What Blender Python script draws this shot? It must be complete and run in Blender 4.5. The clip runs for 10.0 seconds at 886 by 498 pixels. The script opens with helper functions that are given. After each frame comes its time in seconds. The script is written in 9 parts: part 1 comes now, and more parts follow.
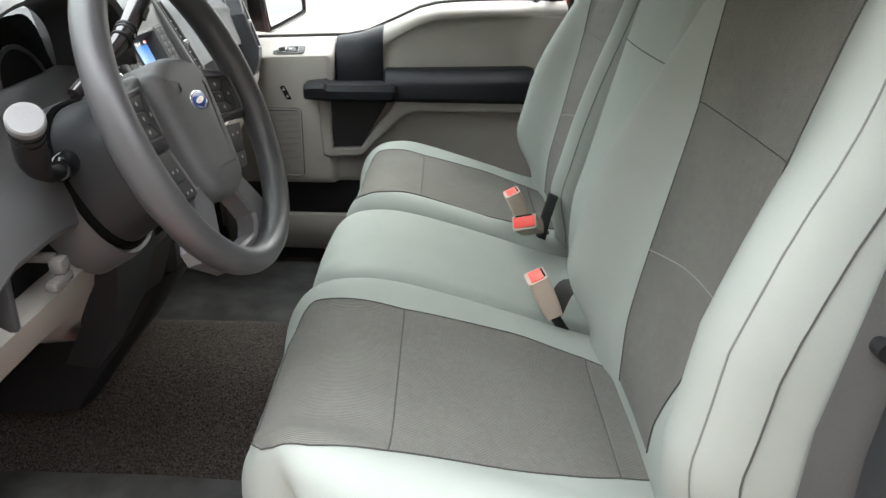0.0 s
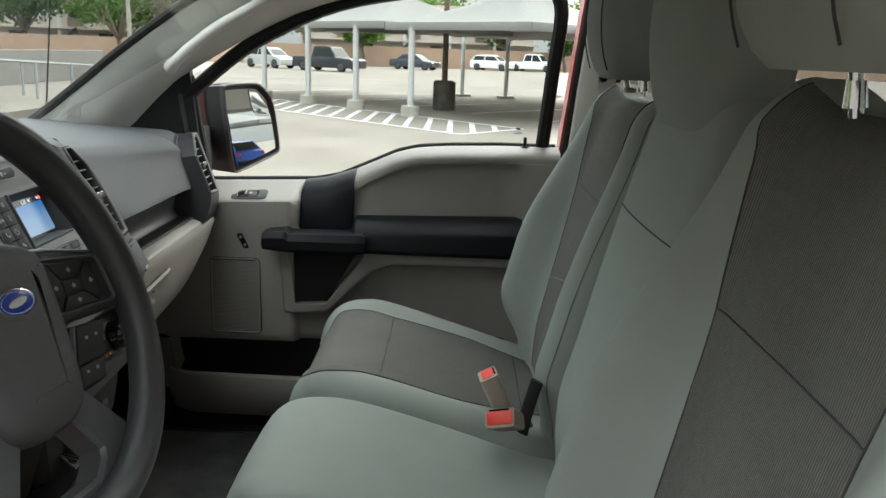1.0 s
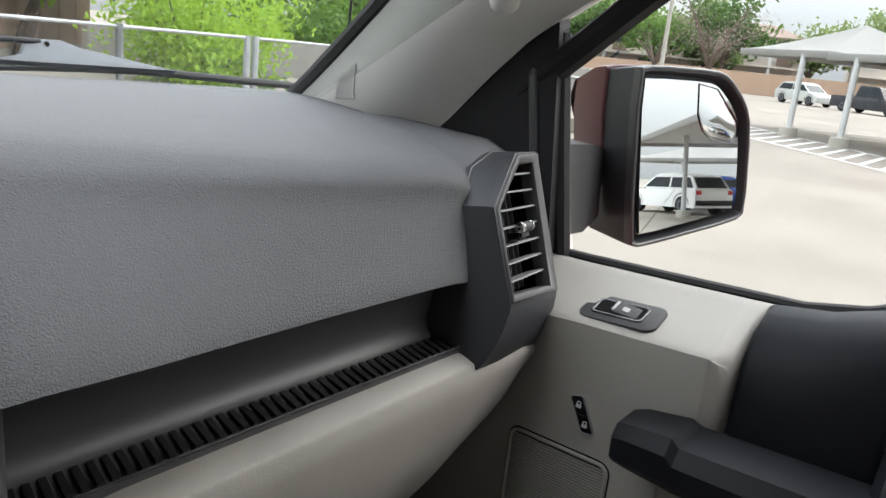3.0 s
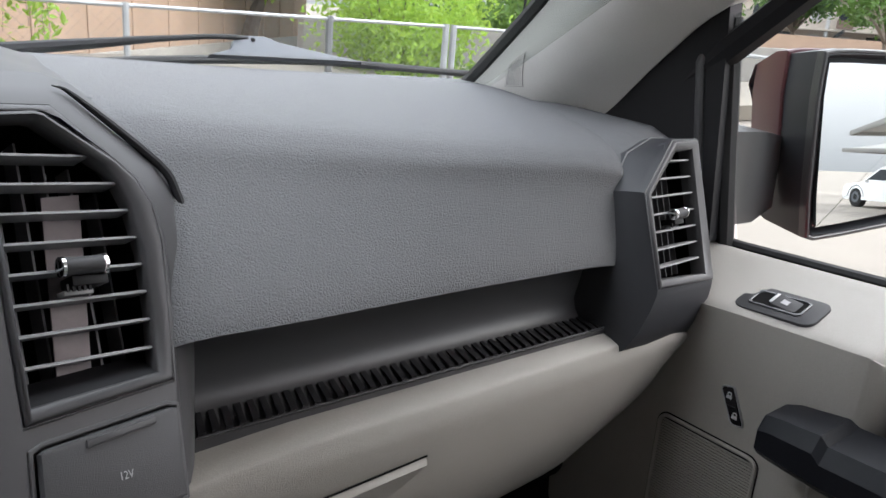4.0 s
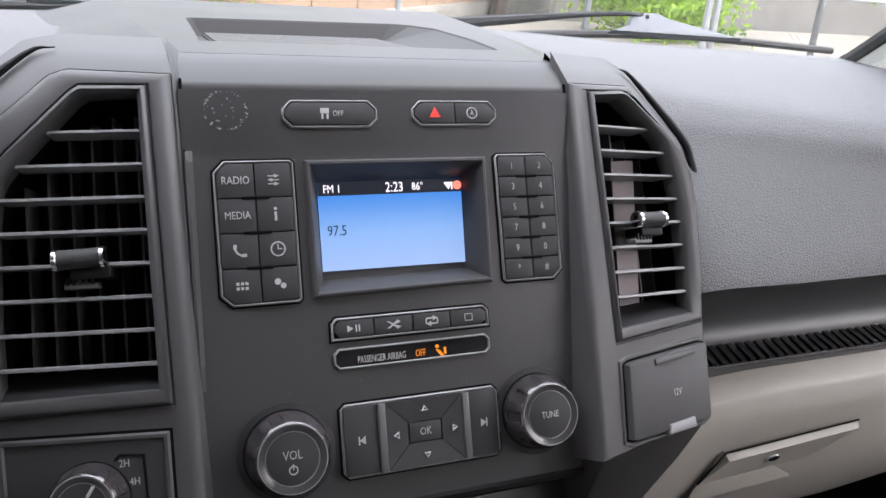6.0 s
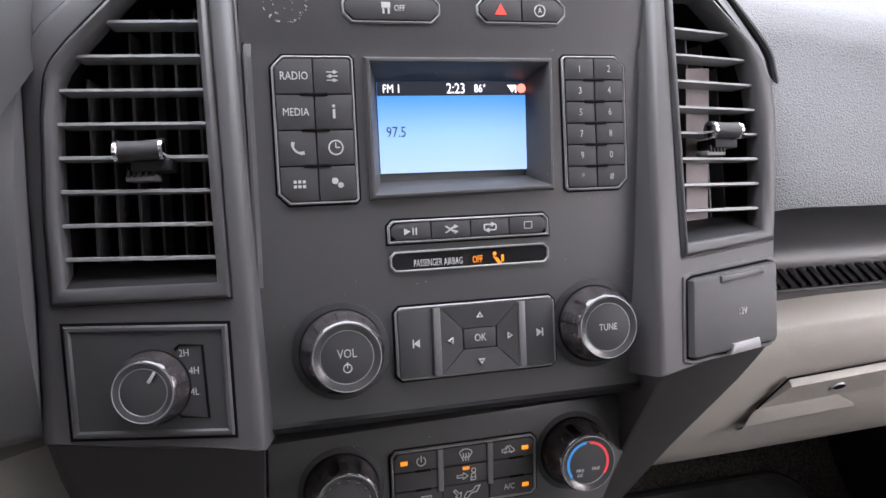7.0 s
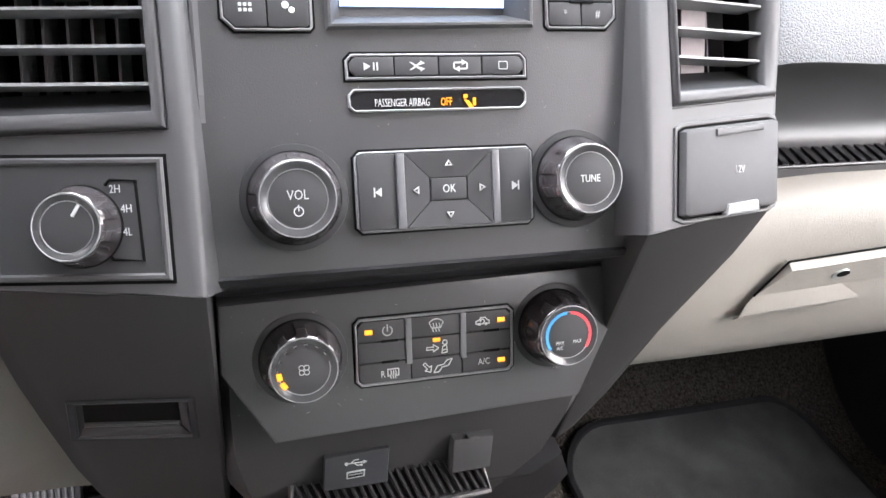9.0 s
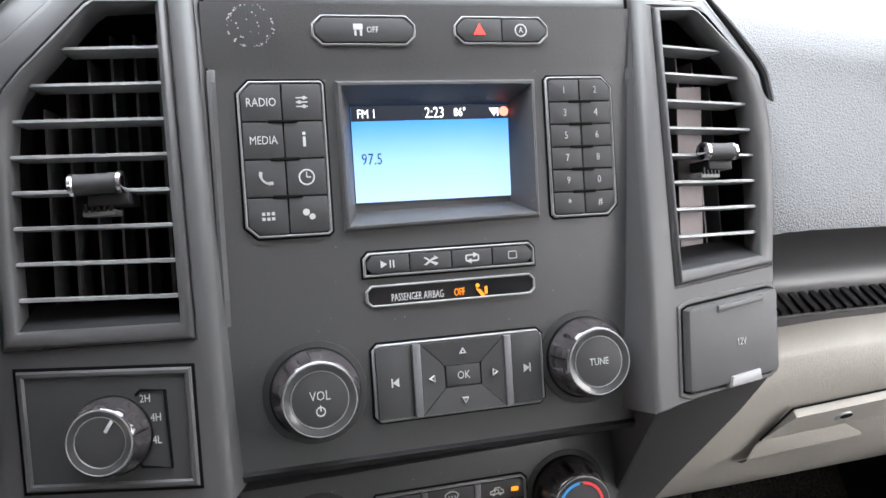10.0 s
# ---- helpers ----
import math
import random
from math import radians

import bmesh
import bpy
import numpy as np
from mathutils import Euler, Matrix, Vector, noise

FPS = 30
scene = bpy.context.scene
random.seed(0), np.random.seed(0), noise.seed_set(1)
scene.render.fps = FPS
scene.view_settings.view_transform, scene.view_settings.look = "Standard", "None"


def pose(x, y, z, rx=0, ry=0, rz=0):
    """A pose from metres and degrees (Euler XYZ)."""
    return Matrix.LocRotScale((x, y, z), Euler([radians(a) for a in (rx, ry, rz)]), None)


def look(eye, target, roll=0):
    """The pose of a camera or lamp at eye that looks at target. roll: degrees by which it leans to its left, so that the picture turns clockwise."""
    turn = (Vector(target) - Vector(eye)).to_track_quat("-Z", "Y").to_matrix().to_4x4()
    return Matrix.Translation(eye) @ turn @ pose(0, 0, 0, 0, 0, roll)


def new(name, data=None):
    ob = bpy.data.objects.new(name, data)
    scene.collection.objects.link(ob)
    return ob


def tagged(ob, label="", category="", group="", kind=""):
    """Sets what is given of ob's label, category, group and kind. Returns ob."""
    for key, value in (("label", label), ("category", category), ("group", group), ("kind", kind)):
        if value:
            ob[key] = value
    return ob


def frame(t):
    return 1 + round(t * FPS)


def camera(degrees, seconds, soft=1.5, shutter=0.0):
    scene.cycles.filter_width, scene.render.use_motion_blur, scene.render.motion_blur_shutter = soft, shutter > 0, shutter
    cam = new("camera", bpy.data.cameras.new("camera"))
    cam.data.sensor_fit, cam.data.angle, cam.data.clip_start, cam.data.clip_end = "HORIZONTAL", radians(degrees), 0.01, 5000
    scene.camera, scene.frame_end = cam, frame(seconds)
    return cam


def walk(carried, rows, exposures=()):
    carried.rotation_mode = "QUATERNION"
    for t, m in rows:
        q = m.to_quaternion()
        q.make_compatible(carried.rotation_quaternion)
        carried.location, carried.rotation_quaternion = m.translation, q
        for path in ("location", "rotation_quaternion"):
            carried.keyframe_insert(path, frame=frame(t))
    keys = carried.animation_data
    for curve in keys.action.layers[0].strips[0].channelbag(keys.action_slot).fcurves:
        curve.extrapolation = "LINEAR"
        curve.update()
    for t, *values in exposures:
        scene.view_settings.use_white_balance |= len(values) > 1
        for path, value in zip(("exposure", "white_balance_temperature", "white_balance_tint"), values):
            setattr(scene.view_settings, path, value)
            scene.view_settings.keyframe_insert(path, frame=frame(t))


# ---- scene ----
cam = camera(59.5, 10.0)
PATH = [
    (0, (0.004, -1.337, 1.634), (0.011, 0.504, 0.851), 1.0),
    (0.5, (0.026, -1.308, 1.684), (0.008, 0.603, 1.094), 1.0),
    (1, (0.082, -1.046, 1.65), (0.06, 0.893, 1.16), 2.0),
    (1.5, (0.032, -0.683, 1.583), (-0.04, 1.257, 1.103), 3.8),
    (2, (0.001, -0.391, 1.579), (-0.27, 1.534, 1.11), 5.1),
    (2.5, (-0.092, -0.026, 1.532), (-0.836, 1.772, 1.07), 5.2),
    (3, (-0.111, 0.077, 1.548), (-1.267, 1.629, 1.042), 6.1),
    (3.2, (-0.099, 0.084, 1.551), (-1.367, 1.542, 1.036), 6.8),
    (4.3, (-0.048, 0.055, 1.562), (-1.578, 1.155, 0.965), 3.2),
    (4.5, (-0.044, 0.024, 1.569), (-1.612, 1.048, 0.964), 2.65),
    (5, (-0.077, -0.067, 1.584), (-1.724, 0.834, 0.951), 3.42),
    (5.5, (-0.079, -0.127, 1.575), (-1.779, 0.672, 0.918), 4.18),
    (5.7, (-0.079, -0.142, 1.568), (-1.795, 0.613, 0.906), 4.25),
    (6.8, (-0.082, -0.139, 1.565), (-1.797, 0.414, 0.697), 4.4),
    (7, (-0.083, -0.138, 1.551), (-1.787, 0.409, 0.65), 4.59),
    (7.5, (-0.075, -0.123, 1.501), (-1.732, 0.41, 0.515), 5.1),
    (8, (-0.079, -0.116, 1.46), (-1.7, 0.391, 0.404), 5.2),
    (8.5, (-0.081, -0.113, 1.456), (-1.708, 0.403, 0.414), 5.0),
    (9, (-0.083, -0.111, 1.479), (-1.739, 0.417, 0.49), 4.7),
    (9.5, (-0.093, -0.117, 1.514), (-1.786, 0.426, 0.597), 4.2),
    (10, (-0.103, -0.119, 1.548), (-1.827, 0.424, 0.691), 3.6),
]
walk(cam, [(t, look(eye, target, roll)) for t, eye, target, roll in PATH], [(0, 1.74, 6500, 10), (0.5, 1.05, 6450, 7), (1.0, 0.7, 6450, 6), (1.5, 0.94, 6430, 7), (2.0, 0.72, 6400, 8), (2.5, 0.82, 6380, 11), (3.0, 0.86, 6350, 14), (4.5, 1.24, 6200, 18), (5.0, 1.48, 6220, 19), (5.5, 1.46, 6270, 20), (7.0, 2.08, 6300, 23), (7.5, 2.53, 6350, 22), (8.0, 2.93, 6400, 20), (8.5, 3.13, 6350, 20), (9.0, 3.3, 6300, 19), (9.5, 3.08, 6300, 18), (10.0, 2.48, 6280, 16)])

# ---- world and light: bright overcast day ----
world = bpy.data.worlds.new("overcast_sky")
scene.world = world
world.use_nodes = True
wn, wl = world.node_tree.nodes, world.node_tree.links
sky = wn.new("ShaderNodeTexSky")
sky.sky_type = "NISHITA"
sky.sun_disc = False
sky.sun_elevation, sky.sun_rotation = radians(40), radians(33.7)
sky.dust_density, sky.air_density = 6.0, 1.0
cloud = wn.new("ShaderNodeTexNoise")
cloud.inputs["Scale"].default_value, cloud.inputs["Detail"].default_value = 2.2, 3.0
cloud_ramp = wn.new("ShaderNodeValToRGB")
cloud_ramp.color_ramp.elements[0].position, cloud_ramp.color_ramp.elements[0].color = 0.3, (7.6, 7.9, 8.3, 1)
cloud_ramp.color_ramp.elements[1].position, cloud_ramp.color_ramp.elements[1].color = 0.7, (9.6, 9.7, 9.8, 1)
sky_mix = wn.new("ShaderNodeMix")
sky_mix.data_type = "RGBA"
sky_mix.inputs[0].default_value = 0.85
wl.new(cloud.outputs["Fac"], cloud_ramp.inputs["Fac"])
wl.new(sky.outputs["Color"], sky_mix.inputs[6])
wl.new(cloud_ramp.outputs["Color"], sky_mix.inputs[7])
# an overcast sky is brighter overhead than at the horizon
sky_co, sky_sp, sky_up, sky_mul = wn.new("ShaderNodeTexCoord"), wn.new("ShaderNodeSeparateXYZ"), wn.new("ShaderNodeMapRange"), wn.new("ShaderNodeVectorMath")
sky_up.inputs["From Min"].default_value, sky_up.inputs["From Max"].default_value = 0.0, 1.0
sky_up.inputs["To Min"].default_value, sky_up.inputs["To Max"].default_value = 0.24, 2.05
sky_mul.operation = "SCALE"
wl.new(sky_co.outputs["Generated"], sky_sp.inputs[0])
wl.new(sky_sp.outputs["Z"], sky_up.inputs["Value"])
wl.new(sky_mix.outputs[2], sky_mul.inputs[0])
wl.new(sky_up.outputs[0], sky_mul.inputs["Scale"])
wl.new(sky_mul.outputs[0], wn["Background"].inputs["Color"])
wn["Background"].inputs["Strength"].default_value = 0.27

sun_data = bpy.data.lights.new("sun", "SUN")
sun_data.energy, sun_data.angle, sun_data.color = 1.6, radians(60), (1.0, 0.98, 0.95)
sun = new("sun", sun_data)
sun.matrix_world = look((4, 6, 6), (0, 0, 0))


# ---- materials ----
def mat(name, base, rough=0.6, metal=0.0, var=0.12, scale=8.0, fine=300.0, bump=0.0, grain="noise", spec=0.4, dirt=0.0, size=0.001, stretch=(1, 1, 1)):
    """Principled material with two scales of tone variation and a fine relief (noise, leather, weave or brushed)."""
    m = bpy.data.materials.new(name)
    m.use_nodes = True
    n, l = m.node_tree.nodes, m.node_tree.links
    p = n["Principled BSDF"]
    p.inputs["Roughness"].default_value, p.inputs["Metallic"].default_value = rough, metal
    p.inputs["Specular IOR Level"].default_value = spec
    co = n.new("ShaderNodeTexCoord")
    mp = n.new("ShaderNodeMapping")
    mp.inputs["Scale"].default_value = stretch
    l.new(co.outputs["Object"], mp.inputs["Vector"])
    big = n.new("ShaderNodeTexNoise")
    big.inputs["Scale"].default_value, big.inputs["Detail"].default_value = scale, 5.0
    small = n.new("ShaderNodeTexNoise")
    small.inputs["Scale"].default_value, small.inputs["Detail"].default_value = fine, 2.0
    l.new(mp.outputs["Vector"], big.inputs["Vector"])
    l.new(mp.outputs["Vector"], small.inputs["Vector"])
    add = n.new("ShaderNodeMath")
    add.operation = "MULTIPLY_ADD"
    l.new(small.outputs["Fac"], add.inputs[0])
    add.inputs[1].default_value = 0.5
    l.new(big.outputs["Fac"], add.inputs[2])
    ramp = n.new("ShaderNodeValToRGB")
    lo, hi = [c * (1 - var) for c in base], [min(1, c * (1 + var)) for c in base]
    ramp.color_ramp.elements[0].position, ramp.color_ramp.elements[0].color = 0.5, (*lo, 1)
    ramp.color_ramp.elements[1].position, ramp.color_ramp.elements[1].color = 1.0, (*hi, 1)
    l.new(add.outputs[0], ramp.inputs["Fac"])
    colour = ramp.outputs["Color"]
    if dirt:
        spots = n.new("ShaderNodeTexNoise")
        spots.inputs["Scale"].default_value, spots.inputs["Detail"].default_value = scale * 2.3, 8.0
        l.new(co.outputs["Object"], spots.inputs["Vector"])
        sr = n.new("ShaderNodeValToRGB")
        sr.color_ramp.elements[0].position, sr.color_ramp.elements[1].position = 0.55, 0.72
        l.new(spots.outputs["Fac"], sr.inputs["Fac"])
        mx = n.new("ShaderNodeMix")
        mx.data_type = "RGBA"
        fac = n.new("ShaderNodeMath")
        fac.operation = "MULTIPLY"
        fac.inputs[1].default_value = dirt
        l.new(sr.outputs["Color"], fac.inputs[0])
        l.new(fac.outputs[0], mx.inputs[0])
        l.new(colour, mx.inputs[6])
        mx.inputs[7].default_value = (*[c * 0.6 for c in base], 1)
        colour = mx.outputs[2]
    l.new(colour, p.inputs["Base Color"])
    rr = n.new("ShaderNodeMath")
    rr.operation = "MULTIPLY_ADD"
    rr.inputs[1].default_value, rr.inputs[2].default_value = 0.14, rough - 0.07
    l.new(big.outputs["Fac"], rr.inputs[0])
    l.new(rr.outputs[0], p.inputs["Roughness"])
    if bump:
        bp = n.new("ShaderNodeBump")
        bp.inputs["Strength"].default_value, bp.inputs["Distance"].default_value = bump, size
        if grain == "leather":
            t = n.new("ShaderNodeTexVoronoi")
            t.feature = "DISTANCE_TO_EDGE"
            t.inputs["Scale"].default_value = fine
            wob = n.new("ShaderNodeTexNoise")
            wob.inputs["Scale"].default_value = fine * 0.4
            l.new(mp.outputs["Vector"], wob.inputs["Vector"])
            va = n.new("ShaderNodeVectorMath")
            va.operation = "MULTIPLY_ADD"
            l.new(wob.outputs["Color"], va.inputs[0])
            va.inputs[1].default_value = (0.006, 0.006, 0.006)
            l.new(mp.outputs["Vector"], va.inputs[2])
            l.new(va.outputs[0], t.inputs["Vector"])
            mr = n.new("ShaderNodeMapRange")
            mr.inputs["From Max"].default_value = 0.25
            l.new(t.outputs["Distance"], mr.inputs["Value"])
            l.new(mr.outputs[0], bp.inputs["Height"])
        elif grain == "weave":
            a = n.new("ShaderNodeTexWave")
            a.wave_type, a.bands_direction = "BANDS", "Y"
            a.inputs["Scale"].default_value, a.inputs["Distortion"].default_value = fine, 0.25
            l.new(mp.outputs["Vector"], a.inputs["Vector"])
            b = n.new("ShaderNodeTexVoronoi")
            b.inputs["Scale"].default_value = fine * 2.0
            l.new(mp.outputs["Vector"], b.inputs["Vector"])
            mm = n.new("ShaderNodeMath")
            mm.operation = "MULTIPLY_ADD"
            mm.inputs[1].default_value = 0.5
            l.new(b.outputs["Distance"], mm.inputs[0])
            l.new(a.outputs["Fac"], mm.inputs[2])
            l.new(mm.outputs[0], bp.inputs["Height"])
            dk = n.new("ShaderNodeMix")
            dk.data_type = "RGBA"
            dk.blend_type = "MULTIPLY"
            dk.inputs[0].default_value = 0.48
            l.new(colour, dk.inputs[6])
            l.new(a.outputs["Color"], dk.inputs[7])
            l.new(dk.outputs[2], p.inputs["Base Color"])
        else:
            l.new(small.outputs["Fac"], bp.inputs["Height"])
        l.new(bp.outputs["Normal"], p.inputs["Normal"])
    return m


def glow(name, base, strength):
    m = bpy.data.materials.new(name)
    m.use_nodes = True
    p = m.node_tree.nodes["Principled BSDF"]
    p.inputs["Base Color"].default_value = (*[c * 0.1 for c in base], 1)
    p.inputs["Emission Color"].default_value = (*base, 1)
    p.inputs["Emission Strength"].default_value = strength
    p.inputs["Roughness"].default_value = 0.3
    return m


def glass_mat(name, tint=(1, 1, 1), gloss=0.05):
    m = bpy.data.materials.new(name)
    m.use_nodes = True
    n, l = m.node_tree.nodes, m.node_tree.links
    n.remove(n["Principled BSDF"])
    tr, gl, mx, fr = n.new("ShaderNodeBsdfTransparent"), n.new("ShaderNodeBsdfGlossy"), n.new("ShaderNodeMixShader"), n.new("ShaderNodeLayerWeight")
    tr.inputs["Color"].default_value = (*tint, 1)
    gl.inputs["Roughness"].default_value = 0.01
    fr.inputs["Blend"].default_value = 0.5
    pw, ml = n.new("ShaderNodeMath"), n.new("ShaderNodeMath")
    pw.operation, ml.operation = "POWER", "MULTIPLY_ADD"
    pw.inputs[1].default_value = 4.0
    ml.inputs[1].default_value, ml.inputs[2].default_value = 0.30, gloss * 0.4
    l.new(fr.outputs["Facing"], pw.inputs[0])
    l.new(pw.outputs[0], ml.inputs[0])
    l.new(ml.outputs[0], mx.inputs[0])
    l.new(tr.outputs[0], mx.inputs[1])
    l.new(gl.outputs[0], mx.inputs[2])
    l.new(mx.outputs[0], n["Material Output"].inputs["Surface"])
    return m


M_DASH = mat("dark_grained_dash_plastic", (0.094, 0.095, 0.098), 0.60, var=0.06, fine=420, bump=0.50, grain="leather", size=0.0010, spec=0.17)
M_DASH_FINE = mat("dark_fine_grained_plastic", (0.034, 0.034, 0.035), 0.37, var=0.08, fine=1300, bump=0.26, size=0.0004, spec=0.6)
M_RECESS = mat("smooth_charcoal_recess_plastic", (0.040, 0.040, 0.041), 0.42, var=0.05, fine=1500, bump=0.08, size=0.0003, spec=0.4)
# on the wings a darkened copy of the tower plastic: downward-facing shade in colour
M_WING = mat("black_trim_and_wing_shade", (0.026, 0.0255, 0.0255), 0.5, var=0.08, fine=1300, bump=0.12, size=0.0003, spec=0.3)
# shaded copy of the brow plastic below, for the inside of the bin
M_TOPBIN = mat("charcoal_shaded_bin_plastic", (0.026, 0.026, 0.027), 0.62, var=0.08, fine=1500, bump=0.12, size=0.0003, spec=0.2)
M_BROW = mat("charcoal_satin_brow_plastic", (0.029, 0.029, 0.030), 0.50, var=0.07, fine=1500, bump=0.12, size=0.0003, spec=0.34)
M_FASCIA = mat("charcoal_fascia_plastic", (0.066, 0.066, 0.068), 0.5, var=0.06, fine=1500, bump=0.10, size=0.0003, spec=0.34)
M_FRAME = mat("satin_charcoal_trim", (0.043, 0.0425, 0.0435), 0.48, var=0.06, fine=1800, bump=0.08, size=0.0002, spec=0.34)
M_BLACK = mat("black_matte_plastic", (0.011, 0.011, 0.012), 0.55, var=0.1, fine=1200, bump=0.15, size=0.0003, spec=0.22)
M_ARM = mat("black_grained_armrest_vinyl", (0.0065, 0.0072, 0.0088), 0.42, var=0.1, fine=900, bump=0.2, grain="leather", size=0.0004, spec=0.14)
M_HOUSING = mat("black_grained_vent_housing", (0.020, 0.021, 0.0235), 0.48, var=0.08, fine=1200, bump=0.15, size=0.0003, spec=0.28)
M_SOCKET = mat("coarse_grained_socket_plastic", (0.040, 0.040, 0.041), 0.52, var=0.08, fine=1700, bump=0.7, size=0.0004, spec=0.32)
M_RING = mat("dark_satin_knob_ring", (0.034, 0.034, 0.035), 0.24, 0.0, var=0.05, spec=0.5)
M_SLAT = mat("grey_vent_slat_plastic", (0.165, 0.165, 0.167), 0.42, var=0.05, spec=0.4)
M_RIM = mat("satin_grey_key_rim", (0.155, 0.155, 0.158), 0.32, 0.1, var=0.05, spec=0.5)
M_TAB = mat("pale_grey_tab_plastic", (0.15, 0.15, 0.153), 0.45, var=0.05, spec=0.4)
M_VANE = mat("dark_vent_vane_plastic", (0.095, 0.095, 0.097), 0.45, var=0.05, spec=0.4)
M_FLAP = mat("rosy_grey_flap_plastic", (0.22, 0.19, 0.19), 0.6, var=0.08, spec=0.3)
# face plastic darkened for the shade round the knobs
M_WELL = mat("shaded_knob_surround", (0.018, 0.018, 0.019), 0.5, var=0.05, spec=0.3)
M_BARREL = mat("gloss_smoked_knob_plastic", (0.080, 0.074, 0.076), 0.08, 0.7, var=0.05, spec=0.7)
M_DUST = mat("pale_dust_specks", (0.19, 0.185, 0.175), 0.9, var=0.2)
M_GLOSS = mat("gloss_black_plastic", (0.006, 0.006, 0.007), 0.12, var=0.05, spec=0.5)
# near-black that paints the shade of ducts, gaps, holes and recesses
M_SHADOW = mat("near_black_duct_and_shade", (0.0035, 0.0035, 0.0035), 0.85, var=0.1, spec=0.08)
M_BUTTON = mat("button_charcoal_plastic", (0.030, 0.030, 0.031), 0.58, var=0.05, fine=1500, bump=0.08, size=0.0002, spec=0.26)
M_BEIGE = mat("warm_grey_trim_plastic", (0.232, 0.219, 0.198), 0.5, var=0.07, fine=650, bump=0.45, grain="leather", size=0.0005, spec=0.45)
M_PILLAR = mat("light_grey_pillar_trim", (0.58, 0.575, 0.54), 0.7, var=0.06, fine=700, bump=0.1, size=0.0003)
M_CLOTH = mat("grey_plain_seat_cloth", (0.245, 0.265, 0.245), 0.9, var=0.07, fine=900, bump=0.25, size=0.0004, spec=0.15, scale=5, dirt=0.05)
M_RIB = mat("dark_grey_ribbed_seat_cloth", (0.158, 0.155, 0.141), 0.92, var=0.14, fine=105, bump=0.6, grain="weave", size=0.0008, spec=0.12, scale=6)
M_SEAM = mat("dark_seam_thread", (0.045, 0.045, 0.043), 0.9)
M_EDGE = mat("grey_edge_thread", (0.12, 0.125, 0.115), 0.9)
M_STITCH = mat("pale_stitch_thread", (0.19, 0.19, 0.175), 0.9)
M_CARPET = mat("charcoal_brown_carpet", (0.056, 0.049, 0.044), 1.0, var=0.75, fine=420, bump=1.0, size=0.006, spec=0.05, scale=230)
M_MAT = mat("black_carpet_mat", (0.058, 0.059, 0.057), 1.0, var=0.35, fine=900, bump=0.7, size=0.002, spec=0.05, scale=14)
M_CHROME = mat("chrome", (0.75, 0.75, 0.76), 0.12, 1.0, var=0.03)
M_STEEL = mat("galvanised_steel", (0.30, 0.31, 0.315), 0.55, 0.4, var=0.15, dirt=0.2)
M_RED = mat("red_release_button", (0.75, 0.06, 0.045), 0.4, var=0.05)
M_BUCKLE = mat("beige_buckle_plastic", (0.36, 0.30, 0.25), 0.55, var=0.06, fine=1000, bump=0.08, size=0.0003)
M_WHITE = mat("white_print", (0.33, 0.33, 0.33), 0.6, var=0.02)
M_GREYPRINT = mat("grey_print", (0.27, 0.27, 0.27), 0.6, var=0.02)
M_REDPAINT = mat("red_truck_paint", (0.32, 0.010, 0.013), 0.25, var=0.05, spec=0.6)
M_MAROON = mat("dark_red_mirror_paint", (0.048, 0.014, 0.017), 0.35, var=0.08, spec=0.4)
M_MIRROR = mat("mirror_silver", (0.92, 0.93, 0.92), 0.02, 1.0, var=0.0)
M_MIRROR.node_tree.nodes["Principled BSDF"].inputs["Roughness"].default_value = 0.0
for lk in list(M_MIRROR.node_tree.links):
    if lk.to_socket.name == "Roughness":
        M_MIRROR.node_tree.links.remove(lk)
M_PRIVACY = glass_mat("dark_privacy_glass", (0.60, 0.62, 0.61), 0.05)
M_GLASS = glass_mat("window_glass", (0.82, 0.845, 0.83), 0.045)
M_RUBBER = mat("black_rubber", (0.012, 0.012, 0.012), 0.7, var=0.15)
M_WHEEL = mat("dark_grey_wheel_rim_vinyl", (0.044, 0.044, 0.046), 0.34, var=0.07, fine=1000, bump=0.15, grain="leather", size=0.0003, spec=0.5)
M_HUB = mat("dark_grained_airbag_vinyl", (0.066, 0.066, 0.067), 0.5, var=0.06, fine=520, bump=0.3, grain="leather", size=0.0005, spec=0.45)
M_WIPERCAP = mat("faded_grey_wiper_plastic", (0.085, 0.092, 0.105), 0.5, var=0.12, dirt=0.2)
M_PEWTER = mat("dark_pewter_spoke_trim", (0.115, 0.115, 0.12), 0.35, 0.3, var=0.05)
M_BLUE = mat("blue_badge_enamel", (0.02, 0.05, 0.28), 0.2, var=0.05)
M_AMBER = glow("amber_indicator", (1.0, 0.30, 0.01), 0.30)
M_SCRTEXT = glow("dark_screen_text", (0.02, 0.05, 0.1), 0.3)
M_SCRWHITE = glow("white_screen_text", (1, 1, 1), 0.5)
M_SCRDARK = glow("dark_screen_bar", (0.02, 0.025, 0.035), 0.3)
M_SCRRED = glow("red_screen_icon", (0.9, 0.15, 0.1), 0.9)
M_TEMPBLUE = mat("blue_print", (0.03, 0.22, 0.55), 0.5, var=0.02)
M_TEMPRED = mat("red_print", (0.65, 0.05, 0.06), 0.5, var=0.02)
M_STALKEND = mat("pale_grey_stalk_plastic", (0.12, 0.12, 0.12), 0.35, var=0.08)
M_CLEAR = mat("smoked_grey_plastic", (0.085, 0.08, 0.075), 0.25, var=0.15)


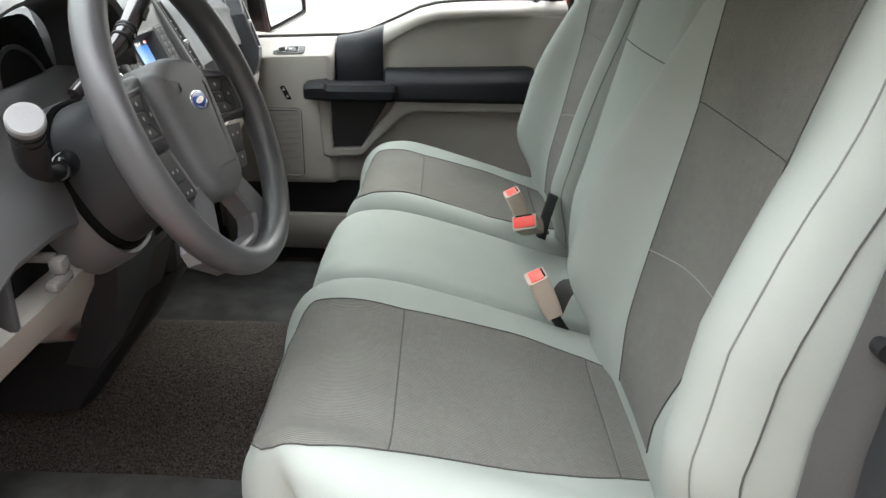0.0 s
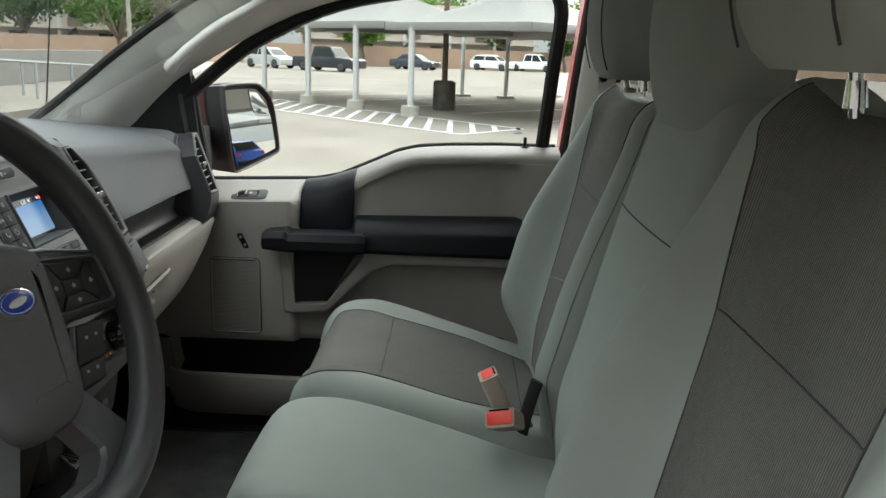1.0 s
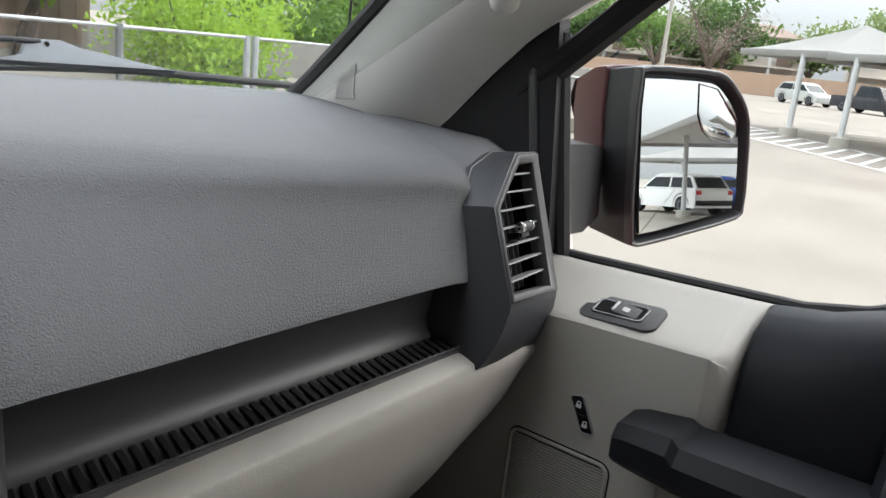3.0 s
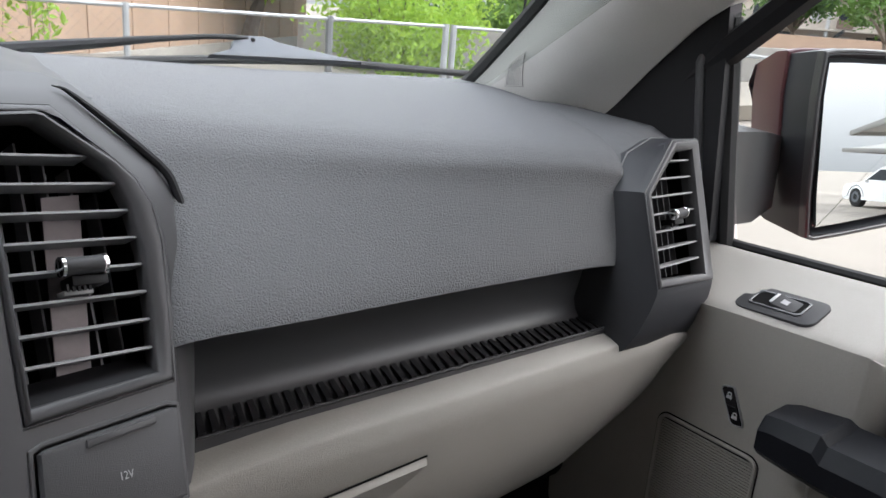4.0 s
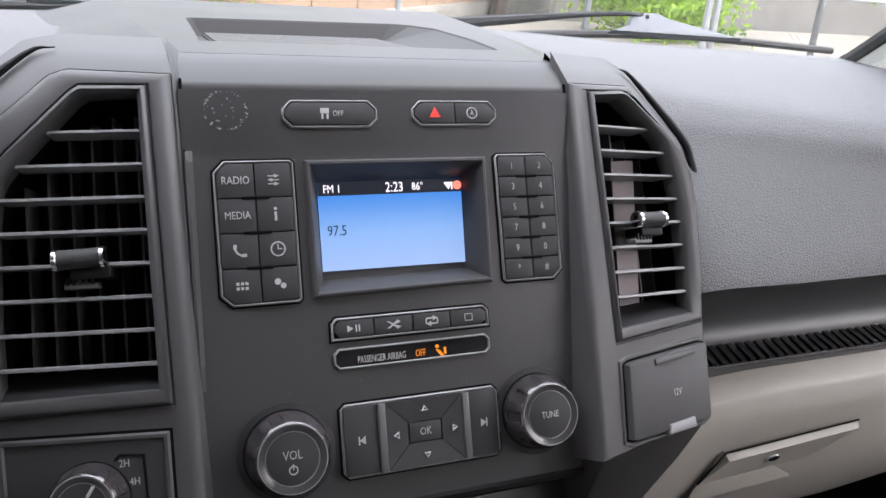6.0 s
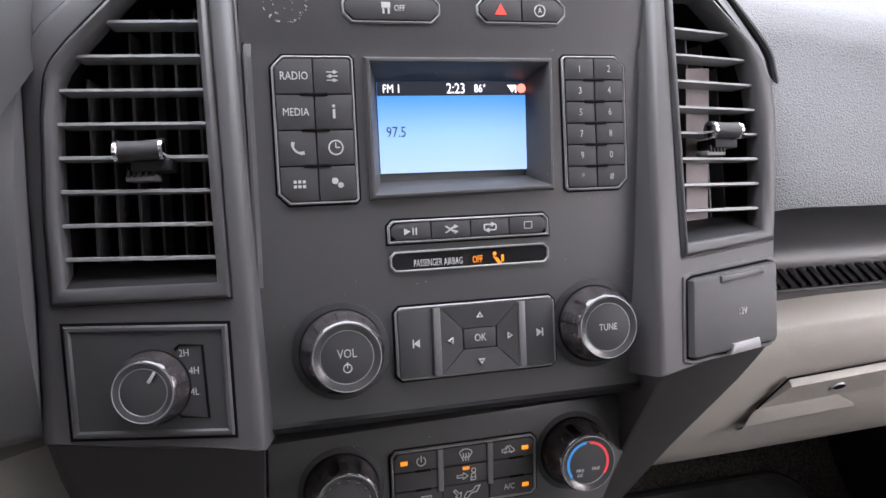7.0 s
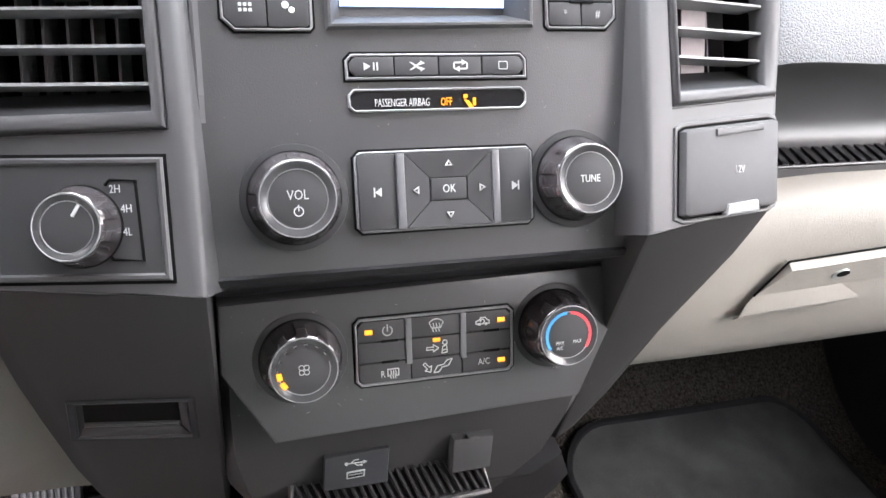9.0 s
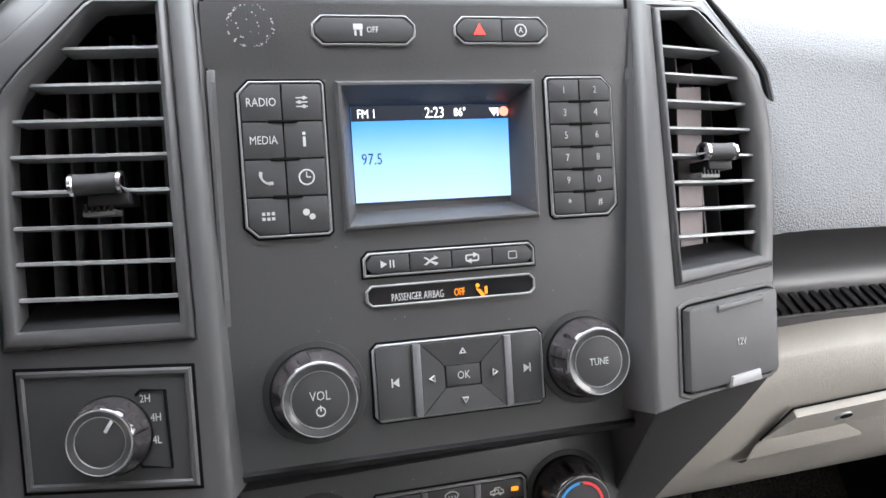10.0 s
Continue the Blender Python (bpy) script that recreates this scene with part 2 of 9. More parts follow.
def screen_mat():
    m = glow("blue_lit_display", (0.3, 0.55, 1), 0.29)
    n, l = m.node_tree.nodes, m.node_tree.links
    co, sp, rp = n.new("ShaderNodeTexCoord"), n.new("ShaderNodeSeparateXYZ"), n.new("ShaderNodeValToRGB")
    mr = n.new("ShaderNodeMapRange")
    mr.inputs["From Min"].default_value, mr.inputs["From Max"].default_value = 1.385, 1.425
    l.new(co.outputs["Object"], sp.inputs[0])
    l.new(sp.outputs["Z"], mr.inputs["Value"])
    l.new(mr.outputs[0], rp.inputs["Fac"])
    e = rp.color_ramp.elements
    e[0].position, e[0].color = 0.0, (0.44, 0.64, 0.98, 1)
    e[1].position, e[1].color = 1.0, (0.07, 0.34, 0.92, 1)
    mid = e.new(0.5)
    mid.color = (0.31, 0.57, 0.98, 1)
    l.new(rp.outputs["Color"], n["Principled BSDF"].inputs["Emission Color"])
    return m


M_SCREEN = screen_mat()


# ---- mesh helpers ----
def thing(name, base, label, category, group="", kind=""):
    e = new(name)
    e.empty_display_size = 0.05
    e.matrix_world = Matrix.Translation(base)
    return tagged(e, label, category, group, kind)


def part(name, bm, material, parent=None, label="", smooth=35):
    """Links bm as one mesh object; under parent, when given. The mesh keeps its world coordinates."""
    me = bpy.data.meshes.new(name)
    bmesh.ops.recalc_face_normals(bm, faces=bm.faces)
    bm.to_mesh(me)
    bm.free()
    me.materials.append(material)
    if smooth:
        me.polygons.foreach_set("use_smooth", [True] * len(me.polygons))
        me.set_sharp_from_angle(angle=radians(smooth))
    ob = new(name, me)
    if parent is not None:
        m = parent.parent.matrix_basis @ parent.matrix_parent_inverse @ parent.matrix_basis if parent.parent else parent.matrix_basis
        ob.parent = parent
        ob.matrix_parent_inverse = m.inverted()
    return tagged(ob, label)


def axes(origin, normal, right=(0, 1, 0)):
    """Frame with z along normal, x nearest to right."""
    z = Vector(normal).normalized()
    x = Vector(right)
    x = (x - z * x.dot(z)).normalized()
    y = z.cross(x)
    m = Matrix((x, y, z)).transposed().to_4x4()
    m.translation = Vector(origin)
    return m


def on(m, y, z):
    """Local u, v of the point of m's plane that has the world's y and z."""
    n, o = m.col[2].to_3d(), m.translation
    x = o.x - (n.y * (y - o.y) + n.z * (z - o.z)) / n.x
    p = m.inverted() @ Vector((x, y, z))
    return p.x, p.y


def inset(pts, d):
    """A polygon moved inwards by d."""
    area = sum(a[0] * b[1] - b[0] * a[1] for a, b in zip(pts, pts[1:] + pts[:1]))
    s = 1 if area > 0 else -1
    out = []
    for i, p in enumerate(pts):
        a, b = Vector(pts[i - 1]), Vector(pts[(i + 1) % len(pts)])
        p = Vector(p)
        e1, e2 = (p - a).normalized(), (b - p).normalized()
        n1, n2 = Vector((-e1.y, e1.x)) * s, Vector((-e2.y, e2.x)) * s
        k = n1 + n2
        k = k / max(0.25, k.dot(n1))
        out.append(tuple(p + k * d))
    return out


def loft(bm, rings, closed=True, caps=(True, True), loop=False):
    vs = [[bm.verts.new(p) for p in r] for r in rings]
    n = len(vs[0])
    pairs = list(zip(vs, vs[1:])) + ([(vs[-1], vs[0])] if loop else [])
    for a, b in pairs:
        for i in range(n if closed else n - 1):
            j = (i + 1) % n
            bm.faces.new((a[i], a[j], b[j], b[i]))
    if closed and not loop:
        if caps[0]:
            bm.faces.new(vs[0][::-1])
        if caps[1]:
            bm.faces.new(vs[-1])
    return bm


def prism(pts, m, w0, w1, bevel=0.0, bm=None):
    """A polygon (u, v) in frame m extruded from w0 to w1, with its front edge bevelled."""
    bm = bm or bmesh.new()
    rings = [[m @ Vector((*p, w0)) for p in pts]]
    if bevel:
        rings.append([m @ Vector((*p, w1 - bevel)) for p in pts])
        rings.append([m @ Vector((*p, w1 - bevel * 0.3)) for p in inset(pts, bevel * 0.3)])
        rings.append([m @ Vector((*p, w1)) for p in inset(pts, bevel)])
    else:
        rings.append([m @ Vector((*p, w1)) for p in pts])
    return loft(bm, rings)


def ring_frame(outer, inner, m, w0, w1, bevel=0.002, inner_w0=None):
    """A flat frame between two polygons of equal count, with bevelled edges and inner walls."""
    bm = bmesh.new()
    iw = w0 if inner_w0 is None else inner_w0
    rings = [(outer, w0), (outer, w1 - bevel), (inset(outer, bevel), w1), (inset(inner, -bevel), w1), (inner, w1 - bevel), (inner, iw)]
    return loft(bm, [[m @ Vector((*p, w)) for p in r] for r, w in rings], caps=(False, False))


def rect(u0, v0, u1, v1, c=0.0, corners=(1, 1, 1, 1)):
    """A rectangle with chamfered corners (bottom left, bottom right, top right, top left)."""
    out = []
    for (x, y), (ax, ay), (bx, by), k in (((u0, v0), (0, 1), (1, 0), corners[0]), ((u1, v0), (-1, 0), (0, 1), corners[1]), ((u1, v1), (0, -1), (-1, 0), corners[2]), ((u0, v1), (1, 0), (0, -1), corners[3])):
        if c and k:
            out += [(x + ax * c * k, y + ay * c * k), (x + bx * c * k, y + by * c * k)]
        else:
            out.append((x, y))
    return out


def rounded(u0, v0, u1, v1, r, n=5):
    out = []
    for cx, cy, a0 in ((u0 + r, v0 + r, 180), (u1 - r, v0 + r, 270), (u1 - r, v1 - r, 0), (u0 + r, v1 - r, 90)):
        for i in range(n + 1):
            a = radians(a0 + 90 * i / n)
            out.append((cx + r * math.cos(a), cy + r * math.sin(a)))
    return out


def disc(cx, cy, r, n=32, ry=None):
    return [(cx + r * math.cos(2 * math.pi * i / n), cy + (ry or r) * math.sin(2 * math.pi * i / n)) for i in range(n)]


def box(c, s, bevel=0.0, m=None, bm=None, seg=2):
    """A box of size s about c, all edges rounded by bevel, placed by m."""
    bm = bm or bmesh.new()
    g = bmesh.ops.create_cube(bm, size=1.0, matrix=Matrix.Translation(c) @ Matrix.Diagonal((*s, 1)))
    vs = g["verts"]
    if bevel:
        es = list({e for v in vs for e in v.link_edges})
        r = bmesh.ops.bevel(bm, geom=es, offset=bevel, segments=seg, affect="EDGES", profile=0.5)
        vs = list({v for f in r["faces"] for v in f.verts} | {v for v in vs if v.is_valid})
    if m is not None:
        bmesh.ops.transform(bm, matrix=m, verts=vs)
    return bm


def tube(pts, r, n=10, loop=False, bm=None, radii=None, squash=1.0):
    bm = bm or bmesh.new()
    pts = [Vector(p) for p in pts]
    rings, up = [], None
    for i, p in enumerate(pts):
        a = pts[i - 1] if (i or loop) else p
        b = pts[(i + 1) % len(pts)] if (i + 1 < len(pts) or loop) else p
        d = (b - a).normalized()
        if up is None:
            up = d.orthogonal().normalized()
        up = (up - d * up.dot(d)).normalized()
        side = d.cross(up)
        k = radii[i] if radii else r
        rings.append([p + (up * math.cos(t) * squash + side * math.sin(t)) * k for t in (2 * math.pi * j / n for j in range(n))])
    return loft(bm, rings, loop=loop)


def curve(keys, n):
    """Catmull-Rom through keys, n steps a span."""
    k = [Vector(p) for p in keys]
    k = [2 * k[0] - k[1]] + k + [2 * k[-1] - k[-2]]
    out = []
    for i in range(1, len(k) - 2):
        a, b, c, d = k[i - 1:i + 3]
        for j in range(n):
            t = j / n
            out.append(0.5 * (2 * b + (c - a) * t + (2 * a - 5 * b + 4 * c - d) * t * t + (3 * b - a - 3 * c + d) * t ** 3))
    out.append(k[-2])
    return out


def text(body, size, m, u, v, material, parent, w=0.0004, name="lettering", align="CENTER", squeeze=0.80):
    """Raised lettering in frame m, centred on u, v."""
    cu = bpy.data.curves.new(name, "FONT")
    cu.body, cu.size, cu.extrude, cu.resolution_u = body, size, 0.00012, 2
    cu.align_x, cu.align_y = align, "CENTER"
    tmp = bpy.data.objects.new(name, cu)
    me = bpy.data.meshes.new_from_object(tmp)
    bpy.data.objects.remove(tmp)
    me.transform(m @ Matrix.Translation((u, v, w)) @ Matrix.Diagonal((squeeze, 1, 1, 1)))
    bm = bmesh.new()
    bm.from_mesh(me)
    bpy.data.meshes.remove(me)
    return part(name, bm, material, parent, smooth=0)


def bars(shapes, m, material, parent, w=0.0004, name="symbol"):
    """A small printed symbol made of flat polygons."""
    bm = bmesh.new()
    for pts in shapes:
        prism(pts, m, w - 0.0003, w, bm=bm)
    return part(name, bm, material, parent, smooth=0)


def strokes(lines, m, material, parent, w=0.0028, width=0.0006, name="symbol"):
    """A symbol drawn with thin raised strokes; lines are lists of (u, v)."""
    bm = bmesh.new()
    for pts in lines:
        for a, b in zip(pts, pts[1:]):
            a, b = Vector(a), Vector(b)
            d = (b - a).normalized() * width * 0.5
            e = Vector((-d.y, d.x))
            prism([tuple(a - d * 0.6 - e), tuple(b + d * 0.6 - e), tuple(b + d * 0.6 + e), tuple(a - d * 0.6 + e)], m, w - 0.0003, w, bm=bm)
    return part(name, bm, material, parent, smooth=0)


def arc(u, v, r, a0, a1, n=12, ry=None):
    return [(u + r * math.cos(radians(a0 + (a1 - a0) * i / n)), v + (ry or r) * math.sin(radians(a0 + (a1 - a0) * i / n))) for i in range(n + 1)]


def smooth01(a, b, x):
    t = min(1, max(0, (x - a) / (b - a)))
    return t * t * (3 - 2 * t)


def lerp_table(table, x):
    """Piecewise linear look-up in rows (x, value...)."""
    if x <= table[0][0]:
        return table[0][1:]
    for a, b in zip(table, table[1:]):
        if x <= b[0]:
            t = (x - a[0]) / (b[0] - a[0])
            return tuple(p + (q - p) * t for p, q in zip(a[1:], b[1:]))
    return table[-1][1:]


def sheet(fn, nu, nv, thick=0.0, bm=None):
    """A surface fn(i, j) for i in 0..nu, j in 0..nv as a solid shell of that thickness (along its normals)."""
    bm = bm or bmesh.new()
    g = [[Vector(fn(i / nu, j / nv)) for j in range(nv + 1)] for i in range(nu + 1)]
    vs = [[bm.verts.new(p) for p in row] for row in g]
    for i in range(nu):
        for j in range(nv):
            bm.faces.new((vs[i][j], vs[i + 1][j], vs[i + 1][j + 1], vs[i][j + 1]))
    if thick:
        bm.normal_update()
        bmesh.ops.solidify(bm, geom=list(bm.faces), thickness=thick)
    return bm


# ================= the truck cab =================
# x points to the truck's rear, y to its passenger side, z up; y = 0 is the cab's middle, z = 0 the car park's ground.
F_UP = axes((-0.4475, 0, 1.323), (1, 0, 0.455))            # radio face
F_HV = axes((-0.4405, 0, 1.2225), (1, 0, 0.36))            # heater face
F_TR = axes((-0.4415, 0.136, 1.341), (1, 0.258, 0.53))     # right vent tower
F_TL = axes((-0.4415, -0.136, 1.341), (1, -0.258, 0.53))   # left vent tower
F_US = axes((-0.447, 0, 1.116), (1, 0, 0.2))               # lower socket face
F_PV = axes((-0.465, 0.667, 1.322), (1, 0.2, 0.35))        # end vent
F_DV = axes((-0.465, -0.667, 1.322), (1, -0.2, 0.35))      # driver's end vent


def pts_on(m, pairs):
    return [on(m, y, z) for y, z in pairs]


# ---- dashboard shell ----
dash = thing("dashboard", (-0.7, 0, 0.75), "dark grained truck dashboard with warm grey lower panels", "dashboard")

# soft pad over the passenger's side: rows of y and the profile's corners (x, z): glass edge, crease, bottom
PAD = [
    (0.205, -1.000, 1.484, -0.580, 1.480, -0.472, 1.361),
    (0.300, -0.990, 1.480, -0.570, 1.470, -0.477, 1.356),
    (0.450, -0.972, 1.474, -0.552, 1.457, -0.487, 1.350),
    (0.600, -0.945, 1.468, -0.538, 1.446, -0.498, 1.342),
    (0.662, -0.930, 1.466, -0.530, 1.440, -0.502, 1.337),
]


def pad_profile(y):
    gx, gz, cx, cz, bx, bz = lerp_table(PAD, y)
    return curve([(gx, 0, gz - 0.03), (gx + 0.004, 0, gz - 0.004), (gx + 0.02, 0, gz), (gx * 0.5 + cx * 0.5, 0, (gz + cz) / 2 + 0.006), (cx - 0.045, 0, cz + 0.003), (cx + 0.002, 0, cz - 0.012), (cx * 0.7 + bx * 0.3, 0, cz * 0.66 + bz * 0.34), (bx + 0.001, 0, bz + 0.008), (bx - 0.006, 0, bz)], 4)


bm = bmesh.new()
rings = []
ys = [0.205 + (0.662 - 0.205) * i / 24 for i in range(25)]
for k, y in enumerate(ys):
    end = min(k, 24 - k)
    pull = 0.006 if end == 0 else 0.0015 if end == 1 else 0
    prof = pad_profile(y)
    f = smooth01(0.45, 0.662, y)
    wide = lambda p: f * lerp_table([(-0.93, 0.168), (-0.88, 0.158), (-0.72, 0.116), (-0.575, 0.055), (-0.535, 0.020), (-0.50, 0.0)], p.x)[0]
    back = [(p.x - pull, y + wide(p), p.z - pull) for p in prof]
    back.append((prof[-1].x - 0.05, y, prof[-1].z))
    back.append((prof[0].x + 0.02, y, 1.36))
    rings.append(back)
loft(bm, rings)
part("glove_box_pad", bm, M_DASH, dash, "grained charcoal soft pad")

# end piece of the dash top between pad and door
bm = bmesh.new()
rings = []
for y, gx, gz, fx, fz in ((0.655, -0.92, 1.450, -0.545, 1.430), (0.70, -0.915, 1.452, -0.545, 1.440), (0.745, -0.905, 1.454, -0.555, 1.446), (0.79, -0.885, 1.453, -0.57, 1.447), (0.84, -0.87, 1.447, -0.60, 1.443)):
    rings.append([(gx - 0.01, y, gz - 0.04), (gx, y, gz), (gx * 0.6 + fx * 0.4, y, (gz + fz) / 2 + 0.008), (fx - 0.03, y, fz + 0.004), (fx, y, fz - 0.008), (fx, y, 1.30), (gx, y, 1.30)])
loft(bm, rings)
part("dash_end_cap", bm, M_DASH, dash)

# recess behind the shelf
bm = bmesh.new()
rings = []
for y, px, pz, lx in ((0.215, -0.481, 1.360, -0.500), (0.45, -0.493, 1.351, -0.500), (0.64, -0.505, 1.341, -0.500), (0.72, -0.512, 1.337, -0.503)):
    rings.append([(px - 0.012, y, pz + 0.004), (px - 0.028, y, pz - 0.012), (lx - 0.036, y, pz - 0.036), (lx - 0.037, y, 1.296), (lx - 0.034, y, 1.286), (lx - 0.027, y, 1.2775), (lx + 0.002, y, 1.2755), (lx + 0.002, y, 1.262), (-0.60, y, 1.262), (-0.60, y, pz + 0.004)])
loft(bm, rings)
recess = part("shelf_recess", bm, M_RECESS, dash, "smooth charcoal recess above the glove box", 60)
for i in range(44):
    y = 0.236 + i * 0.0096
    part("liner_rib", prism([(y, -0.5285), (y + 0.0048, -0.5285), (y - 0.0022, -0.5010), (y - 0.007, -0.5010)], Matrix(((0, 1, 0, 0), (1, 0, 0, 0), (0, 0, 1, 1.2765), (0, 0, 0, 1))), -0.002, 0.0022), M_BLACK, recess)
part("shelf_edge", tube([(-0.4985, 0.232, 1.2770), (-0.4985, 0.45, 1.2775), (-0.4990, 0.645, 1.2770)], 0.0012, 8), M_RING, recess)

# warm grey lower panel with the glove box
LOW = [
    (0.150, -0.497, 1.262, -0.470, 1.215, -0.486, 1.150, -0.520, 1.095),
    (0.300, -0.499, 1.271, -0.472, 1.232, -0.488, 1.160, -0.528, 1.088),
    (0.480, -0.500, 1.272, -0.474, 1.232, -0.490, 1.160, -0.535, 1.085),
    (0.640, -0.500, 1.272, -0.478, 1.235, -0.497, 1.165, -0.545, 1.090),
    (0.740, -0.502, 1.264, -0.486, 1.238, -0.510, 1.180, -0.565, 1.105),
    (0.785, -0.507, 1.252, -0.496, 1.236, -0.530, 1.195, -0.585, 1.125),
    (0.803, -0.520, 1.240, -0.514, 1.228, -0.550, 1.195, -0.600, 1.140),
]


def low_profile(y):
    a = lerp_table(LOW, y)
    k = min(1.0, (a[2] - a[0]) / 0.025)
    return curve([(a[0] - 0.012, 0, a[1] - 0.002), (a[0], 0, a[1]), (a[0] + 0.72 * (a[2] - a[0]), 0, a[1] - 0.006 * k), (a[0] + 0.94 * (a[2] - a[0]), 0, a[1] - 0.013 * k), (a[2], 0, a[3]), (a[4], 0, a[5]), (a[6], 0, a[7]), (a[6] - 0.05, 0, a[7] - 0.012)], 4)


bm = bmesh.new()
rings = []
for i in range(31):
    y = 0.150 + (0.803 - 0.150) * i / 30
    p = low_profile(y)
    rings.append([(q.x, y, q.z) for q in p] + [(p[-1].x, y, 1.20), (p[0].x, y, 1.25)])
loft(bm, rings)
part("lower_panel_passenger", bm, M_BEIGE, dash, "warm grey grained lower dash panel")


def low_at(y, z):
    p = low_profile(y)
    best = min(p, key=lambda q: abs(q.z - z) + (9 if q.z > lerp_table(LOW, y)[1] - 0.006 else 0))
    return best.x


# glove box latch: recess, paddle and lock
F_LT = axes((low_at(0.35, 1.19) + 0.001, 0.35, 1.19), (1, 0.02, -0.22))
on_lt = lambda pairs, w: [F_LT @ Vector((*on(F_LT, y, z), w)) for y, z in pairs]
top_e = [(0.2705, 1.2165), (0.4080, 1.2245)]
brow_e = [(0.2725, 1.2120), (0.4060, 1.2200)]
foot_e = [(0.2562, 1.1844), (0.3720, 1.1895)]
bm = bmesh.new()
loft(bm, [on_lt(top_e, -0.0005), on_lt(brow_e, 0.0052), on_lt([(0.2715, 1.2098), (0.4055, 1.2178)], 0.0046), on_lt(foot_e, 0.0003)], closed=False)
loft(bm, [[p for p in on_lt([top_e[k]], -0.003) + on_lt([brow_e[k]], 0.0052) + on_lt([foot_e[k]], 0.0003)] for k in (0,)] + [[p + Vector((0, -0.0006, 0)) for p in on_lt([top_e[0]], -0.003) + on_lt([brow_e[0]], 0.0052) + on_lt([foot_e[0]], 0.0003)]])
latch = part("glove_box_latch", bm, M_BEIGE, dash, "grey latch recess with key lock", 15)
ledge_u = [(0.2527, 1.1790), (0.2562, 1.1846), (0.3320, 1.1880), (0.3549, 1.1735)]
ledge_l = [(0.2473, 1.1631), (0.2520, 1.1640), (0.3450, 1.1690), (0.3549, 1.1725)]
bm = bmesh.new()
loft(bm, [on_lt(ledge_u, 0.0006), on_lt([(a[0] * 0.25 + b[0] * 0.75, a[1] * 0.25 + b[1] * 0.75) for a, b in zip(ledge_u, ledge_l)], 0.0036), on_lt(ledge_l, 0.0026), on_lt([(y, z - 0.004) for y, z in ledge_l], -0.002)], closed=False)
part("latch_ledge", bm, M_BEIGE, latch, "rounded finger ledge", 50)
# dark line that paints the shade along the recess's top and left edge
part("latch_shade_line", tube(on_lt([(0.4080, 1.2250), (0.2698, 1.2170), (0.2548, 1.1850)], 0.0006), 0.0009, 6), M_SHADOW, latch)
u, v = on(F_LT, 0.3220, 1.2010)
F_KY = F_LT @ Matrix.Translation((u, v, 0.0028)) @ Matrix.Rotation(radians(10), 4, "X")
part("lock_barrel", prism(disc(0, 0, 0.0072, 24, 0.0058), F_KY, -0.002, 0.0008, 0.0004), M_STEEL, latch)
part("key_slot", prism(disc(0.0012, 0.0012, 0.0056, 20, 0.0036), F_KY, 0.0, 0.0012), M_SHADOW, latch)

# dash core and firewall behind all; the core is a filler in the near-black shade colour
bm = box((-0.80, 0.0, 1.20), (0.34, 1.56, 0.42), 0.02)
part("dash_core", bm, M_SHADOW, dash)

# ---- centre stack ----
stack = thing("centre_stack", (-0.5, 0, 0.95), "charcoal centre stack with radio, heater controls and air vents", "control panel")


def strip_box(name, pairs, m, w0, w1, bevel, material, parent=None, label=""):
    return part(name, prism(pts_on(m, pairs), m, w0, w1, bevel), material, parent or stack, label)


# radio face, brow and edge strips
bez_o = pts_on(F_UP, [(-0.0562, 1.3795), (0.0522, 1.3810), (0.0535, 1.4490), (-0.0562, 1.4490)])
# the face is split round the display's opening; below the knee it leans back a little, above the crease it stands proud
def face_row(z, w):
    return [F_UP @ Vector((*on(F_UP, y, z), w)) for y in (-0.1225, -0.0562, 0.0535, 0.1225)]


bm = bmesh.new()
rows = [face_row(1.268, -0.0030), face_row(1.300, -0.0014), face_row(1.330, -0.0003), face_row(1.338, 0.0), face_row(1.380, 0.0), face_row(1.449, 0.0), face_row(1.4560, 0.0), face_row(1.4575, 0.0004), face_row(1.4865, 0.0015)]
for k, (a, b) in enumerate(zip(rows, rows[1:])):
    for i in range(3):
        if k == 4 and i == 1:
            continue
        loft(bm, [[a[i], a[i + 1]], [b[i], b[i + 1]]], closed=False)
bmesh.ops.remove_doubles(bm, verts=bm.verts, dist=0.00005)
bmesh.ops.recalc_face_normals(bm, faces=bm.faces)
bmesh.ops.solidify(bm, geom=list(bm.faces), thickness=0.004)
part("radio_face", bm, M_DASH_FINE, stack, "fine grained charcoal radio fascia", 28)

# brow above the face and the open bin on top
bm = bmesh.new()
rings = []
for y in [-0.122 + 0.244 * i / 12 for i in range(13)]:
    s = 1 - (y / 0.122) ** 2
    rings.append([(-0.5225, y, 1.4865), (-0.5236, y, 1.4890), (-0.5255, y, 1.4905), (-0.5390, y, 1.4975 + 0.0008 * s), (-0.5525, y, 1.5018), (-0.5535, y, 1.5018), (-0.5540, y, 1.4990), (-0.56, y, 1.470), (-0.53, y, 1.470)])
loft(bm, rings)
part("brow", bm, M_BROW, stack, "smooth charcoal brow")
# open bin: a shallow well whose floor falls away to the rear wall, with a broad cheek on one side
outer = [(-0.5548, -0.1195), (-0.5548, 0.1195), (-0.64, 0.140), (-0.75, 0.160), (-0.93, 0.175), (-0.93, -0.165), (-0.75, -0.150), (-0.64, -0.132)]
inner = [(-0.600, -0.105), (-0.600, 0.101), (-0.612, 0.104), (-0.666, 0.107), (-0.735, 0.102), (-0.757, 0.085), (-0.762, 0.070), (-0.745, -0.100), (-0.737, -0.105)]
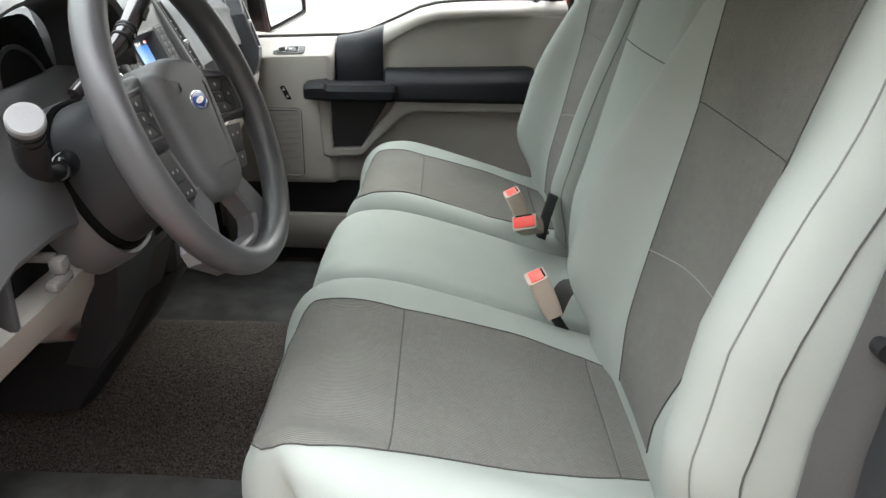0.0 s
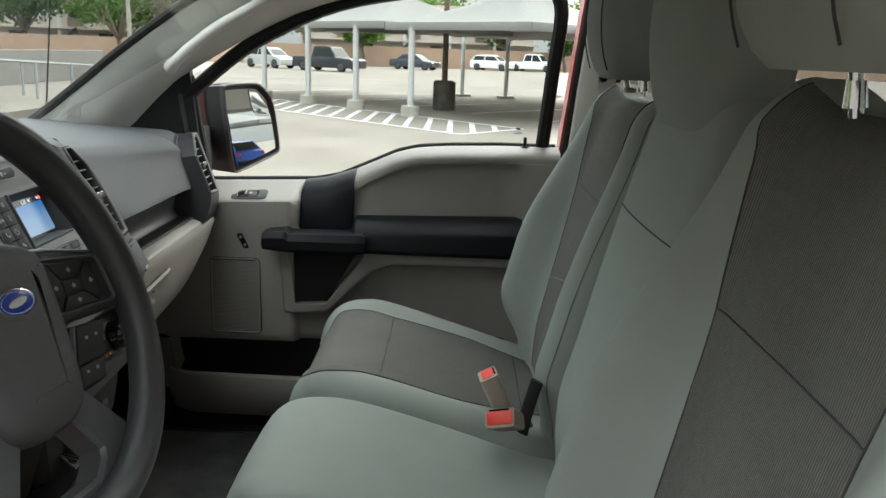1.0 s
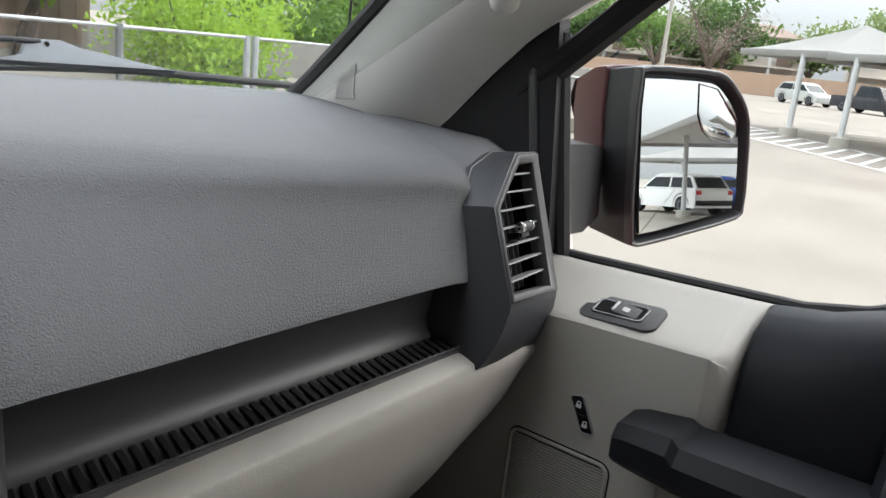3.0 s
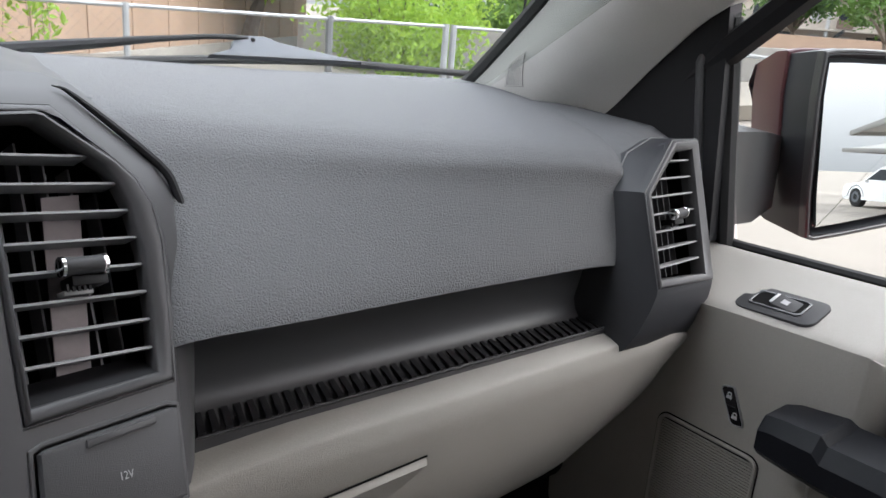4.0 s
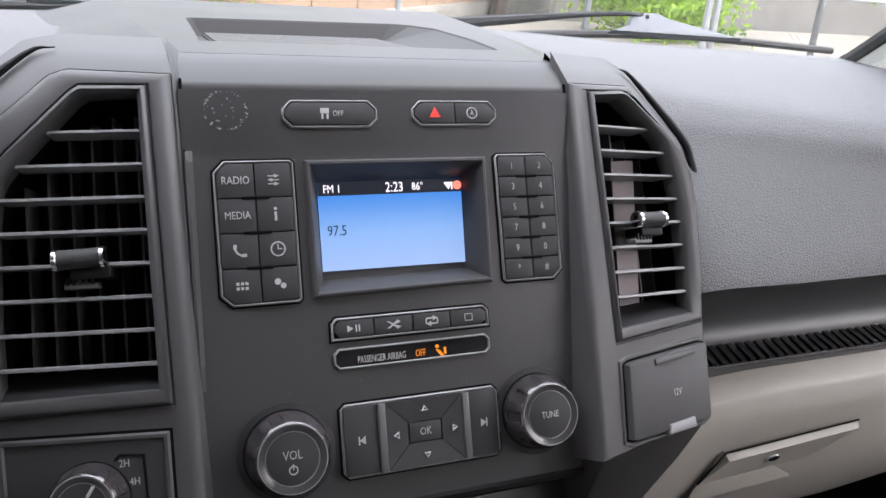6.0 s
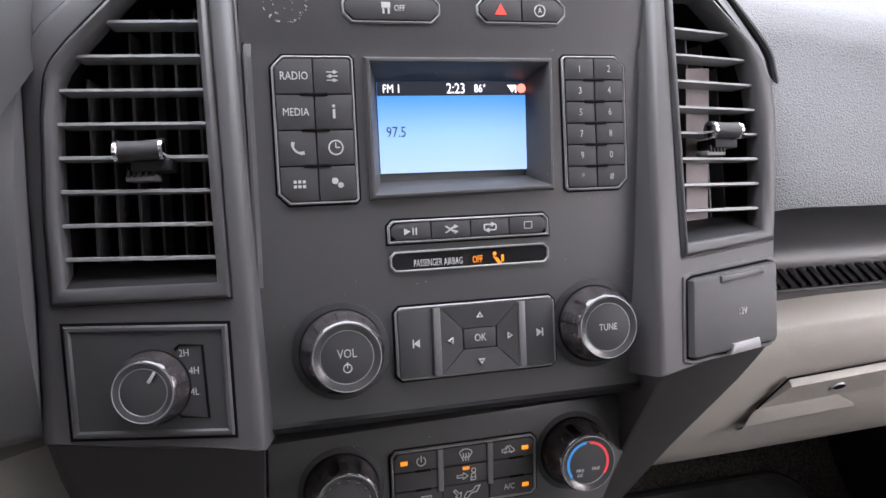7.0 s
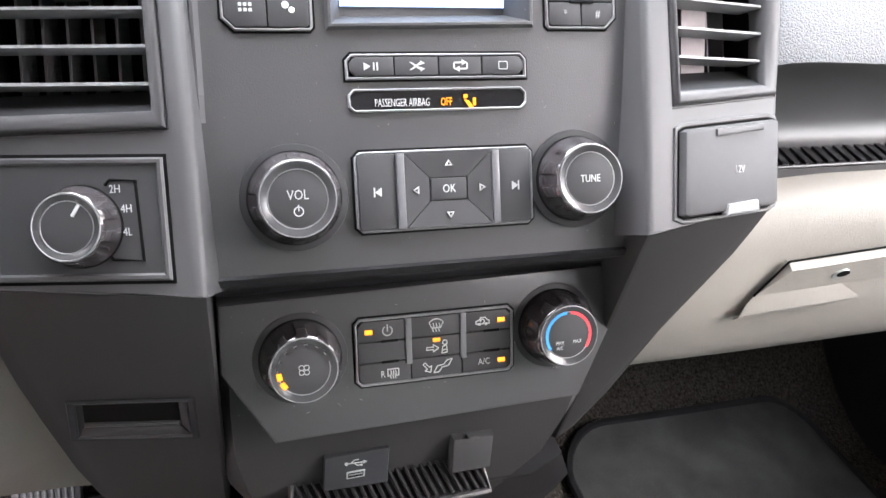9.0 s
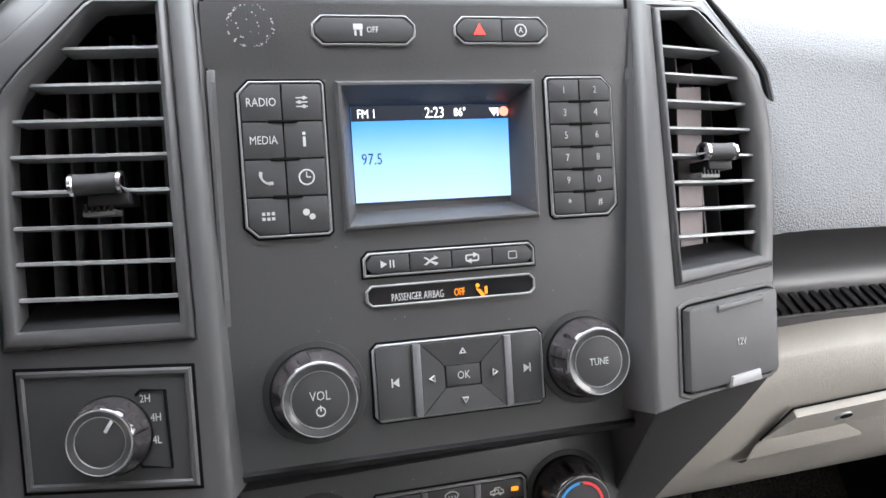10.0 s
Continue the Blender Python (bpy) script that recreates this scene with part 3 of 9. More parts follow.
well = [(-0.607, -0.101), (-0.607, 0.036), (-0.614, 0.037), (-0.666, 0.046), (-0.725, 0.055), (-0.748, 0.060), (-0.752, 0.058), (-0.737, -0.093), (-0.732, -0.099)]
spread = lambda k: [(x, y + math.copysign(k * smooth01(-0.56, -0.62, x), y)) for x, y in outer]
bm = bmesh.new()
loft(bm, [[Vector((*p, 1.49 + w)) for p in r] for r, w in ((spread(0.120), -0.030), (spread(0.095), -0.014), (spread(0.058), -0.005), (spread(0.028), 0.0035), (spread(0.009), 0.0092), (outer, 0.0118))], caps=(False, False))
edge_o, edge_i = [bm.verts.new((*p, 1.5018)) for p in outer], [bm.verts.new((*p, 1.5030)) for p in inner]
for a, b in (((0, 1), (0, 1)), ((1,), (1, 2)), ((1, 2), (2, 3)), ((2, 3), (3, 4)), ((3,), (4, 5)), ((3, 4), (5, 6)), ((4, 5), (6, 7)), ((5, 6), (7, 8)), ((6, 7), (8,)), ((7,), (8, 0)), ((7, 0), (0,))):
    bm.faces.new([edge_o[k] for k in a] + [edge_i[k] for k in reversed(b)])
part("top_bin", bm, M_BROW, stack, "smooth charcoal dash top round an open bin", 25)
bm = bmesh.new()
floor_w = [Vector((x, y, 1.4890 + 0.0085 * (x + 0.752) / 0.145)) for x, y in well]
loft(bm, [[Vector((*p, 1.5029)) for p in inner], [Vector((*p, 1.5018)) for p in inset(inner, 0.0012)], floor_w], caps=(False, True))
part("bin_well", bm, M_TOPBIN, stack, "bin well in a shaded tone of the dash top's plastic", 12)
F_BN = axes((-0.672, -0.022, 1.4947), (-0.0586, 0, 1))
liner = part("bin_liner", box((0, 0, 0), (0.142, 0.125, 0.0012), 0, F_BN), M_HOUSING, stack, "ribbed black bin liner")
for i in range(14):
    part("liner_rib", box((0, -0.058 + i * 0.0089, 0.0010), (0.140, 0.0046, 0.0022), 0.0005, F_BN, seg=1), M_FRAME, liner)

# tapered ridges on the face next to the towers
for s in (1, -1):
    bm = bmesh.new()
    ridge = []
    for z, yr, yl, h in ((1.4560, 0.1146, 0.1196, 0.0), (1.4500, 0.1147, 0.1197, 0.0024), (1.4000, 0.1166, 0.1200, 0.0030), (1.3500, 0.1185, 0.1203, 0.0026), (1.3380, 0.1188, 0.1204, 0.0)):
        y = yr if s > 0 else yl
        ridge.append([F_UP @ Vector((*on(F_UP, s * (y - 0.0024), z), 0.0001)), F_UP @ Vector((*on(F_UP, s * y, z), h)), F_UP @ Vector((*on(F_UP, s * (y + 0.0016), z), h)), F_UP @ Vector((*on(F_UP, s * (y + 0.003), z), -0.001))])
    loft(bm, ridge, closed=False)
    part("edge_strip", bm, M_FRAME, stack, smooth=20)

# underside of the radio face and the black band
bm = bmesh.new()
rings = []
for y in (-0.1205, -0.06, 0, 0.06, 0.1205):
    rings.append([(-0.4222, y, 1.2672), (-0.4240, y, 1.2620), (-0.4370, y, 1.2530), (-0.4485, y, 1.2440), (-0.4500, y, 1.2400), (-0.52, y, 1.24), (-0.52, y, 1.27)])
loft(bm, rings)
part("black_band", bm, M_BLACK, stack)

# heater face
HVO = [(-0.1205, 1.2370), (-0.1215, 1.2000), (-0.094, 1.1580), (0.094, 1.1630), (0.1200, 1.2130), (0.1190, 1.2420)]
part("heater_face", prism(pts_on(F_HV, HVO), F_HV, -0.035, 0.0, 0.003), M_DASH_FINE, stack, "charcoal heater control fascia")
# below the heater face
bm = bmesh.new()
rings = []
for y0, y1, x, z in ((-0.128, 0.124, -0.446, 1.200), (-0.130, 0.122, -0.447, 1.160), (-0.129, 0.116, -0.449, 1.120), (-0.122, 0.104, -0.452, 1.085), (-0.105, 0.075, -0.46, 1.045), (-0.10, 0.06, -0.50, 1.02)):
    rings.append([(x - 0.012, y0, z), (x, y0 + 0.012, z), (x + 0.002, (y0 + y1) / 2, z), (x, y1 - 0.012, z), (x - 0.012, y1, z), (-0.62, y1, z), (-0.62, y0, z)])
loft(bm, rings)
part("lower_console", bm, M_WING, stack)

# socket plate, socket cover and open shelf
strip_box("usb_plate", [(-0.0640, 1.0905), (-0.0222, 1.0905), (-0.0208, 1.1160), (-0.0628, 1.1145)], F_US, -0.004, 0.0024, 0.0008, M_HOUSING, label="black plate with charging port")
strip_box("usb_port", [(-0.0495, 1.0975), (-0.0375, 1.0980), (-0.0372, 1.1030), (-0.0492, 1.1025)], F_US, 0.001, 0.0032, 0.0004, M_STEEL)
strip_box("usb_slot", [(-0.0485, 1.0985), (-0.0385, 1.0989), (-0.0383, 1.1021), (-0.0483, 1.1017)], F_US, 0.001, 0.0034, 0.0002, M_SHADOW)
strip_box("usb_tongue", [(-0.0480, 1.1000), (-0.0390, 1.1003), (-0.0389, 1.1014), (-0.0479, 1.1011)], F_US, 0.001, 0.0036, 0.0002, M_RIM)
u, v = on(F_US, -0.0432, 1.1085)
strokes([[(u - 0.006, v), (u + 0.006, v)], [(u - 0.003, v), (u - 0.001, v + 0.0022), (u + 0.002, v + 0.0022)], [(u - 0.001, v), (u + 0.001, v - 0.0020), (u + 0.0035, v - 0.0020)]], F_US, M_WHITE, stack, 0.0028, 0.0006, "usb_symbol")
bars([disc(u - 0.006, v, 0.0012, 10), [(u + 0.005, v - 0.0012), (u + 0.0075, v), (u + 0.005, v + 0.0012)], rect(u + 0.0030, v - 0.0027, u + 0.0044, v - 0.0013)], F_US, M_WHITE, stack, 0.0028, "usb_symbol")
strip_box("socket_cover", [(0.0205, 1.0912), (0.0485, 1.0918), (0.0500, 1.1170), (0.0214, 1.1176)], F_US, -0.004, 0.0065, 0.0028, M_BUTTON, label="square rubber socket cover")
part("cover_tab", prism(rect(*on(F_US, 0.031, 1.1165), *on(F_US, 0.039, 1.1185)), F_US, 0.003, 0.0075, 0.001), M_BUTTON, stack)
bm = bmesh.new()
loft(bm, [[(-0.455, -0.082, 1.089), (-0.455, 0.042, 1.094), (-0.430, 0.046, 1.080), (-0.430, -0.086, 1.0735)], [(-0.455, -0.082, 1.085), (-0.455, 0.042, 1.090), (-0.430, 0.046, 1.076), (-0.430, -0.086, 1.0695)]])
part("shelf_floor", bm, M_BLACK, stack)
for i in range(22):
    y = -0.078 + i * 0.0056
    part("tray_rib", box((-0.4425, y, 1.0862 + 0.0000 + 0.04 * (y + 0.02)), (0.024, 0.0022, 0.0030), 0.0005, Matrix.Translation((-0.4425, y, 1.083)) @ Matrix.Rotation(radians(28), 4, "Y") @ Matrix.Rotation(radians(18), 4, "Z") @ Matrix.Translation((0.4425, -y, -1.083)), seg=1), M_BLACK, stack)
part("shelf_lip", tube([(-0.450, -0.084, 1.090), (-0.429, -0.087, 1.0725), (-0.428, -0.02, 1.076), (-0.429, 0.047, 1.0795), (-0.450, 0.043, 1.095)], 0.0022, 8), M_FRAME, stack)

# ---- vent towers ----
# outline of bezel, opening and tower on each side, from the inner lower corner round by the outside
VO_R = [(0.1300, 1.3450), (0.2095, 1.3432), (0.2145, 1.3760), (0.2178, 1.4150), (0.2155, 1.4340), (0.2090, 1.4480), (0.1990, 1.4590), (0.1640, 1.4862), (0.1590, 1.4878), (0.1300, 1.4882)]
VI_R = [(0.1340, 1.3522), (0.2010, 1.3492), (0.2048, 1.3800), (0.2062, 1.4110), (0.2032, 1.4350), (0.1985, 1.4480), (0.1925, 1.4575), (0.1600, 1.4832), (0.1560, 1.4844), (0.1340, 1.4850)]
TOW_R = [(0.1060, 1.2860), (0.2065, 1.2860), (0.2150, 1.3320), (0.2215, 1.3850), (0.2245, 1.4130), (0.2225, 1.4330), (0.2155, 1.4490), (0.1770, 1.4870), (0.1710, 1.4925), (0.1180, 1.4960)]
VO_L = [(-0.1357, 1.3412), (-0.2232, 1.3328), (-0.2238, 1.3750), (-0.2225, 1.4180), (-0.2195, 1.4380), (-0.2160, 1.4445), (-0.2080, 1.4535), (-0.1765, 1.4835), (-0.1715, 1.4868), (-0.1385, 1.4885)]
VI_L = [(-0.1418, 1.3477), (-0.2165, 1.3410), (-0.2172, 1.3750), (-0.2165, 1.4150), (-0.2140, 1.4350), (-0.2110, 1.4410), (-0.2040, 1.4490), (-0.1750, 1.4790), (-0.1700, 1.4825), (-0.1435, 1.4850)]
TOW_L = [(-0.1225, 1.2720), (-0.2315, 1.2700), (-0.2335, 1.3350), (-0.2355, 1.4000), (-0.2355, 1.4370), (-0.2325, 1.4490), (-0.2230, 1.4625), (-0.1880, 1.4930), (-0.1790, 1.4965), (-0.1262, 1.4970)]


def vent(m, opening, slats, parent, knob_y, knob_z, first=None, last=None, tilt=0.0):
    """Slats, vanes and thumb slider in an opening of frame m; the slats lean by the slope tilt."""
    o = pts_on(m, opening)
    v0, v1 = min(p[1] for p in o), max(p[1] for p in o)

    def span(v):
        xs = []
        for a, b in zip(o, o[1:] + o[:1]):
            if (a[1] - v) * (b[1] - v) <= 0 and a[1] != b[1]:
                xs.append(a[0] + (b[0] - a[0]) * (v - a[1]) / (b[1] - a[1]))
        return min(xs), max(xs)
    # shallow duct, its deep shade put into a near-black colour
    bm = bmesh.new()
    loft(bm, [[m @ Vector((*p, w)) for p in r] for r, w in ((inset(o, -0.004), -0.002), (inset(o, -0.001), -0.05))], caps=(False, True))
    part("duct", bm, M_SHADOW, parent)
    for i in range(slats):
        v = v0 + (v1 - v0) * (i + 1.0) / (slats + 0.6)
        if first:
            v = on(m, knob_y, first + (last - first) * i / (slats - 1))[1]
        a, b = span(min(v, v1 - 0.001))
        bm = bmesh.new()
        sec = [(-0.0012, 0.0008), (-0.0040, 0.0014), (-0.0185, 0.0006), (-0.0190, -0.0004), (-0.0040, -0.0010), (-0.0010, -0.0006)]
        loft(bm, [[m @ Vector((u, v + dv, w - 0.002)) for w, dv in sec] for u, v in ((a - 0.001, v - tilt * (a - (a + b) / 2)), (b + 0.001, v - tilt * (b - (a + b) / 2)))])
        part("slat", bm, M_SLAT, parent)
    a, b = span((v0 + v1) / 2)
    n = max(3, int((b - a) / 0.0125))
    for i in range(n):
        u = a + (b - a) * (i + 0.7) / (n + 0.4)
        top = v1 - 0.004
        while top > v0 and not (span(top)[0] < u < span(top)[1]):
            top -= 0.003
        part("vane", box((u, (v0 + top) / 2, -0.033), (0.0013, top - v0 - 0.004, 0.016), 0, m), M_VANE, parent)
    ku, kv = on(m, knob_y, knob_z)
    kn = part("slider", tube([m @ Vector((ku + a, kv, 0.0020)) for a in (-0.0125, -0.0115, -0.004, 0.004, 0.0115, 0.0125)], 0.0052, 20, radii=[0.0046, 0.0053, 0.0050, 0.0050, 0.0053, 0.0046]), M_BUTTON, parent, "thumb slider with bright ends")
    for s in (-1, 1):
        part("slider_end", tube([m @ Vector((ku + s * a, kv, 0.0020)) for a in (0.0100, 0.0106, 0.0124, 0.0130)], 0.0056, 20, radii=[0.0050, 0.0057, 0.0056, 0.0044]), M_CHROME, kn)
    part("slider_foot", box((ku + 0.004, kv - 0.0075, -0.008), (0.020, 0.0060, 0.016), 0.001, m), M_BLACK, kn)
    part("slider_yoke", box((ku - 0.002, kv - 0.0135, -0.008), (0.016, 0.0030, 0.010), 0.0006, m), M_SLAT, kn)
    for i in range(5):
        part("slider_tooth", box((ku - 0.008 + i * 0.003, kv - 0.0110, -0.0030), (0.0014, 0.0040, 0.002), 0, m), M_BLACK, kn)


def mirrored(pairs):
    return [(-y, z) for y, z in pairs]


for s, m, tow, vo, vi in ((1, F_TR, TOW_R, VO_R, VI_R), (-1, F_TL, TOW_L, VO_L, VI_L)):
    tow_pairs, vi_pairs = tow, vi
    o, vo, vi = pts_on(m, tow), pts_on(m, vo), pts_on(m, vi)
    rings = [(o, -0.055), (o, -0.0085), (inset(o, 0.0008), -0.0050), (inset(o, 0.0028), -0.0018), (inset(o, 0.0060), 0.0), (inset(vo, -0.0016), 0.0), (inset(vo, -0.0010), -0.0010), (inset(vo, -0.0004), -0.0010)]
    rings = [([(q[0], o[k][1]) if k < 2 else q for k, q in enumerate(r)], [0.0 if k < 2 and w > -0.05 and w < 0 else w for k in range(10)]) if i < 5 else (r, [w] * 10) for i, (r, w) in enumerate(rings)]
    tower = part("vent_tower", loft(bmesh.new(), [[m @ Vector((*p, w)) for p, w in zip(r, ws_)] for r, ws_ in rings], caps=(False, False)), M_FRAME, stack, "satin charcoal vent tower", 50)
    rings = [(vo, -0.004), (vo, 0.0008), (inset(vo, 0.0012), 0.0026), (inset(vo, 0.0024), 0.0030), (inset(vi, -0.0012), 0.0012), (vi, -0.0006), (vi, -0.012)]
    part("vent_bezel", loft(bmesh.new(), [[m @ Vector((*p, w)) for p in r] for r, w in rings], caps=(False, False)), M_FRAME, tower, smooth=50)
    if s > 0:
        vent(m, vi_pairs, 8, tower, 0.1700, 1.4095, 1.3655, 1.4655)
        flap = pts_on(m, [(0.1560, 1.3580), (0.1745, 1.3560), (0.1850, 1.4480), (0.1640, 1.4490)])
        part("flap", prism(flap, m, -0.0215, -0.0205), M_FLAP, tower, "pale grey flap inside the vent")
    else:
        vent(m, vi_pairs, 8, tower, -0.1750, 1.4058, 1.3570, 1.4652, 0.045)
    # sloping sill at the foot of the opening
    a, b = vi[0], vi[1]
    bm = bmesh.new()
    loft(bm, [[m @ Vector((*p, w)) for p, w in ((a, -0.001), (b, -0.001), ((b[0], b[1] + 0.012), -0.020), ((a[0], a[1] + 0.012), -0.020))], [m @ Vector((*p, w - 0.001)) for p, w in ((a, -0.001), (b, -0.001), ((b[0], b[1] + 0.012), -0.020), ((a[0], a[1] + 0.012), -0.020))]])
    part("vent_sill", bm, M_BLACK, tower)
    # tower's outer flank, rolling back to the dash
    edge = [m @ Vector((*p, -0.006)) for p in o[1:9]]
    edge.append(m @ Vector((*o[9], -0.006)))
    rows = [edge]
    reach = [(0.052, 0.003), (0.052, 0.003), (0.052, 0.003), (0.052, 0.003), (0.052, 0.004), (0.050, 0.007), (0.046, 0.0115), (0.042, 0.0130), (0.040, 0.0135)]
    flare = (0.026, 0.028, 0.030, 0.031, 0.030, 0.026, 0.016, 0.005, 0.003)
    for f in (0.16, 0.45, 1.0):
        rows.append([Vector((p.x - b_ * f, p.y + s * flare[k] * f ** 0.7, p.z + l_ * f ** 0.7)) for k, (p, (b_, l_)) in enumerate(zip(edge, reach))])
    bm = bmesh.new()
    loft(bm, rows, closed=False)
    loft(bm, [rows[-1], [p + Vector((-0.002, 0, -0.03)) for p in rows[-1]]], closed=False)
    part("tower_side", bm, M_FRAME, tower, smooth=40)
    # dark piping where the flank meets the pad
    seal = [p + Vector((0.0, s * 0.0030, 0.0010)) for p in rows[2][2:8]]
    part("flank_seal", tube(curve(seal, 4), 0.0030, 8, radii=[0.0004 + 0.0026 * smooth01(0, 7, i) * (1 - smooth01(12, 20, i)) for i in range(21)]), M_BLACK, tower)
    # narrow wall from the tower's inner edge back to the radio face
    bm = bmesh.new()
    front, foot_ = [], []
    for i in range(13):
        z = tow_pairs[0][1] + (1.4960 - tow_pairs[0][1]) * i / 12
        y = tow_pairs[0][0] + (tow_pairs[9][0] - tow_pairs[0][0]) * i / 12
        front.append(m @ Vector((*on(m, y, z), -0.0050)))
        fy = s * (0.1200 - 0.0045 * smooth01(1.33, 1.42, z)) if s > 0 else -0.1215
        foot_.append(F_UP @ Vector((*on(F_UP, fy, z - 0.003), -0.0026)))
    front.append(Vector((-0.5540, tow_pairs[9][0], 1.5096)))
    foot_.append(Vector((-0.5545, s * 0.1190, 1.5015)))
    loft(bm, [foot_, [p.lerp(q, 0.55) + Vector((0.0015, 0, 0)) for p, q in zip(foot_, front)], front], closed=False)
    part("tower_edge", bm, M_FRAME, tower, smooth=60)
    # near-black tube paints the shade in the joint of tower and face
    part("shadow_gap", tube([p + Vector((0.0022, -s * 0.0004, 0)) for p in foot_[:-1]], 0.0009, 6), M_SHADOW, tower)
    # lower wing that runs inwards and down, coloured darker than the tower for its shade
    y0 = tow_pairs[0][1]
    w = [(0.1060, y0), (0.2065, y0), (0.2040, 1.2720), (0.1990, 1.2500), (0.1680, 1.1790), (0.1480, 1.1100), (0.1300, 1.0700), (0.1190, 1.0600)]
    if s < 0:
        w = [(-0.1225, y0), (-0.2315, y0), (-0.2318, 1.2350), (-0.2290, 1.1950), (-0.2235, 1.1500), (-0.2155, 1.0950), (-0.2060, 1.0570), (-0.1990, 1.0480), (-0.1228, 1.0500)]
    fr_ = []
    for y, z in w:
        q = on(m, y, y0)
        top = m @ Vector((*q, 0.0))
        fr_.append(Vector((top.x - (y0 - z) * 0.33, y, z)))
    bm = bmesh.new()
    cen = sum(fr_, Vector()) / len(fr_)
    outer_edge = [p.copy() for p in fr_]
    rim1 = [p + Vector((-0.0060, 0, 0)) for p in outer_edge]
    rim2 = [p.lerp(cen, 0.02) + Vector((-0.0016, 0, 0)) for p in outer_edge]
    rim3 = [p.lerp(cen, 0.055) for p in outer_edge]
    for r in (rim2, rim3):
        for k in (0, 1):
            r[k] = outer_edge[k] + (Vector((0, (0.004 if r is rim3 else 0.001) * (1 if outer_edge[k].y < cen.y else -1), 0)))
    loft(bm, [[p + Vector((-0.12, 0, 0)) for p in outer_edge], rim1, rim2, rim3])
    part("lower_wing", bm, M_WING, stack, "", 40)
# 12 volt socket door on the right tower
so = [tuple(p) for q in [pts_on(F_TR, [(0.1290, 1.2905), (0.2025, 1.2862), (0.2062, 1.3305), (0.1325, 1.3330)])] for i in range(4) for p in (Vector(q[i]).lerp(Vector(q[i - 1]), 0.05 if i % 2 else 0.03), Vector(q[i]).lerp(Vector(q[(i + 1) % 4]), 0.03 if i % 2 else 0.05))]
part("socket_frame", ring_frame(inset(so, -0.0040), inset(so, -0.0014), F_TR, -0.002, 0.0012, 0.0006), M_FRAME, stack)
# dark sheet under the door draws the shade round its edge
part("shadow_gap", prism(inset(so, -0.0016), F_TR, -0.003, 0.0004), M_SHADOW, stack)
sock = part("socket_door", prism(so, F_TR, -0.002, 0.0060, 0.002), M_SOCKET, stack, "square grained power socket door")
text("12V", 0.0062, F_TR, *on(F_TR, 0.1710, 1.3085), M_GREYPRINT, sock, 0.0068)
so2 = pts_on(F_TR, [(0.1540, 1.3270), (0.1917, 1.3262), (0.1919, 1.3295), (0.1541, 1.3306)])
part("hinge", prism(so2, F_TR, 0.004, 0.0075, 0.001), M_FRAME, sock)
so3 = pts_on(F_TR, [(0.1590, 1.2868), (0.1850, 1.2855), (0.1840, 1.2915), (0.1605, 1.2925)])
part("pull_tab", prism(so3, F_TR, 0.003, 0.0080, 0.0015), M_TAB, sock, "light grey pull tab")

# drive selector on the left tower
fo = pts_on(F_TL, [(-0.2167, 1.2735), (-0.1375, 1.2785), (-0.1380, 1.3290), (-0.2185, 1.3240)])
sel = part("drive_selector", ring_frame(fo, inset(fo, 0.0035), F_TL, -0.002, 0.002, 0.001, 0.0), M_FRAME, stack, "rotary four-wheel drive selector")
part("selector_plate", prism(inset(fo, 0.003), F_TL, -0.003, 0.0008), M_BUTTON, sel)
# same painted gap shade round the selector frame
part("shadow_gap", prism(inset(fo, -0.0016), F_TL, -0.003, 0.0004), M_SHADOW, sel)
ku, kv = on(F_TL, -0.1763, 1.2985)


def knob(name, m, u, v, r, h, parent, face=M_BUTTON, label=""):
    """A turned knob: skirt, fluted smoked barrel, dished ring and cap."""
    k = part(name, prism(disc(u, v, r * 1.03, 48), m, -0.003, h * 0.12, 0.001), M_SHADOW, parent, label)
    pr = []
    for w, q, fl_ in ((h * 0.10, 1.0, 0.0), (h * 0.18, 1.0, 0.2), (h * 0.36, 0.985, 1.0), (h * 0.60, 0.935, 1.0), (h * 0.74, 0.885, 0.5), (h * 0.83, 0.835, 0.0), (h * 0.86, 0.800, 0.0)):
        pr.append([m @ Vector((u + r * q * k1 * math.cos(a), v + r * q * k1 * math.sin(a), w)) for a in (2 * math.pi * i / 144 for i in range(144)) for k1 in (1 - 0.085 * fl_ * (0.5 + 0.5 * math.tanh(5 * math.cos(10 * a))),)])
    part("barrel", loft(bmesh.new(), pr, caps=(True, False)), M_BARREL, k, "gloss smoked fluted barrel", 26)
    ring = [[m @ Vector((u + r * q * math.cos(a), v + r * q * math.sin(a), w)) for a in (2 * math.pi * i / 64 for i in range(64))] for q, w in ((0.806, h * 0.80), (0.802, h * 0.890), (0.786, h * 0.910), (0.76, h * 0.905), (0.625, h * 0.835), (0.612, h * 0.80))]
    part("bright_ring", loft(bmesh.new(), ring), M_RING, k, "satin dished ring")
    part("ring_edge", tube([m @ Vector((u + r * 0.792 * math.cos(a), v + r * 0.792 * math.sin(a), h * 0.898)) for a in (2 * math.pi * i / 48 for i in range(48))], 0.00042, 6, loop=True), M_RIM, k)
    part("ring_edge", tube([m @ Vector((u + r * 0.622 * math.cos(a), v + r * 0.622 * math.sin(a), h * 0.842)) for a in (2 * math.pi * i / 48 for i in range(48))], 0.0003, 6, loop=True), M_RIM, k)
    part("cap", prism(disc(u, v, r * 0.615, 48), m, h * 0.5, h * 0.85, 0.0006), face, k)
    return k


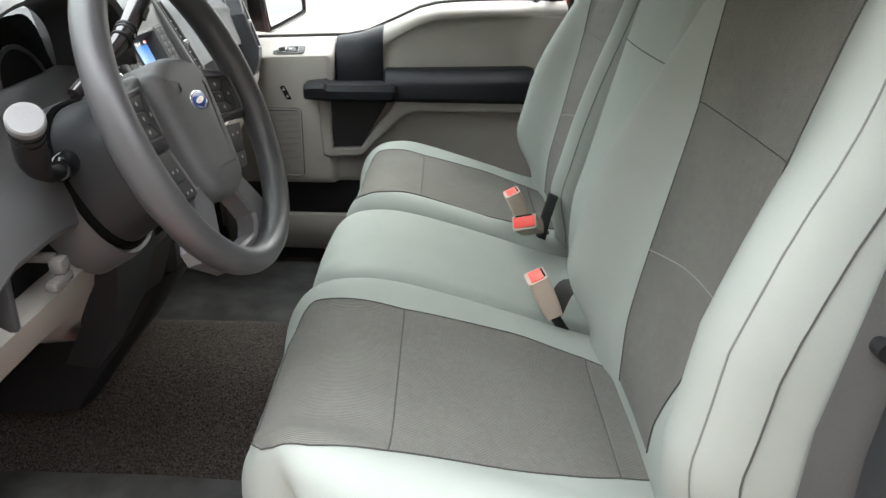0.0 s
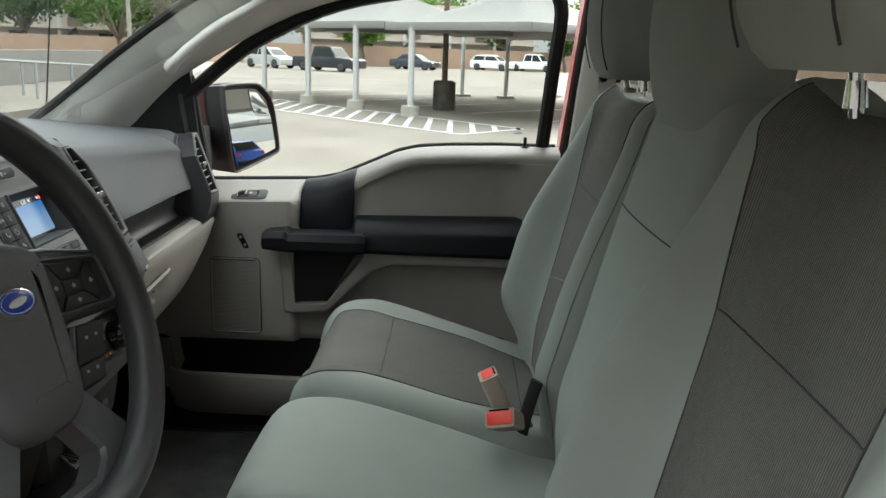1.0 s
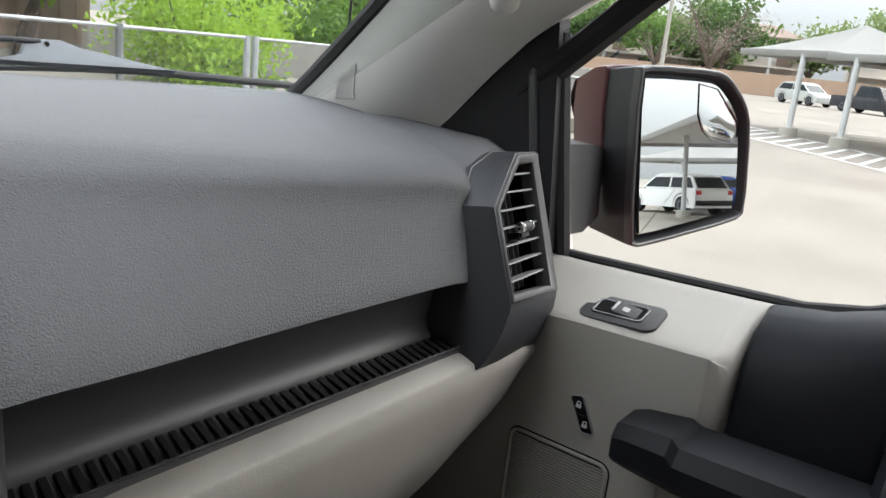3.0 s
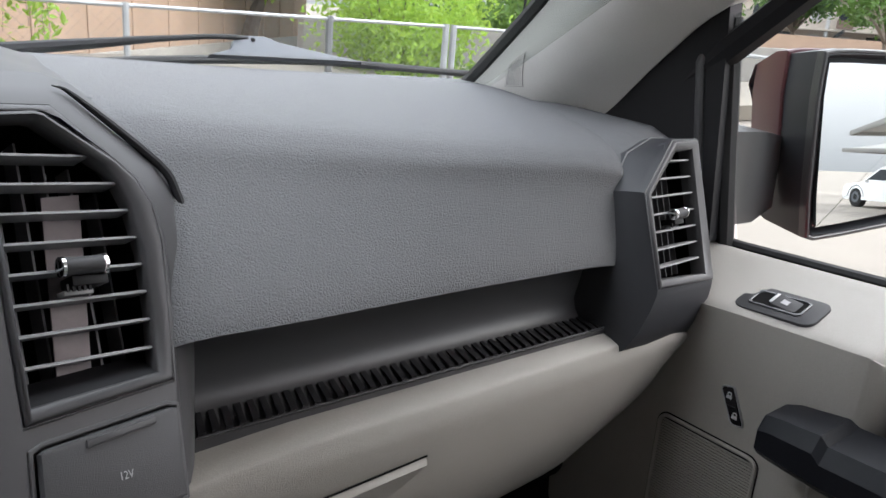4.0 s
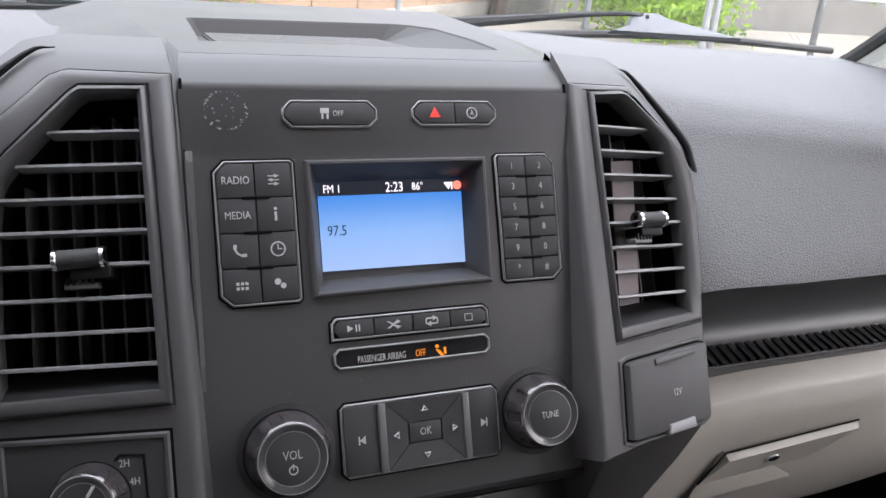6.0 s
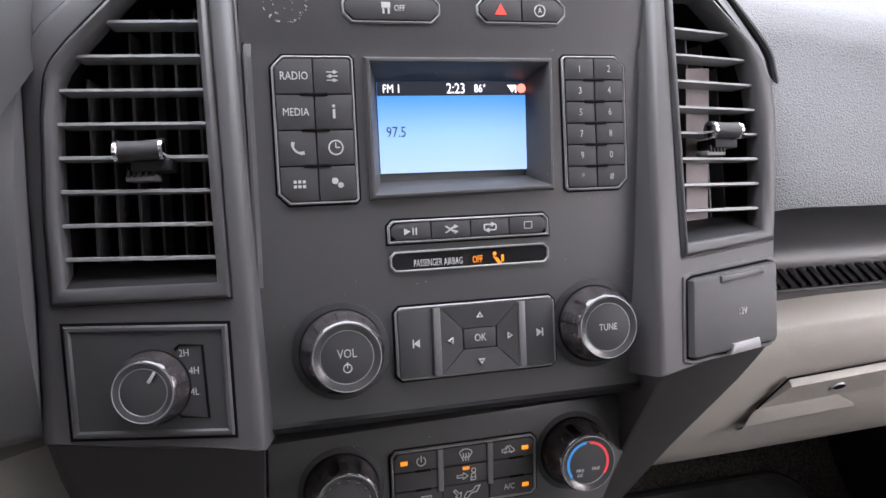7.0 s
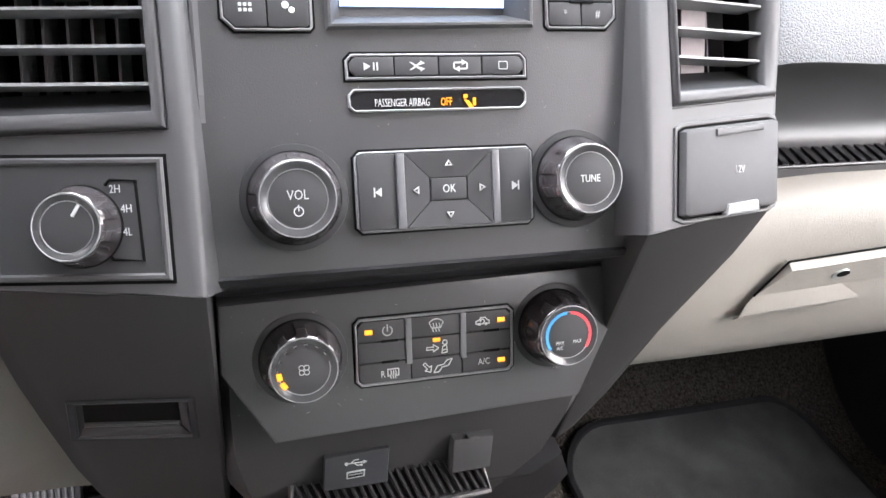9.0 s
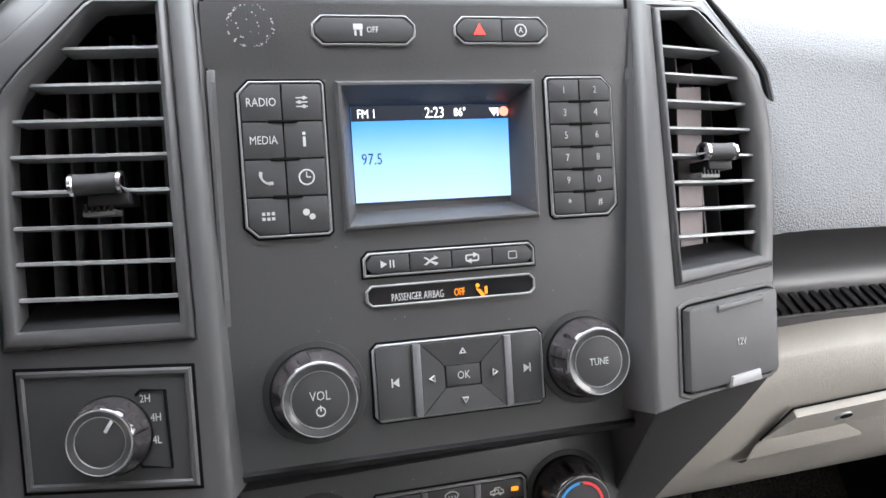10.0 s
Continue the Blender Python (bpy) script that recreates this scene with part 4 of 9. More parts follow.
k = knob("selector_knob", F_TL, ku, kv, 0.0188, 0.019, sel)
part("pointer", box((0, 0.0085, 0.0170), (0.0016, 0.0060, 0.0010), 0.0003, F_TL @ Matrix.Translation((ku, kv, 0)) @ Matrix.Rotation(radians(-33), 4, "Z")), M_WHITE, k)
for body, y, z in (("2H", -0.1600, 1.3147), ("4H", -0.1555, 1.3069), ("4L", -0.1557, 1.2974)):
    text(body, 0.0054, F_TL, *on(F_TL, y, z), M_WHITE, sel, 0.0014)
part("selector_gate", tube([F_TL @ Vector((*on(F_TL, y, z), 0.0008)) for y, z in ((-0.1655, 1.2885), (-0.1630, 1.2858), (-0.1495, 1.2858), (-0.1508, 1.3188), (-0.1622, 1.3184), (-0.1645, 1.3160))], 0.0008, 6), M_SHADOW, sel)
# coin slot in the left wing
F_WG = axes(F_TL @ Vector((*on(F_TL, -0.13, 1.2720), 0.0)), (1, -0.258, -0.33))
slot_o = pts_on(F_WG, [(-0.2105, 1.1360), (-0.1358, 1.1455), (-0.1352, 1.1872), (-0.2054, 1.1769)])
slot_i = pts_on(F_WG, [(-0.2050, 1.1405), (-0.1405, 1.1490), (-0.1400, 1.1850), (-0.2005, 1.1760)])
slot = part("card_slot", ring_frame(slot_o, slot_i, F_WG, -0.006, 0.0022, 0.0012), M_HOUSING, stack, "moulded open pocket in the lower trim")
# no cavity here: a flat near-black sheet paints the mouth's shade
mouth = pts_on(F_WG, [(-0.1990, 1.1560), (-0.1455, 1.1630), (-0.1450, 1.1850), (-0.1965, 1.1765)])
part("slot_mouth_shade", prism(mouth, F_WG, -0.01, 0.0006), M_SHADOW, slot)
ledge = pts_on(F_WG, [(-0.2045, 1.1410), (-0.1410, 1.1495), (-0.1455, 1.1585), (-0.1995, 1.1515)])
part("slot_ledge", prism(ledge, F_WG, -0.004, 0.0014, 0.0006), M_FRAME, slot)
lipm = pts_on(F_WG, [(-0.1990, 1.1530), (-0.1455, 1.1600), (-0.1455, 1.1635), (-0.1990, 1.1562)])
part("slot_lip", prism(lipm, F_WG, -0.004, 0.0024, 0.0010), M_DASH_FINE, slot)
cheek = pts_on(F_WG, [(-0.1445, 1.1600), (-0.1405, 1.1500), (-0.1400, 1.1850), (-0.1445, 1.1840)])
part("slot_cheek", prism(cheek, F_WG, -0.004, 0.0016, 0.0006), M_FRAME, slot)

# ---- display ----
disp = part("display_bezel", loft(bmesh.new(), [[F_UP @ Vector((*p, w)) for p in r] for r, w in ((inset(bez_o, -0.002), -0.001), (bez_o, 0.0028), (inset(bez_o, 0.0012), 0.003), (inset(bez_o, 0.002), 0.002), (inset(bez_o, 0.0088), -0.0185))], caps=(False, True)), M_FRAME, stack, "recessed bevelled display surround")
sc = axes(F_UP @ Vector((0, 0, -0.0175)), (1, 0, 0.455))
ys0, ys1 = -0.0470, 0.0465
su0, sv0 = on(sc, ys0, 1.3850)
su1, sv1 = on(sc, ys1, 1.4330)
part("screen", prism(rect(su0, sv0, su1, sv1), sc, -0.001, 0.0), M_SCREEN, disp, "lit blue radio display")
part("status_bar", prism(rect(su0, sv1 - 0.0080, su1, sv1), sc, -0.001, 0.0005), M_SCRDARK, disp)
text("FM 1", 0.0068, sc, su0 + 0.003, sv1 - 0.0042, M_SCRWHITE, disp, 0.0008, align="LEFT")
text("2:23", 0.0086, sc, su0 + 0.0475, sv1 - 0.0042, M_SCRWHITE, disp, 0.0008)
text("86°", 0.0068, sc, su0 + 0.0625, sv1 - 0.0042, M_SCRWHITE, disp, 0.0008)
text("97.5", 0.0088, sc, su0 + 0.004, sv0 + 0.0235, M_SCRTEXT, disp, 0.0008, align="LEFT")
bars([disc(su1 - 0.0045, sv1 - 0.004, 0.0028, 14)], sc, M_SCRRED, disp, 0.0009)
bars([[(su1 - 0.0135, sv1 - 0.002), (su1 - 0.0105, sv1 - 0.0065), (su1 - 0.0075, sv1 - 0.002)], rect(su1 - 0.0085, sv1 - 0.0065, su1 - 0.0078, sv1 - 0.0020)], sc, M_SCRWHITE, disp, 0.0009)

# ---- buttons ----


def bezel_group(name, m, pairs, label, c=0.006, corners=(1, 1, 1, 1)):
    """A chamfered thin bright frame holding keys; returns it with its local bounds."""
    p = pts_on(m, pairs)
    u0, v0 = (p[0][0] + p[3][0]) / 2, (p[0][1] + p[1][1]) / 2
    u1, v1 = (p[1][0] + p[2][0]) / 2, (p[2][1] + p[3][1]) / 2
    o = rect(u0, v0, u1, v1, c, corners)
    g = part(name, ring_frame(o, inset(o, 0.0013), m, -0.001, 0.0022, 0.0006), M_RIM, stack, label)
    # near-black sheets paint the shade round and under the keys
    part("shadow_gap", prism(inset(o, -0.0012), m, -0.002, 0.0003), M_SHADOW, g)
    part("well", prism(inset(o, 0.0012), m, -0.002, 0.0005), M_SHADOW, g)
    return g, u0 + 0.0014, v0 + 0.0014, u1 - 0.0014, v1 - 0.0014


def keys(g, m, u0, v0, u1, v1, cols, rows, c=0.005, notch=True, corners=(1, 1, 1, 1)):
    """A grid of keys filling the bounds; returns their centres, row by row from the top."""
    out = []
    du, dv = (u1 - u0) / cols, (v1 - v0) / rows
    for r in range(rows):
        for k in range(cols):
            a, b = u0 + k * du + 0.0003, v1 - (r + 1) * dv + 0.0003
            cor = (int(r == rows - 1 and k == 0), int(r == rows - 1 and k == cols - 1), int(r == 0 and k == cols - 1), int(r == 0 and k == 0))
            cor = tuple(p * q for p, q in zip(cor, corners))
            part("key", prism(rect(a, b, a + du - 0.0006, b + dv - 0.0006, c, cor), m, 0, 0.0024, 0.0006), M_BUTTON, g)
            out.append((a + du / 2 - 0.0003, b + dv / 2 - 0.0003))
        if notch and r < rows - 1:
            part("key_notch", box(((u0 + u1) / 2, v1 - (r + 1) * dv, 0.0024), ((u1 - u0) * 0.36, 0.0016, 0.0012), 0.0003, m), M_SHADOW, g)
    return out


g, *b = bezel_group("source_keys", F_UP, [(-0.1080, 1.3775), (-0.0637, 1.3778), (-0.0637, 1.4503), (-0.1072, 1.4503)], "charcoal radio source keys in a bright rim", corners=(1, 0.3, 0.3, 1))
c = keys(g, F_UP, *b, 2, 4, corners=(1, 0.3, 0.3, 1))
text("RADIO", 0.0062, F_UP, *c[0], M_WHITE, g, 0.0027)
text("MEDIA", 0.0060, F_UP, *c[2], M_WHITE, g, 0.0027)
u, v = c[1]
bars([rect(u - 0.003, v + k * 0.0022 - 0.0003, u + 0.003, v + k * 0.0022 + 0.0003) for k in (-1, 0, 1)] + [disc(u + d, v + k * 0.0022, 0.0010, 10) for k, d in ((-1, 0.001), (0, -0.0012), (1, 0.0012))], F_UP, M_WHITE, g, 0.0027)
u, v = c[3]
bars([disc(u, v + 0.0032, 0.0009, 10), rect(u - 0.0007, v - 0.0035, u + 0.0007, v + 0.0015)], F_UP, M_WHITE, g, 0.0027)
u, v = c[4]
strokes([arc(u + 0.0024, v + 0.0024, 0.0052, 178, 272, 10)], F_UP, M_WHITE, g, 0.0027, 0.0011)
bars([[(u - 0.0036, v + 0.0012), (u - 0.0018, v + 0.0010), (u - 0.0016, v + 0.0034), (u - 0.0032, v + 0.0036)], [(u + 0.0012, v - 0.0036), (u + 0.0010, v - 0.0018), (u + 0.0034, v - 0.0016), (u + 0.0036, v - 0.0032)]], F_UP, M_WHITE, g, 0.0027)
u, v = c[5]
part("symbol", ring_frame(disc(u, v, 0.0042, 24), disc(u, v, 0.0034, 24), F_UP, 0.0022, 0.0027, 0.0001), M_WHITE, g)
bars([rect(u - 0.0003, v, u + 0.0003, v + 0.0028), rect(u, v - 0.0003, u + 0.0022, v + 0.0003)], F_UP, M_WHITE, g, 0.0027)
u, v = c[6]
bars([rect(u + i * 0.0024 - 0.0008, v + j * 0.0026 - 0.0008, u + i * 0.0024 + 0.0008, v + j * 0.0026 + 0.0008) for i in (-1, 0, 1) for j in (-0.5, 0.5)], F_UP, M_WHITE, g, 0.0027)
u, v = c[7]
bars([disc(u - 0.0014, v + 0.0012, 0.0018, 12), disc(u + 0.0016, v - 0.0012, 0.0016, 12)], F_UP, M_WHITE, g, 0.0027)

g, *b = bezel_group("number_keys", F_UP, [(0.0602, 1.3795), (0.1005, 1.3783), (0.1028, 1.4510), (0.0612, 1.4512)], "charcoal radio number keys in a bright rim", corners=(0.3, 1, 1, 0.3))
c = keys(g, F_UP, *b, 2, 6, 0.0045, corners=(0.3, 1, 1, 0.3))
for body, q in zip("1234567890*#", c):
    text(body, 0.0058, F_UP, *q, M_GREYPRINT, g, 0.0027)

g, *b = bezel_group("media_keys", F_UP, [(-0.0490, 1.3554), (0.0486, 1.3560), (0.0477, 1.3680), (-0.0488, 1.3668)], "row of charcoal media keys in a bright rim", 0.003, (0, 0, 1, 1))
c = keys(g, F_UP, *b, 4, 1, 0.003, False)
u, v = c[0]
bars([[(u - 0.004, v - 0.002), (u - 0.0005, v), (u - 0.004, v + 0.002)], rect(u + 0.0008, v - 0.002, u + 0.0016, v + 0.002), rect(u + 0.0026, v - 0.002, u + 0.0034, v + 0.002)], F_UP, M_WHITE, g, 0.0027)
u, v = c[1]
bars([[(u - 0.0040, v - 0.0020), (u - 0.0026, v - 0.0020), (u + 0.0026, v + 0.0012), (u + 0.0014, v + 0.0018)], [(u - 0.0040, v + 0.0020), (u - 0.0026, v + 0.0020), (u + 0.0026, v - 0.0012), (u + 0.0014, v - 0.0018)], [(u + 0.0018, v + 0.0004), (u + 0.0044, v + 0.0014), (u + 0.0020, v + 0.0028)], [(u + 0.0018, v - 0.0004), (u + 0.0020, v - 0.0028), (u + 0.0044, v - 0.0014)]], F_UP, M_WHITE, g, 0.0027)
u, v = c[2]
o = rounded(u - 0.0040, v - 0.0020, u + 0.0040, v + 0.0020, 0.0012, 3)
part("symbol", ring_frame(o, inset(o, 0.0008), F_UP, 0.0022, 0.0027, 0.0001), M_WHITE, g)
bars([[(u + 0.0006, v + 0.0002), (u + 0.0034, v + 0.0016), (u + 0.0006, v + 0.0032)], [(u - 0.0006, v - 0.0002), (u - 0.0034, v - 0.0016), (u - 0.0006, v - 0.0032)]], F_UP, M_WHITE, g, 0.0028)
u, v = c[3]
o = rounded(u - 0.0026, v - 0.0022, u + 0.0026, v + 0.0022, 0.0008, 3)
part("symbol", ring_frame(o, inset(o, 0.0005), F_UP, 0.0022, 0.0027, 0.0001), M_GREYPRINT, g)

o = rect(*on(F_UP, -0.0484, 1.3408), *on(F_UP, 0.0480, 1.3515), 0.003)
g = part("airbag_strip", ring_frame(o, inset(o, 0.0012), F_UP, -0.001, 0.0018, 0.0006), M_RIM, stack, "gloss black strip with lit airbag lettering")
part("strip_lens", prism(inset(o, 0.001), F_UP, -0.001, 0.0008), M_GLOSS, g)
cu_, cv_ = (o[0][0] + o[4][0]) / 2, (o[1][1] + o[4][1]) / 2
text("PASSENGER AIRBAG", 0.0058, F_UP, cu_ - 0.0200, cv_, M_WHITE, g, 0.0011, squeeze=0.56)
text("OFF", 0.0060, F_UP, cu_ + 0.0036, cv_, M_AMBER, g, 0.0011, squeeze=0.6)
bars([disc(cu_ + 0.0142, cv_ + 0.0028, 0.0012, 10), [(cu_ + 0.0130, cv_ + 0.0014), (cu_ + 0.0158, cv_ + 0.0006), (cu_ + 0.0186, cv_ - 0.0030), (cu_ + 0.0165, cv_ - 0.0036)], rect(cu_ + 0.0182, cv_ - 0.002, cu_ + 0.0198, cv_ + 0.002)], F_UP, M_AMBER, g, 0.0011)

g, *b = bezel_group("traction_key", F_UP, [(-0.0680, 1.4662), (-0.0124, 1.4672), (-0.0124, 1.4815), (-0.0680, 1.4812)], "long charcoal traction control key", 0.005)
c = keys(g, F_UP, *b, 1, 1, 0.0045)
u, v = c[0]
bars([rect(u - 0.006, v + 0.0002, u - 0.001, v + 0.0032), rect(u - 0.0055, v - 0.003, u - 0.0044, v), rect(u - 0.0026, v - 0.003, u - 0.0014, v)], F_UP, M_WHITE, g, 0.0027)
text("OFF", 0.0046, F_UP, u + 0.0042, v, M_WHITE, g, 0.0027)
g, *b = bezel_group("hazard_keys", F_UP, [(0.0090, 1.4668), (0.0642, 1.4680), (0.0642, 1.4815), (0.0090, 1.4815)], "charcoal hazard and start-stop keys", 0.005)
c = keys(g, F_UP, *b, 2, 1, 0.0045, False)
u, v = c[0]
part("hazard_triangle", prism([(u - 0.0036, v - 0.0026), (u + 0.0036, v - 0.0026), (u, v + 0.0036)], F_UP, 0.002, 0.0028), M_RED, g)
u, v = c[1]
part("symbol", ring_frame(disc(u - 0.002, v, 0.0036, 24), disc(u - 0.002, v, 0.0029, 24), F_UP, 0.0022, 0.0027, 0.0001), M_WHITE, g)
text("A", 0.0046, F_UP, u - 0.002, v, M_WHITE, g, 0.0027)

# faint round sticker mark on the face
u, v = on(F_UP, -0.0985, 1.4760)
rnd = random.Random(12)
bm = bmesh.new()
for i in range(70):
    a = rnd.uniform(0, 6.283)
    q = 0.0112 * (rnd.gauss(1, 0.03) if rnd.random() < 0.75 else rnd.uniform(0.3, 0.95))
    prism(disc(u + q * math.cos(a), v + q * math.sin(a) * 0.95, rnd.uniform(0.00015, 0.0005), 6), F_UP, -0.0002, 0.0016, bm=bm)
part("sticker_residue", bm, M_GREYPRINT, stack, "speckled round sticker mark")
bm = bmesh.new()
for i in range(140):
    y, z, m = rnd.uniform(-0.115, 0.115), rnd.uniform(1.27, 1.48), F_UP
    if i % 3 == 0:
        z, m = rnd.uniform(1.17, 1.235), F_HV
    uu, vv = on(m, y, z)
    a = rnd.uniform(0, 3.14)
    ln = rnd.uniform(0.0002, 0.0006) if i % 9 else rnd.uniform(0.0008, 0.0016)
    prism([(uu - ln * math.cos(a), vv - ln * math.sin(a)), (uu + 0.00018 * math.sin(a), vv - 0.00018 * math.cos(a)), (uu + ln * math.cos(a), vv + ln * math.sin(a)), (uu - 0.00018 * math.sin(a), vv + 0.00018 * math.cos(a))], m, 0.0, 0.00025, bm=bm)
tagged(part("dust", bm, M_DUST, stack), "scattered pale dust specks", kind="stuff")

# direction pad between the two knobs
g, *b = bezel_group("menu_pad", F_UP, [(-0.0475, 1.2843), (0.0488, 1.2850), (0.0507, 1.3230), (-0.0472, 1.3223)], "charcoal menu pad with direction keys", 0.003)
u0, v0, u1, v1 = b
L, R = u0 + 0.0245, u1 - 0.0225
part("key", prism(rect(u0, v0, L - 0.0045, v1), F_UP, 0, 0.0030, 0.0008), M_BUTTON, g)
part("key", prism(rect(R + 0.0045, v0, u1, v1), F_UP, 0, 0.0030, 0.0008), M_BUTTON, g)
for a in (L - 0.0043, R + 0.0002):
    part("pad_rib", prism(rect(a, v0, a + 0.0041, v1), F_UP, 0, 0.0050, 0.0008), M_PEWTER, g)
vm, um = (v0 + v1) / 2, (L + R) / 2
oku, okv = 0.0102, 0.0062
for q in ([(L + 0.0002, v0), (R - 0.0002, v0), (um + oku, vm - okv), (um - oku, vm - okv)], [(L + 0.0002, v1), (um - oku, vm + okv), (um + oku, vm + okv), (R - 0.0002, v1)], [(L, v0 + 0.0004), (um - oku - 0.0004, vm - okv), (um - oku - 0.0004, vm + okv), (L, v1 - 0.0004)], [(R, v0 + 0.0004), (R, v1 - 0.0004), (um + oku + 0.0004, vm + okv), (um + oku + 0.0004, vm - okv)]):
    bm = bmesh.new()
    top = []
    for p in q:
        far = max(abs(p[0] - um) / (R - um), abs(p[1] - vm) / (v1 - vm))
        top.append(F_UP @ Vector((*p, 0.0016 + 0.0024 * far)))
    loft(bm, [[F_UP @ Vector((*p, 0)) for p in q], top])
    part("key", bm, M_BUTTON, g)
part("key", prism(rect(um - oku + 0.0004, vm - okv + 0.0004, um + oku - 0.0004, vm + okv - 0.0004), F_UP, 0, 0.0030, 0.0008), M_BUTTON, g)
text("OK", 0.0062, F_UP, um, vm, M_WHITE, g, 0.0034)
for dx, dy in ((0, 0.0135), (0, -0.0135), (-0.0180, 0), (0.0180, 0)):
    d = Vector((dx, dy)).normalized()
    e = Vector((-d.y, d.x))
    cc = Vector((um + dx, vm + dy))
    tri = [tuple(cc + d * 0.0018), tuple(cc - d * 0.0014 + e * 0.0020), tuple(cc - d * 0.0014 - e * 0.0020)]
    part("symbol", ring_frame(tri, inset(tri, 0.0005), F_UP, 0.002, 0.0048, 0.0001), M_WHITE, g)
for cx, s in ((u0 + 0.010, -1), (u1 - 0.009, 1)):
    bars([[(cx - s * 0.0020, vm - 0.0024), (cx + s * 0.0016, vm), (cx - s * 0.0020, vm + 0.0024)], rect(cx + s * 0.0018 - 0.0004, vm - 0.0024, cx + s * 0.0018 + 0.0004, vm + 0.0024)], F_UP, M_WHITE, g, 0.0034)

# knobs; flat darker discs under them paint the shade of the dished surrounds
u, v = on(F_UP, -0.0780, 1.3030)
part("knob_well_shade", prism(disc(u, v, 0.0272, 48), F_UP, -0.002, 0.0006, 0.0004), M_WELL, stack)
k = knob("volume_knob", F_UP, u, v, 0.0231, 0.0225, stack, label="black volume knob with bright ring")
text("VOL", 0.0068, F_UP, u, v + 0.0018, M_WHITE, k, 0.0195)
part("symbol", ring_frame(disc(u, v - 0.0060, 0.0025, 18), disc(u, v - 0.0060, 0.0019, 18), F_UP, 0.0188, 0.0195, 0.0001), M_WHITE, k)
bars([rect(u - 0.0003, v - 0.0058, u + 0.0003, v - 0.0028)], F_UP, M_WHITE, k, 0.0196)
u, v = on(F_UP, 0.0758, 1.3053)
part("knob_well_shade", prism(disc(u, v, 0.0270, 48), F_UP, -0.002, 0.0006, 0.0004), M_WELL, stack)
k = knob("tune_knob", F_UP, u, v, 0.0227, 0.0225, stack, label="black tuning knob with bright ring")
text("TUNE", 0.0056, F_UP, u, v, M_WHITE, k, 0.0195)
u, v = on(F_HV, -0.0775, 1.2048)
part("knob_well_shade", prism(disc(u, v, 0.0266, 48), F_HV, -0.002, 0.0006, 0.0004), M_WELL, stack)
k = knob("fan_knob", F_HV, u, v, 0.0226, 0.0240, stack, label="black fan knob with lit amber marks")
for a in range(4):
    strokes([arc(u + 0.0019 * math.cos(a * 1.571 + 0.78), v + 0.0019 * math.sin(a * 1.571 + 0.78), 0.0014, 0, 360, 12)], F_HV, M_WHITE, k, 0.0208, 0.0004)
for i in range(9):
    a = radians(215 - i * 24)
    cc = Vector((u + 0.0135 * math.cos(a), v + 0.0135 * math.sin(a)))
    d, e = Vector((math.cos(a), math.sin(a))), Vector((-math.sin(a), math.cos(a)))
    q = [tuple(cc + d * i1 * 0.0014 + e * j1 * 0.0020) for i1, j1 in ((-1, -1), (1, -1), (1, 1), (-1, 1))]
    bars([q], F_HV, M_AMBER if i < 2 else M_BUTTON, k, 0.0208, "fan_mark")
u, v = on(F_HV, 0.0760, 1.2085)
part("knob_well_shade", prism(disc(u, v, 0.0266, 48), F_HV, -0.002, 0.0006, 0.0004), M_WELL, stack)
k = knob("temperature_knob", F_HV, u, v, 0.0225, 0.0260, stack, label="black temperature knob with blue and red arc")
for i, mm in ((0, M_TEMPBLUE), (1, M_TEMPRED)):
    a0 = radians(215 if i == 0 else 85)
    q = [(u + r * math.cos(a0 - radians(120) * j / 12), v + r * math.sin(a0 - radians(120) * j / 12)) for r, js in ((0.0146, range(13)), (0.0128, range(12, -1, -1))) for j in js]
    bm = bmesh.new()
    n = 13
    vs = [bm.verts.new(F_HV @ Vector((*p, 0.0225))) for p in q]
    for j in range(n - 1):
        bm.faces.new((vs[j], vs[j + 1], vs[2 * n - 2 - j], vs[2 * n - 1 - j]))
    part("arc_mark", bm, mm, k, smooth=0)
text("MAX\nA/C", 0.0031, F_HV, u - 0.0055, v - 0.0060, M_WHITE, k, 0.0225)
text("MAX", 0.0031, F_HV, u + 0.0055, v - 0.0042, M_WHITE, k, 0.0225)

# heater keys, three columns
g, *b = bezel_group("heater_keys", F_HV, [(-0.0470, 1.1840), (0.0490, 1.1865), (0.0490, 1.2240), (-0.0464, 1.2222)], "charcoal heater keys with amber lamps", 0.003)
c = keys(g, F_HV, *b, 3, 3, 0.003, False)
du = (b[2] - b[0]) / 3
for a in (b[0] + du - 0.003, b[0] + 2 * du - 0.001):
    part("pad_rib", prism(rect(a, b[1] + 0.010, a + 0.0036, b[3]), F_HV, 0, 0.0034, 0.0006), M_PEWTER, g)
for q in ((c[0], c[3]), (c[3], c[6]), (c[2], c[5]), (c[5], c[8])):
    part("key_notch", box(((q[0][0] + q[1][0]) / 2 + 0.003, (q[0][1] + q[1][1]) / 2, 0.0024), (0.010, 0.0014, 0.0012), 0.0003, F_HV), M_SHADOW, g)
for q in (c[0], c[2], c[8]):
    s = -1 if q is c[0] else 1
    bars([rect(q[0] + s * 0.009 - 0.0022, q[1] - 0.0013, q[0] + s * 0.009 + 0.0022, q[1] + 0.0013)], F_HV, M_AMBER, g, 0.0029, "amber_lamp")
bars([rect(c[4][0] - 0.0022, c[4][1] + 0.0030, c[4][0] + 0.0022, c[4][1] + 0.0050)], F_HV, M_AMBER, g, 0.0029, "amber_lamp")
u, v = c[0]
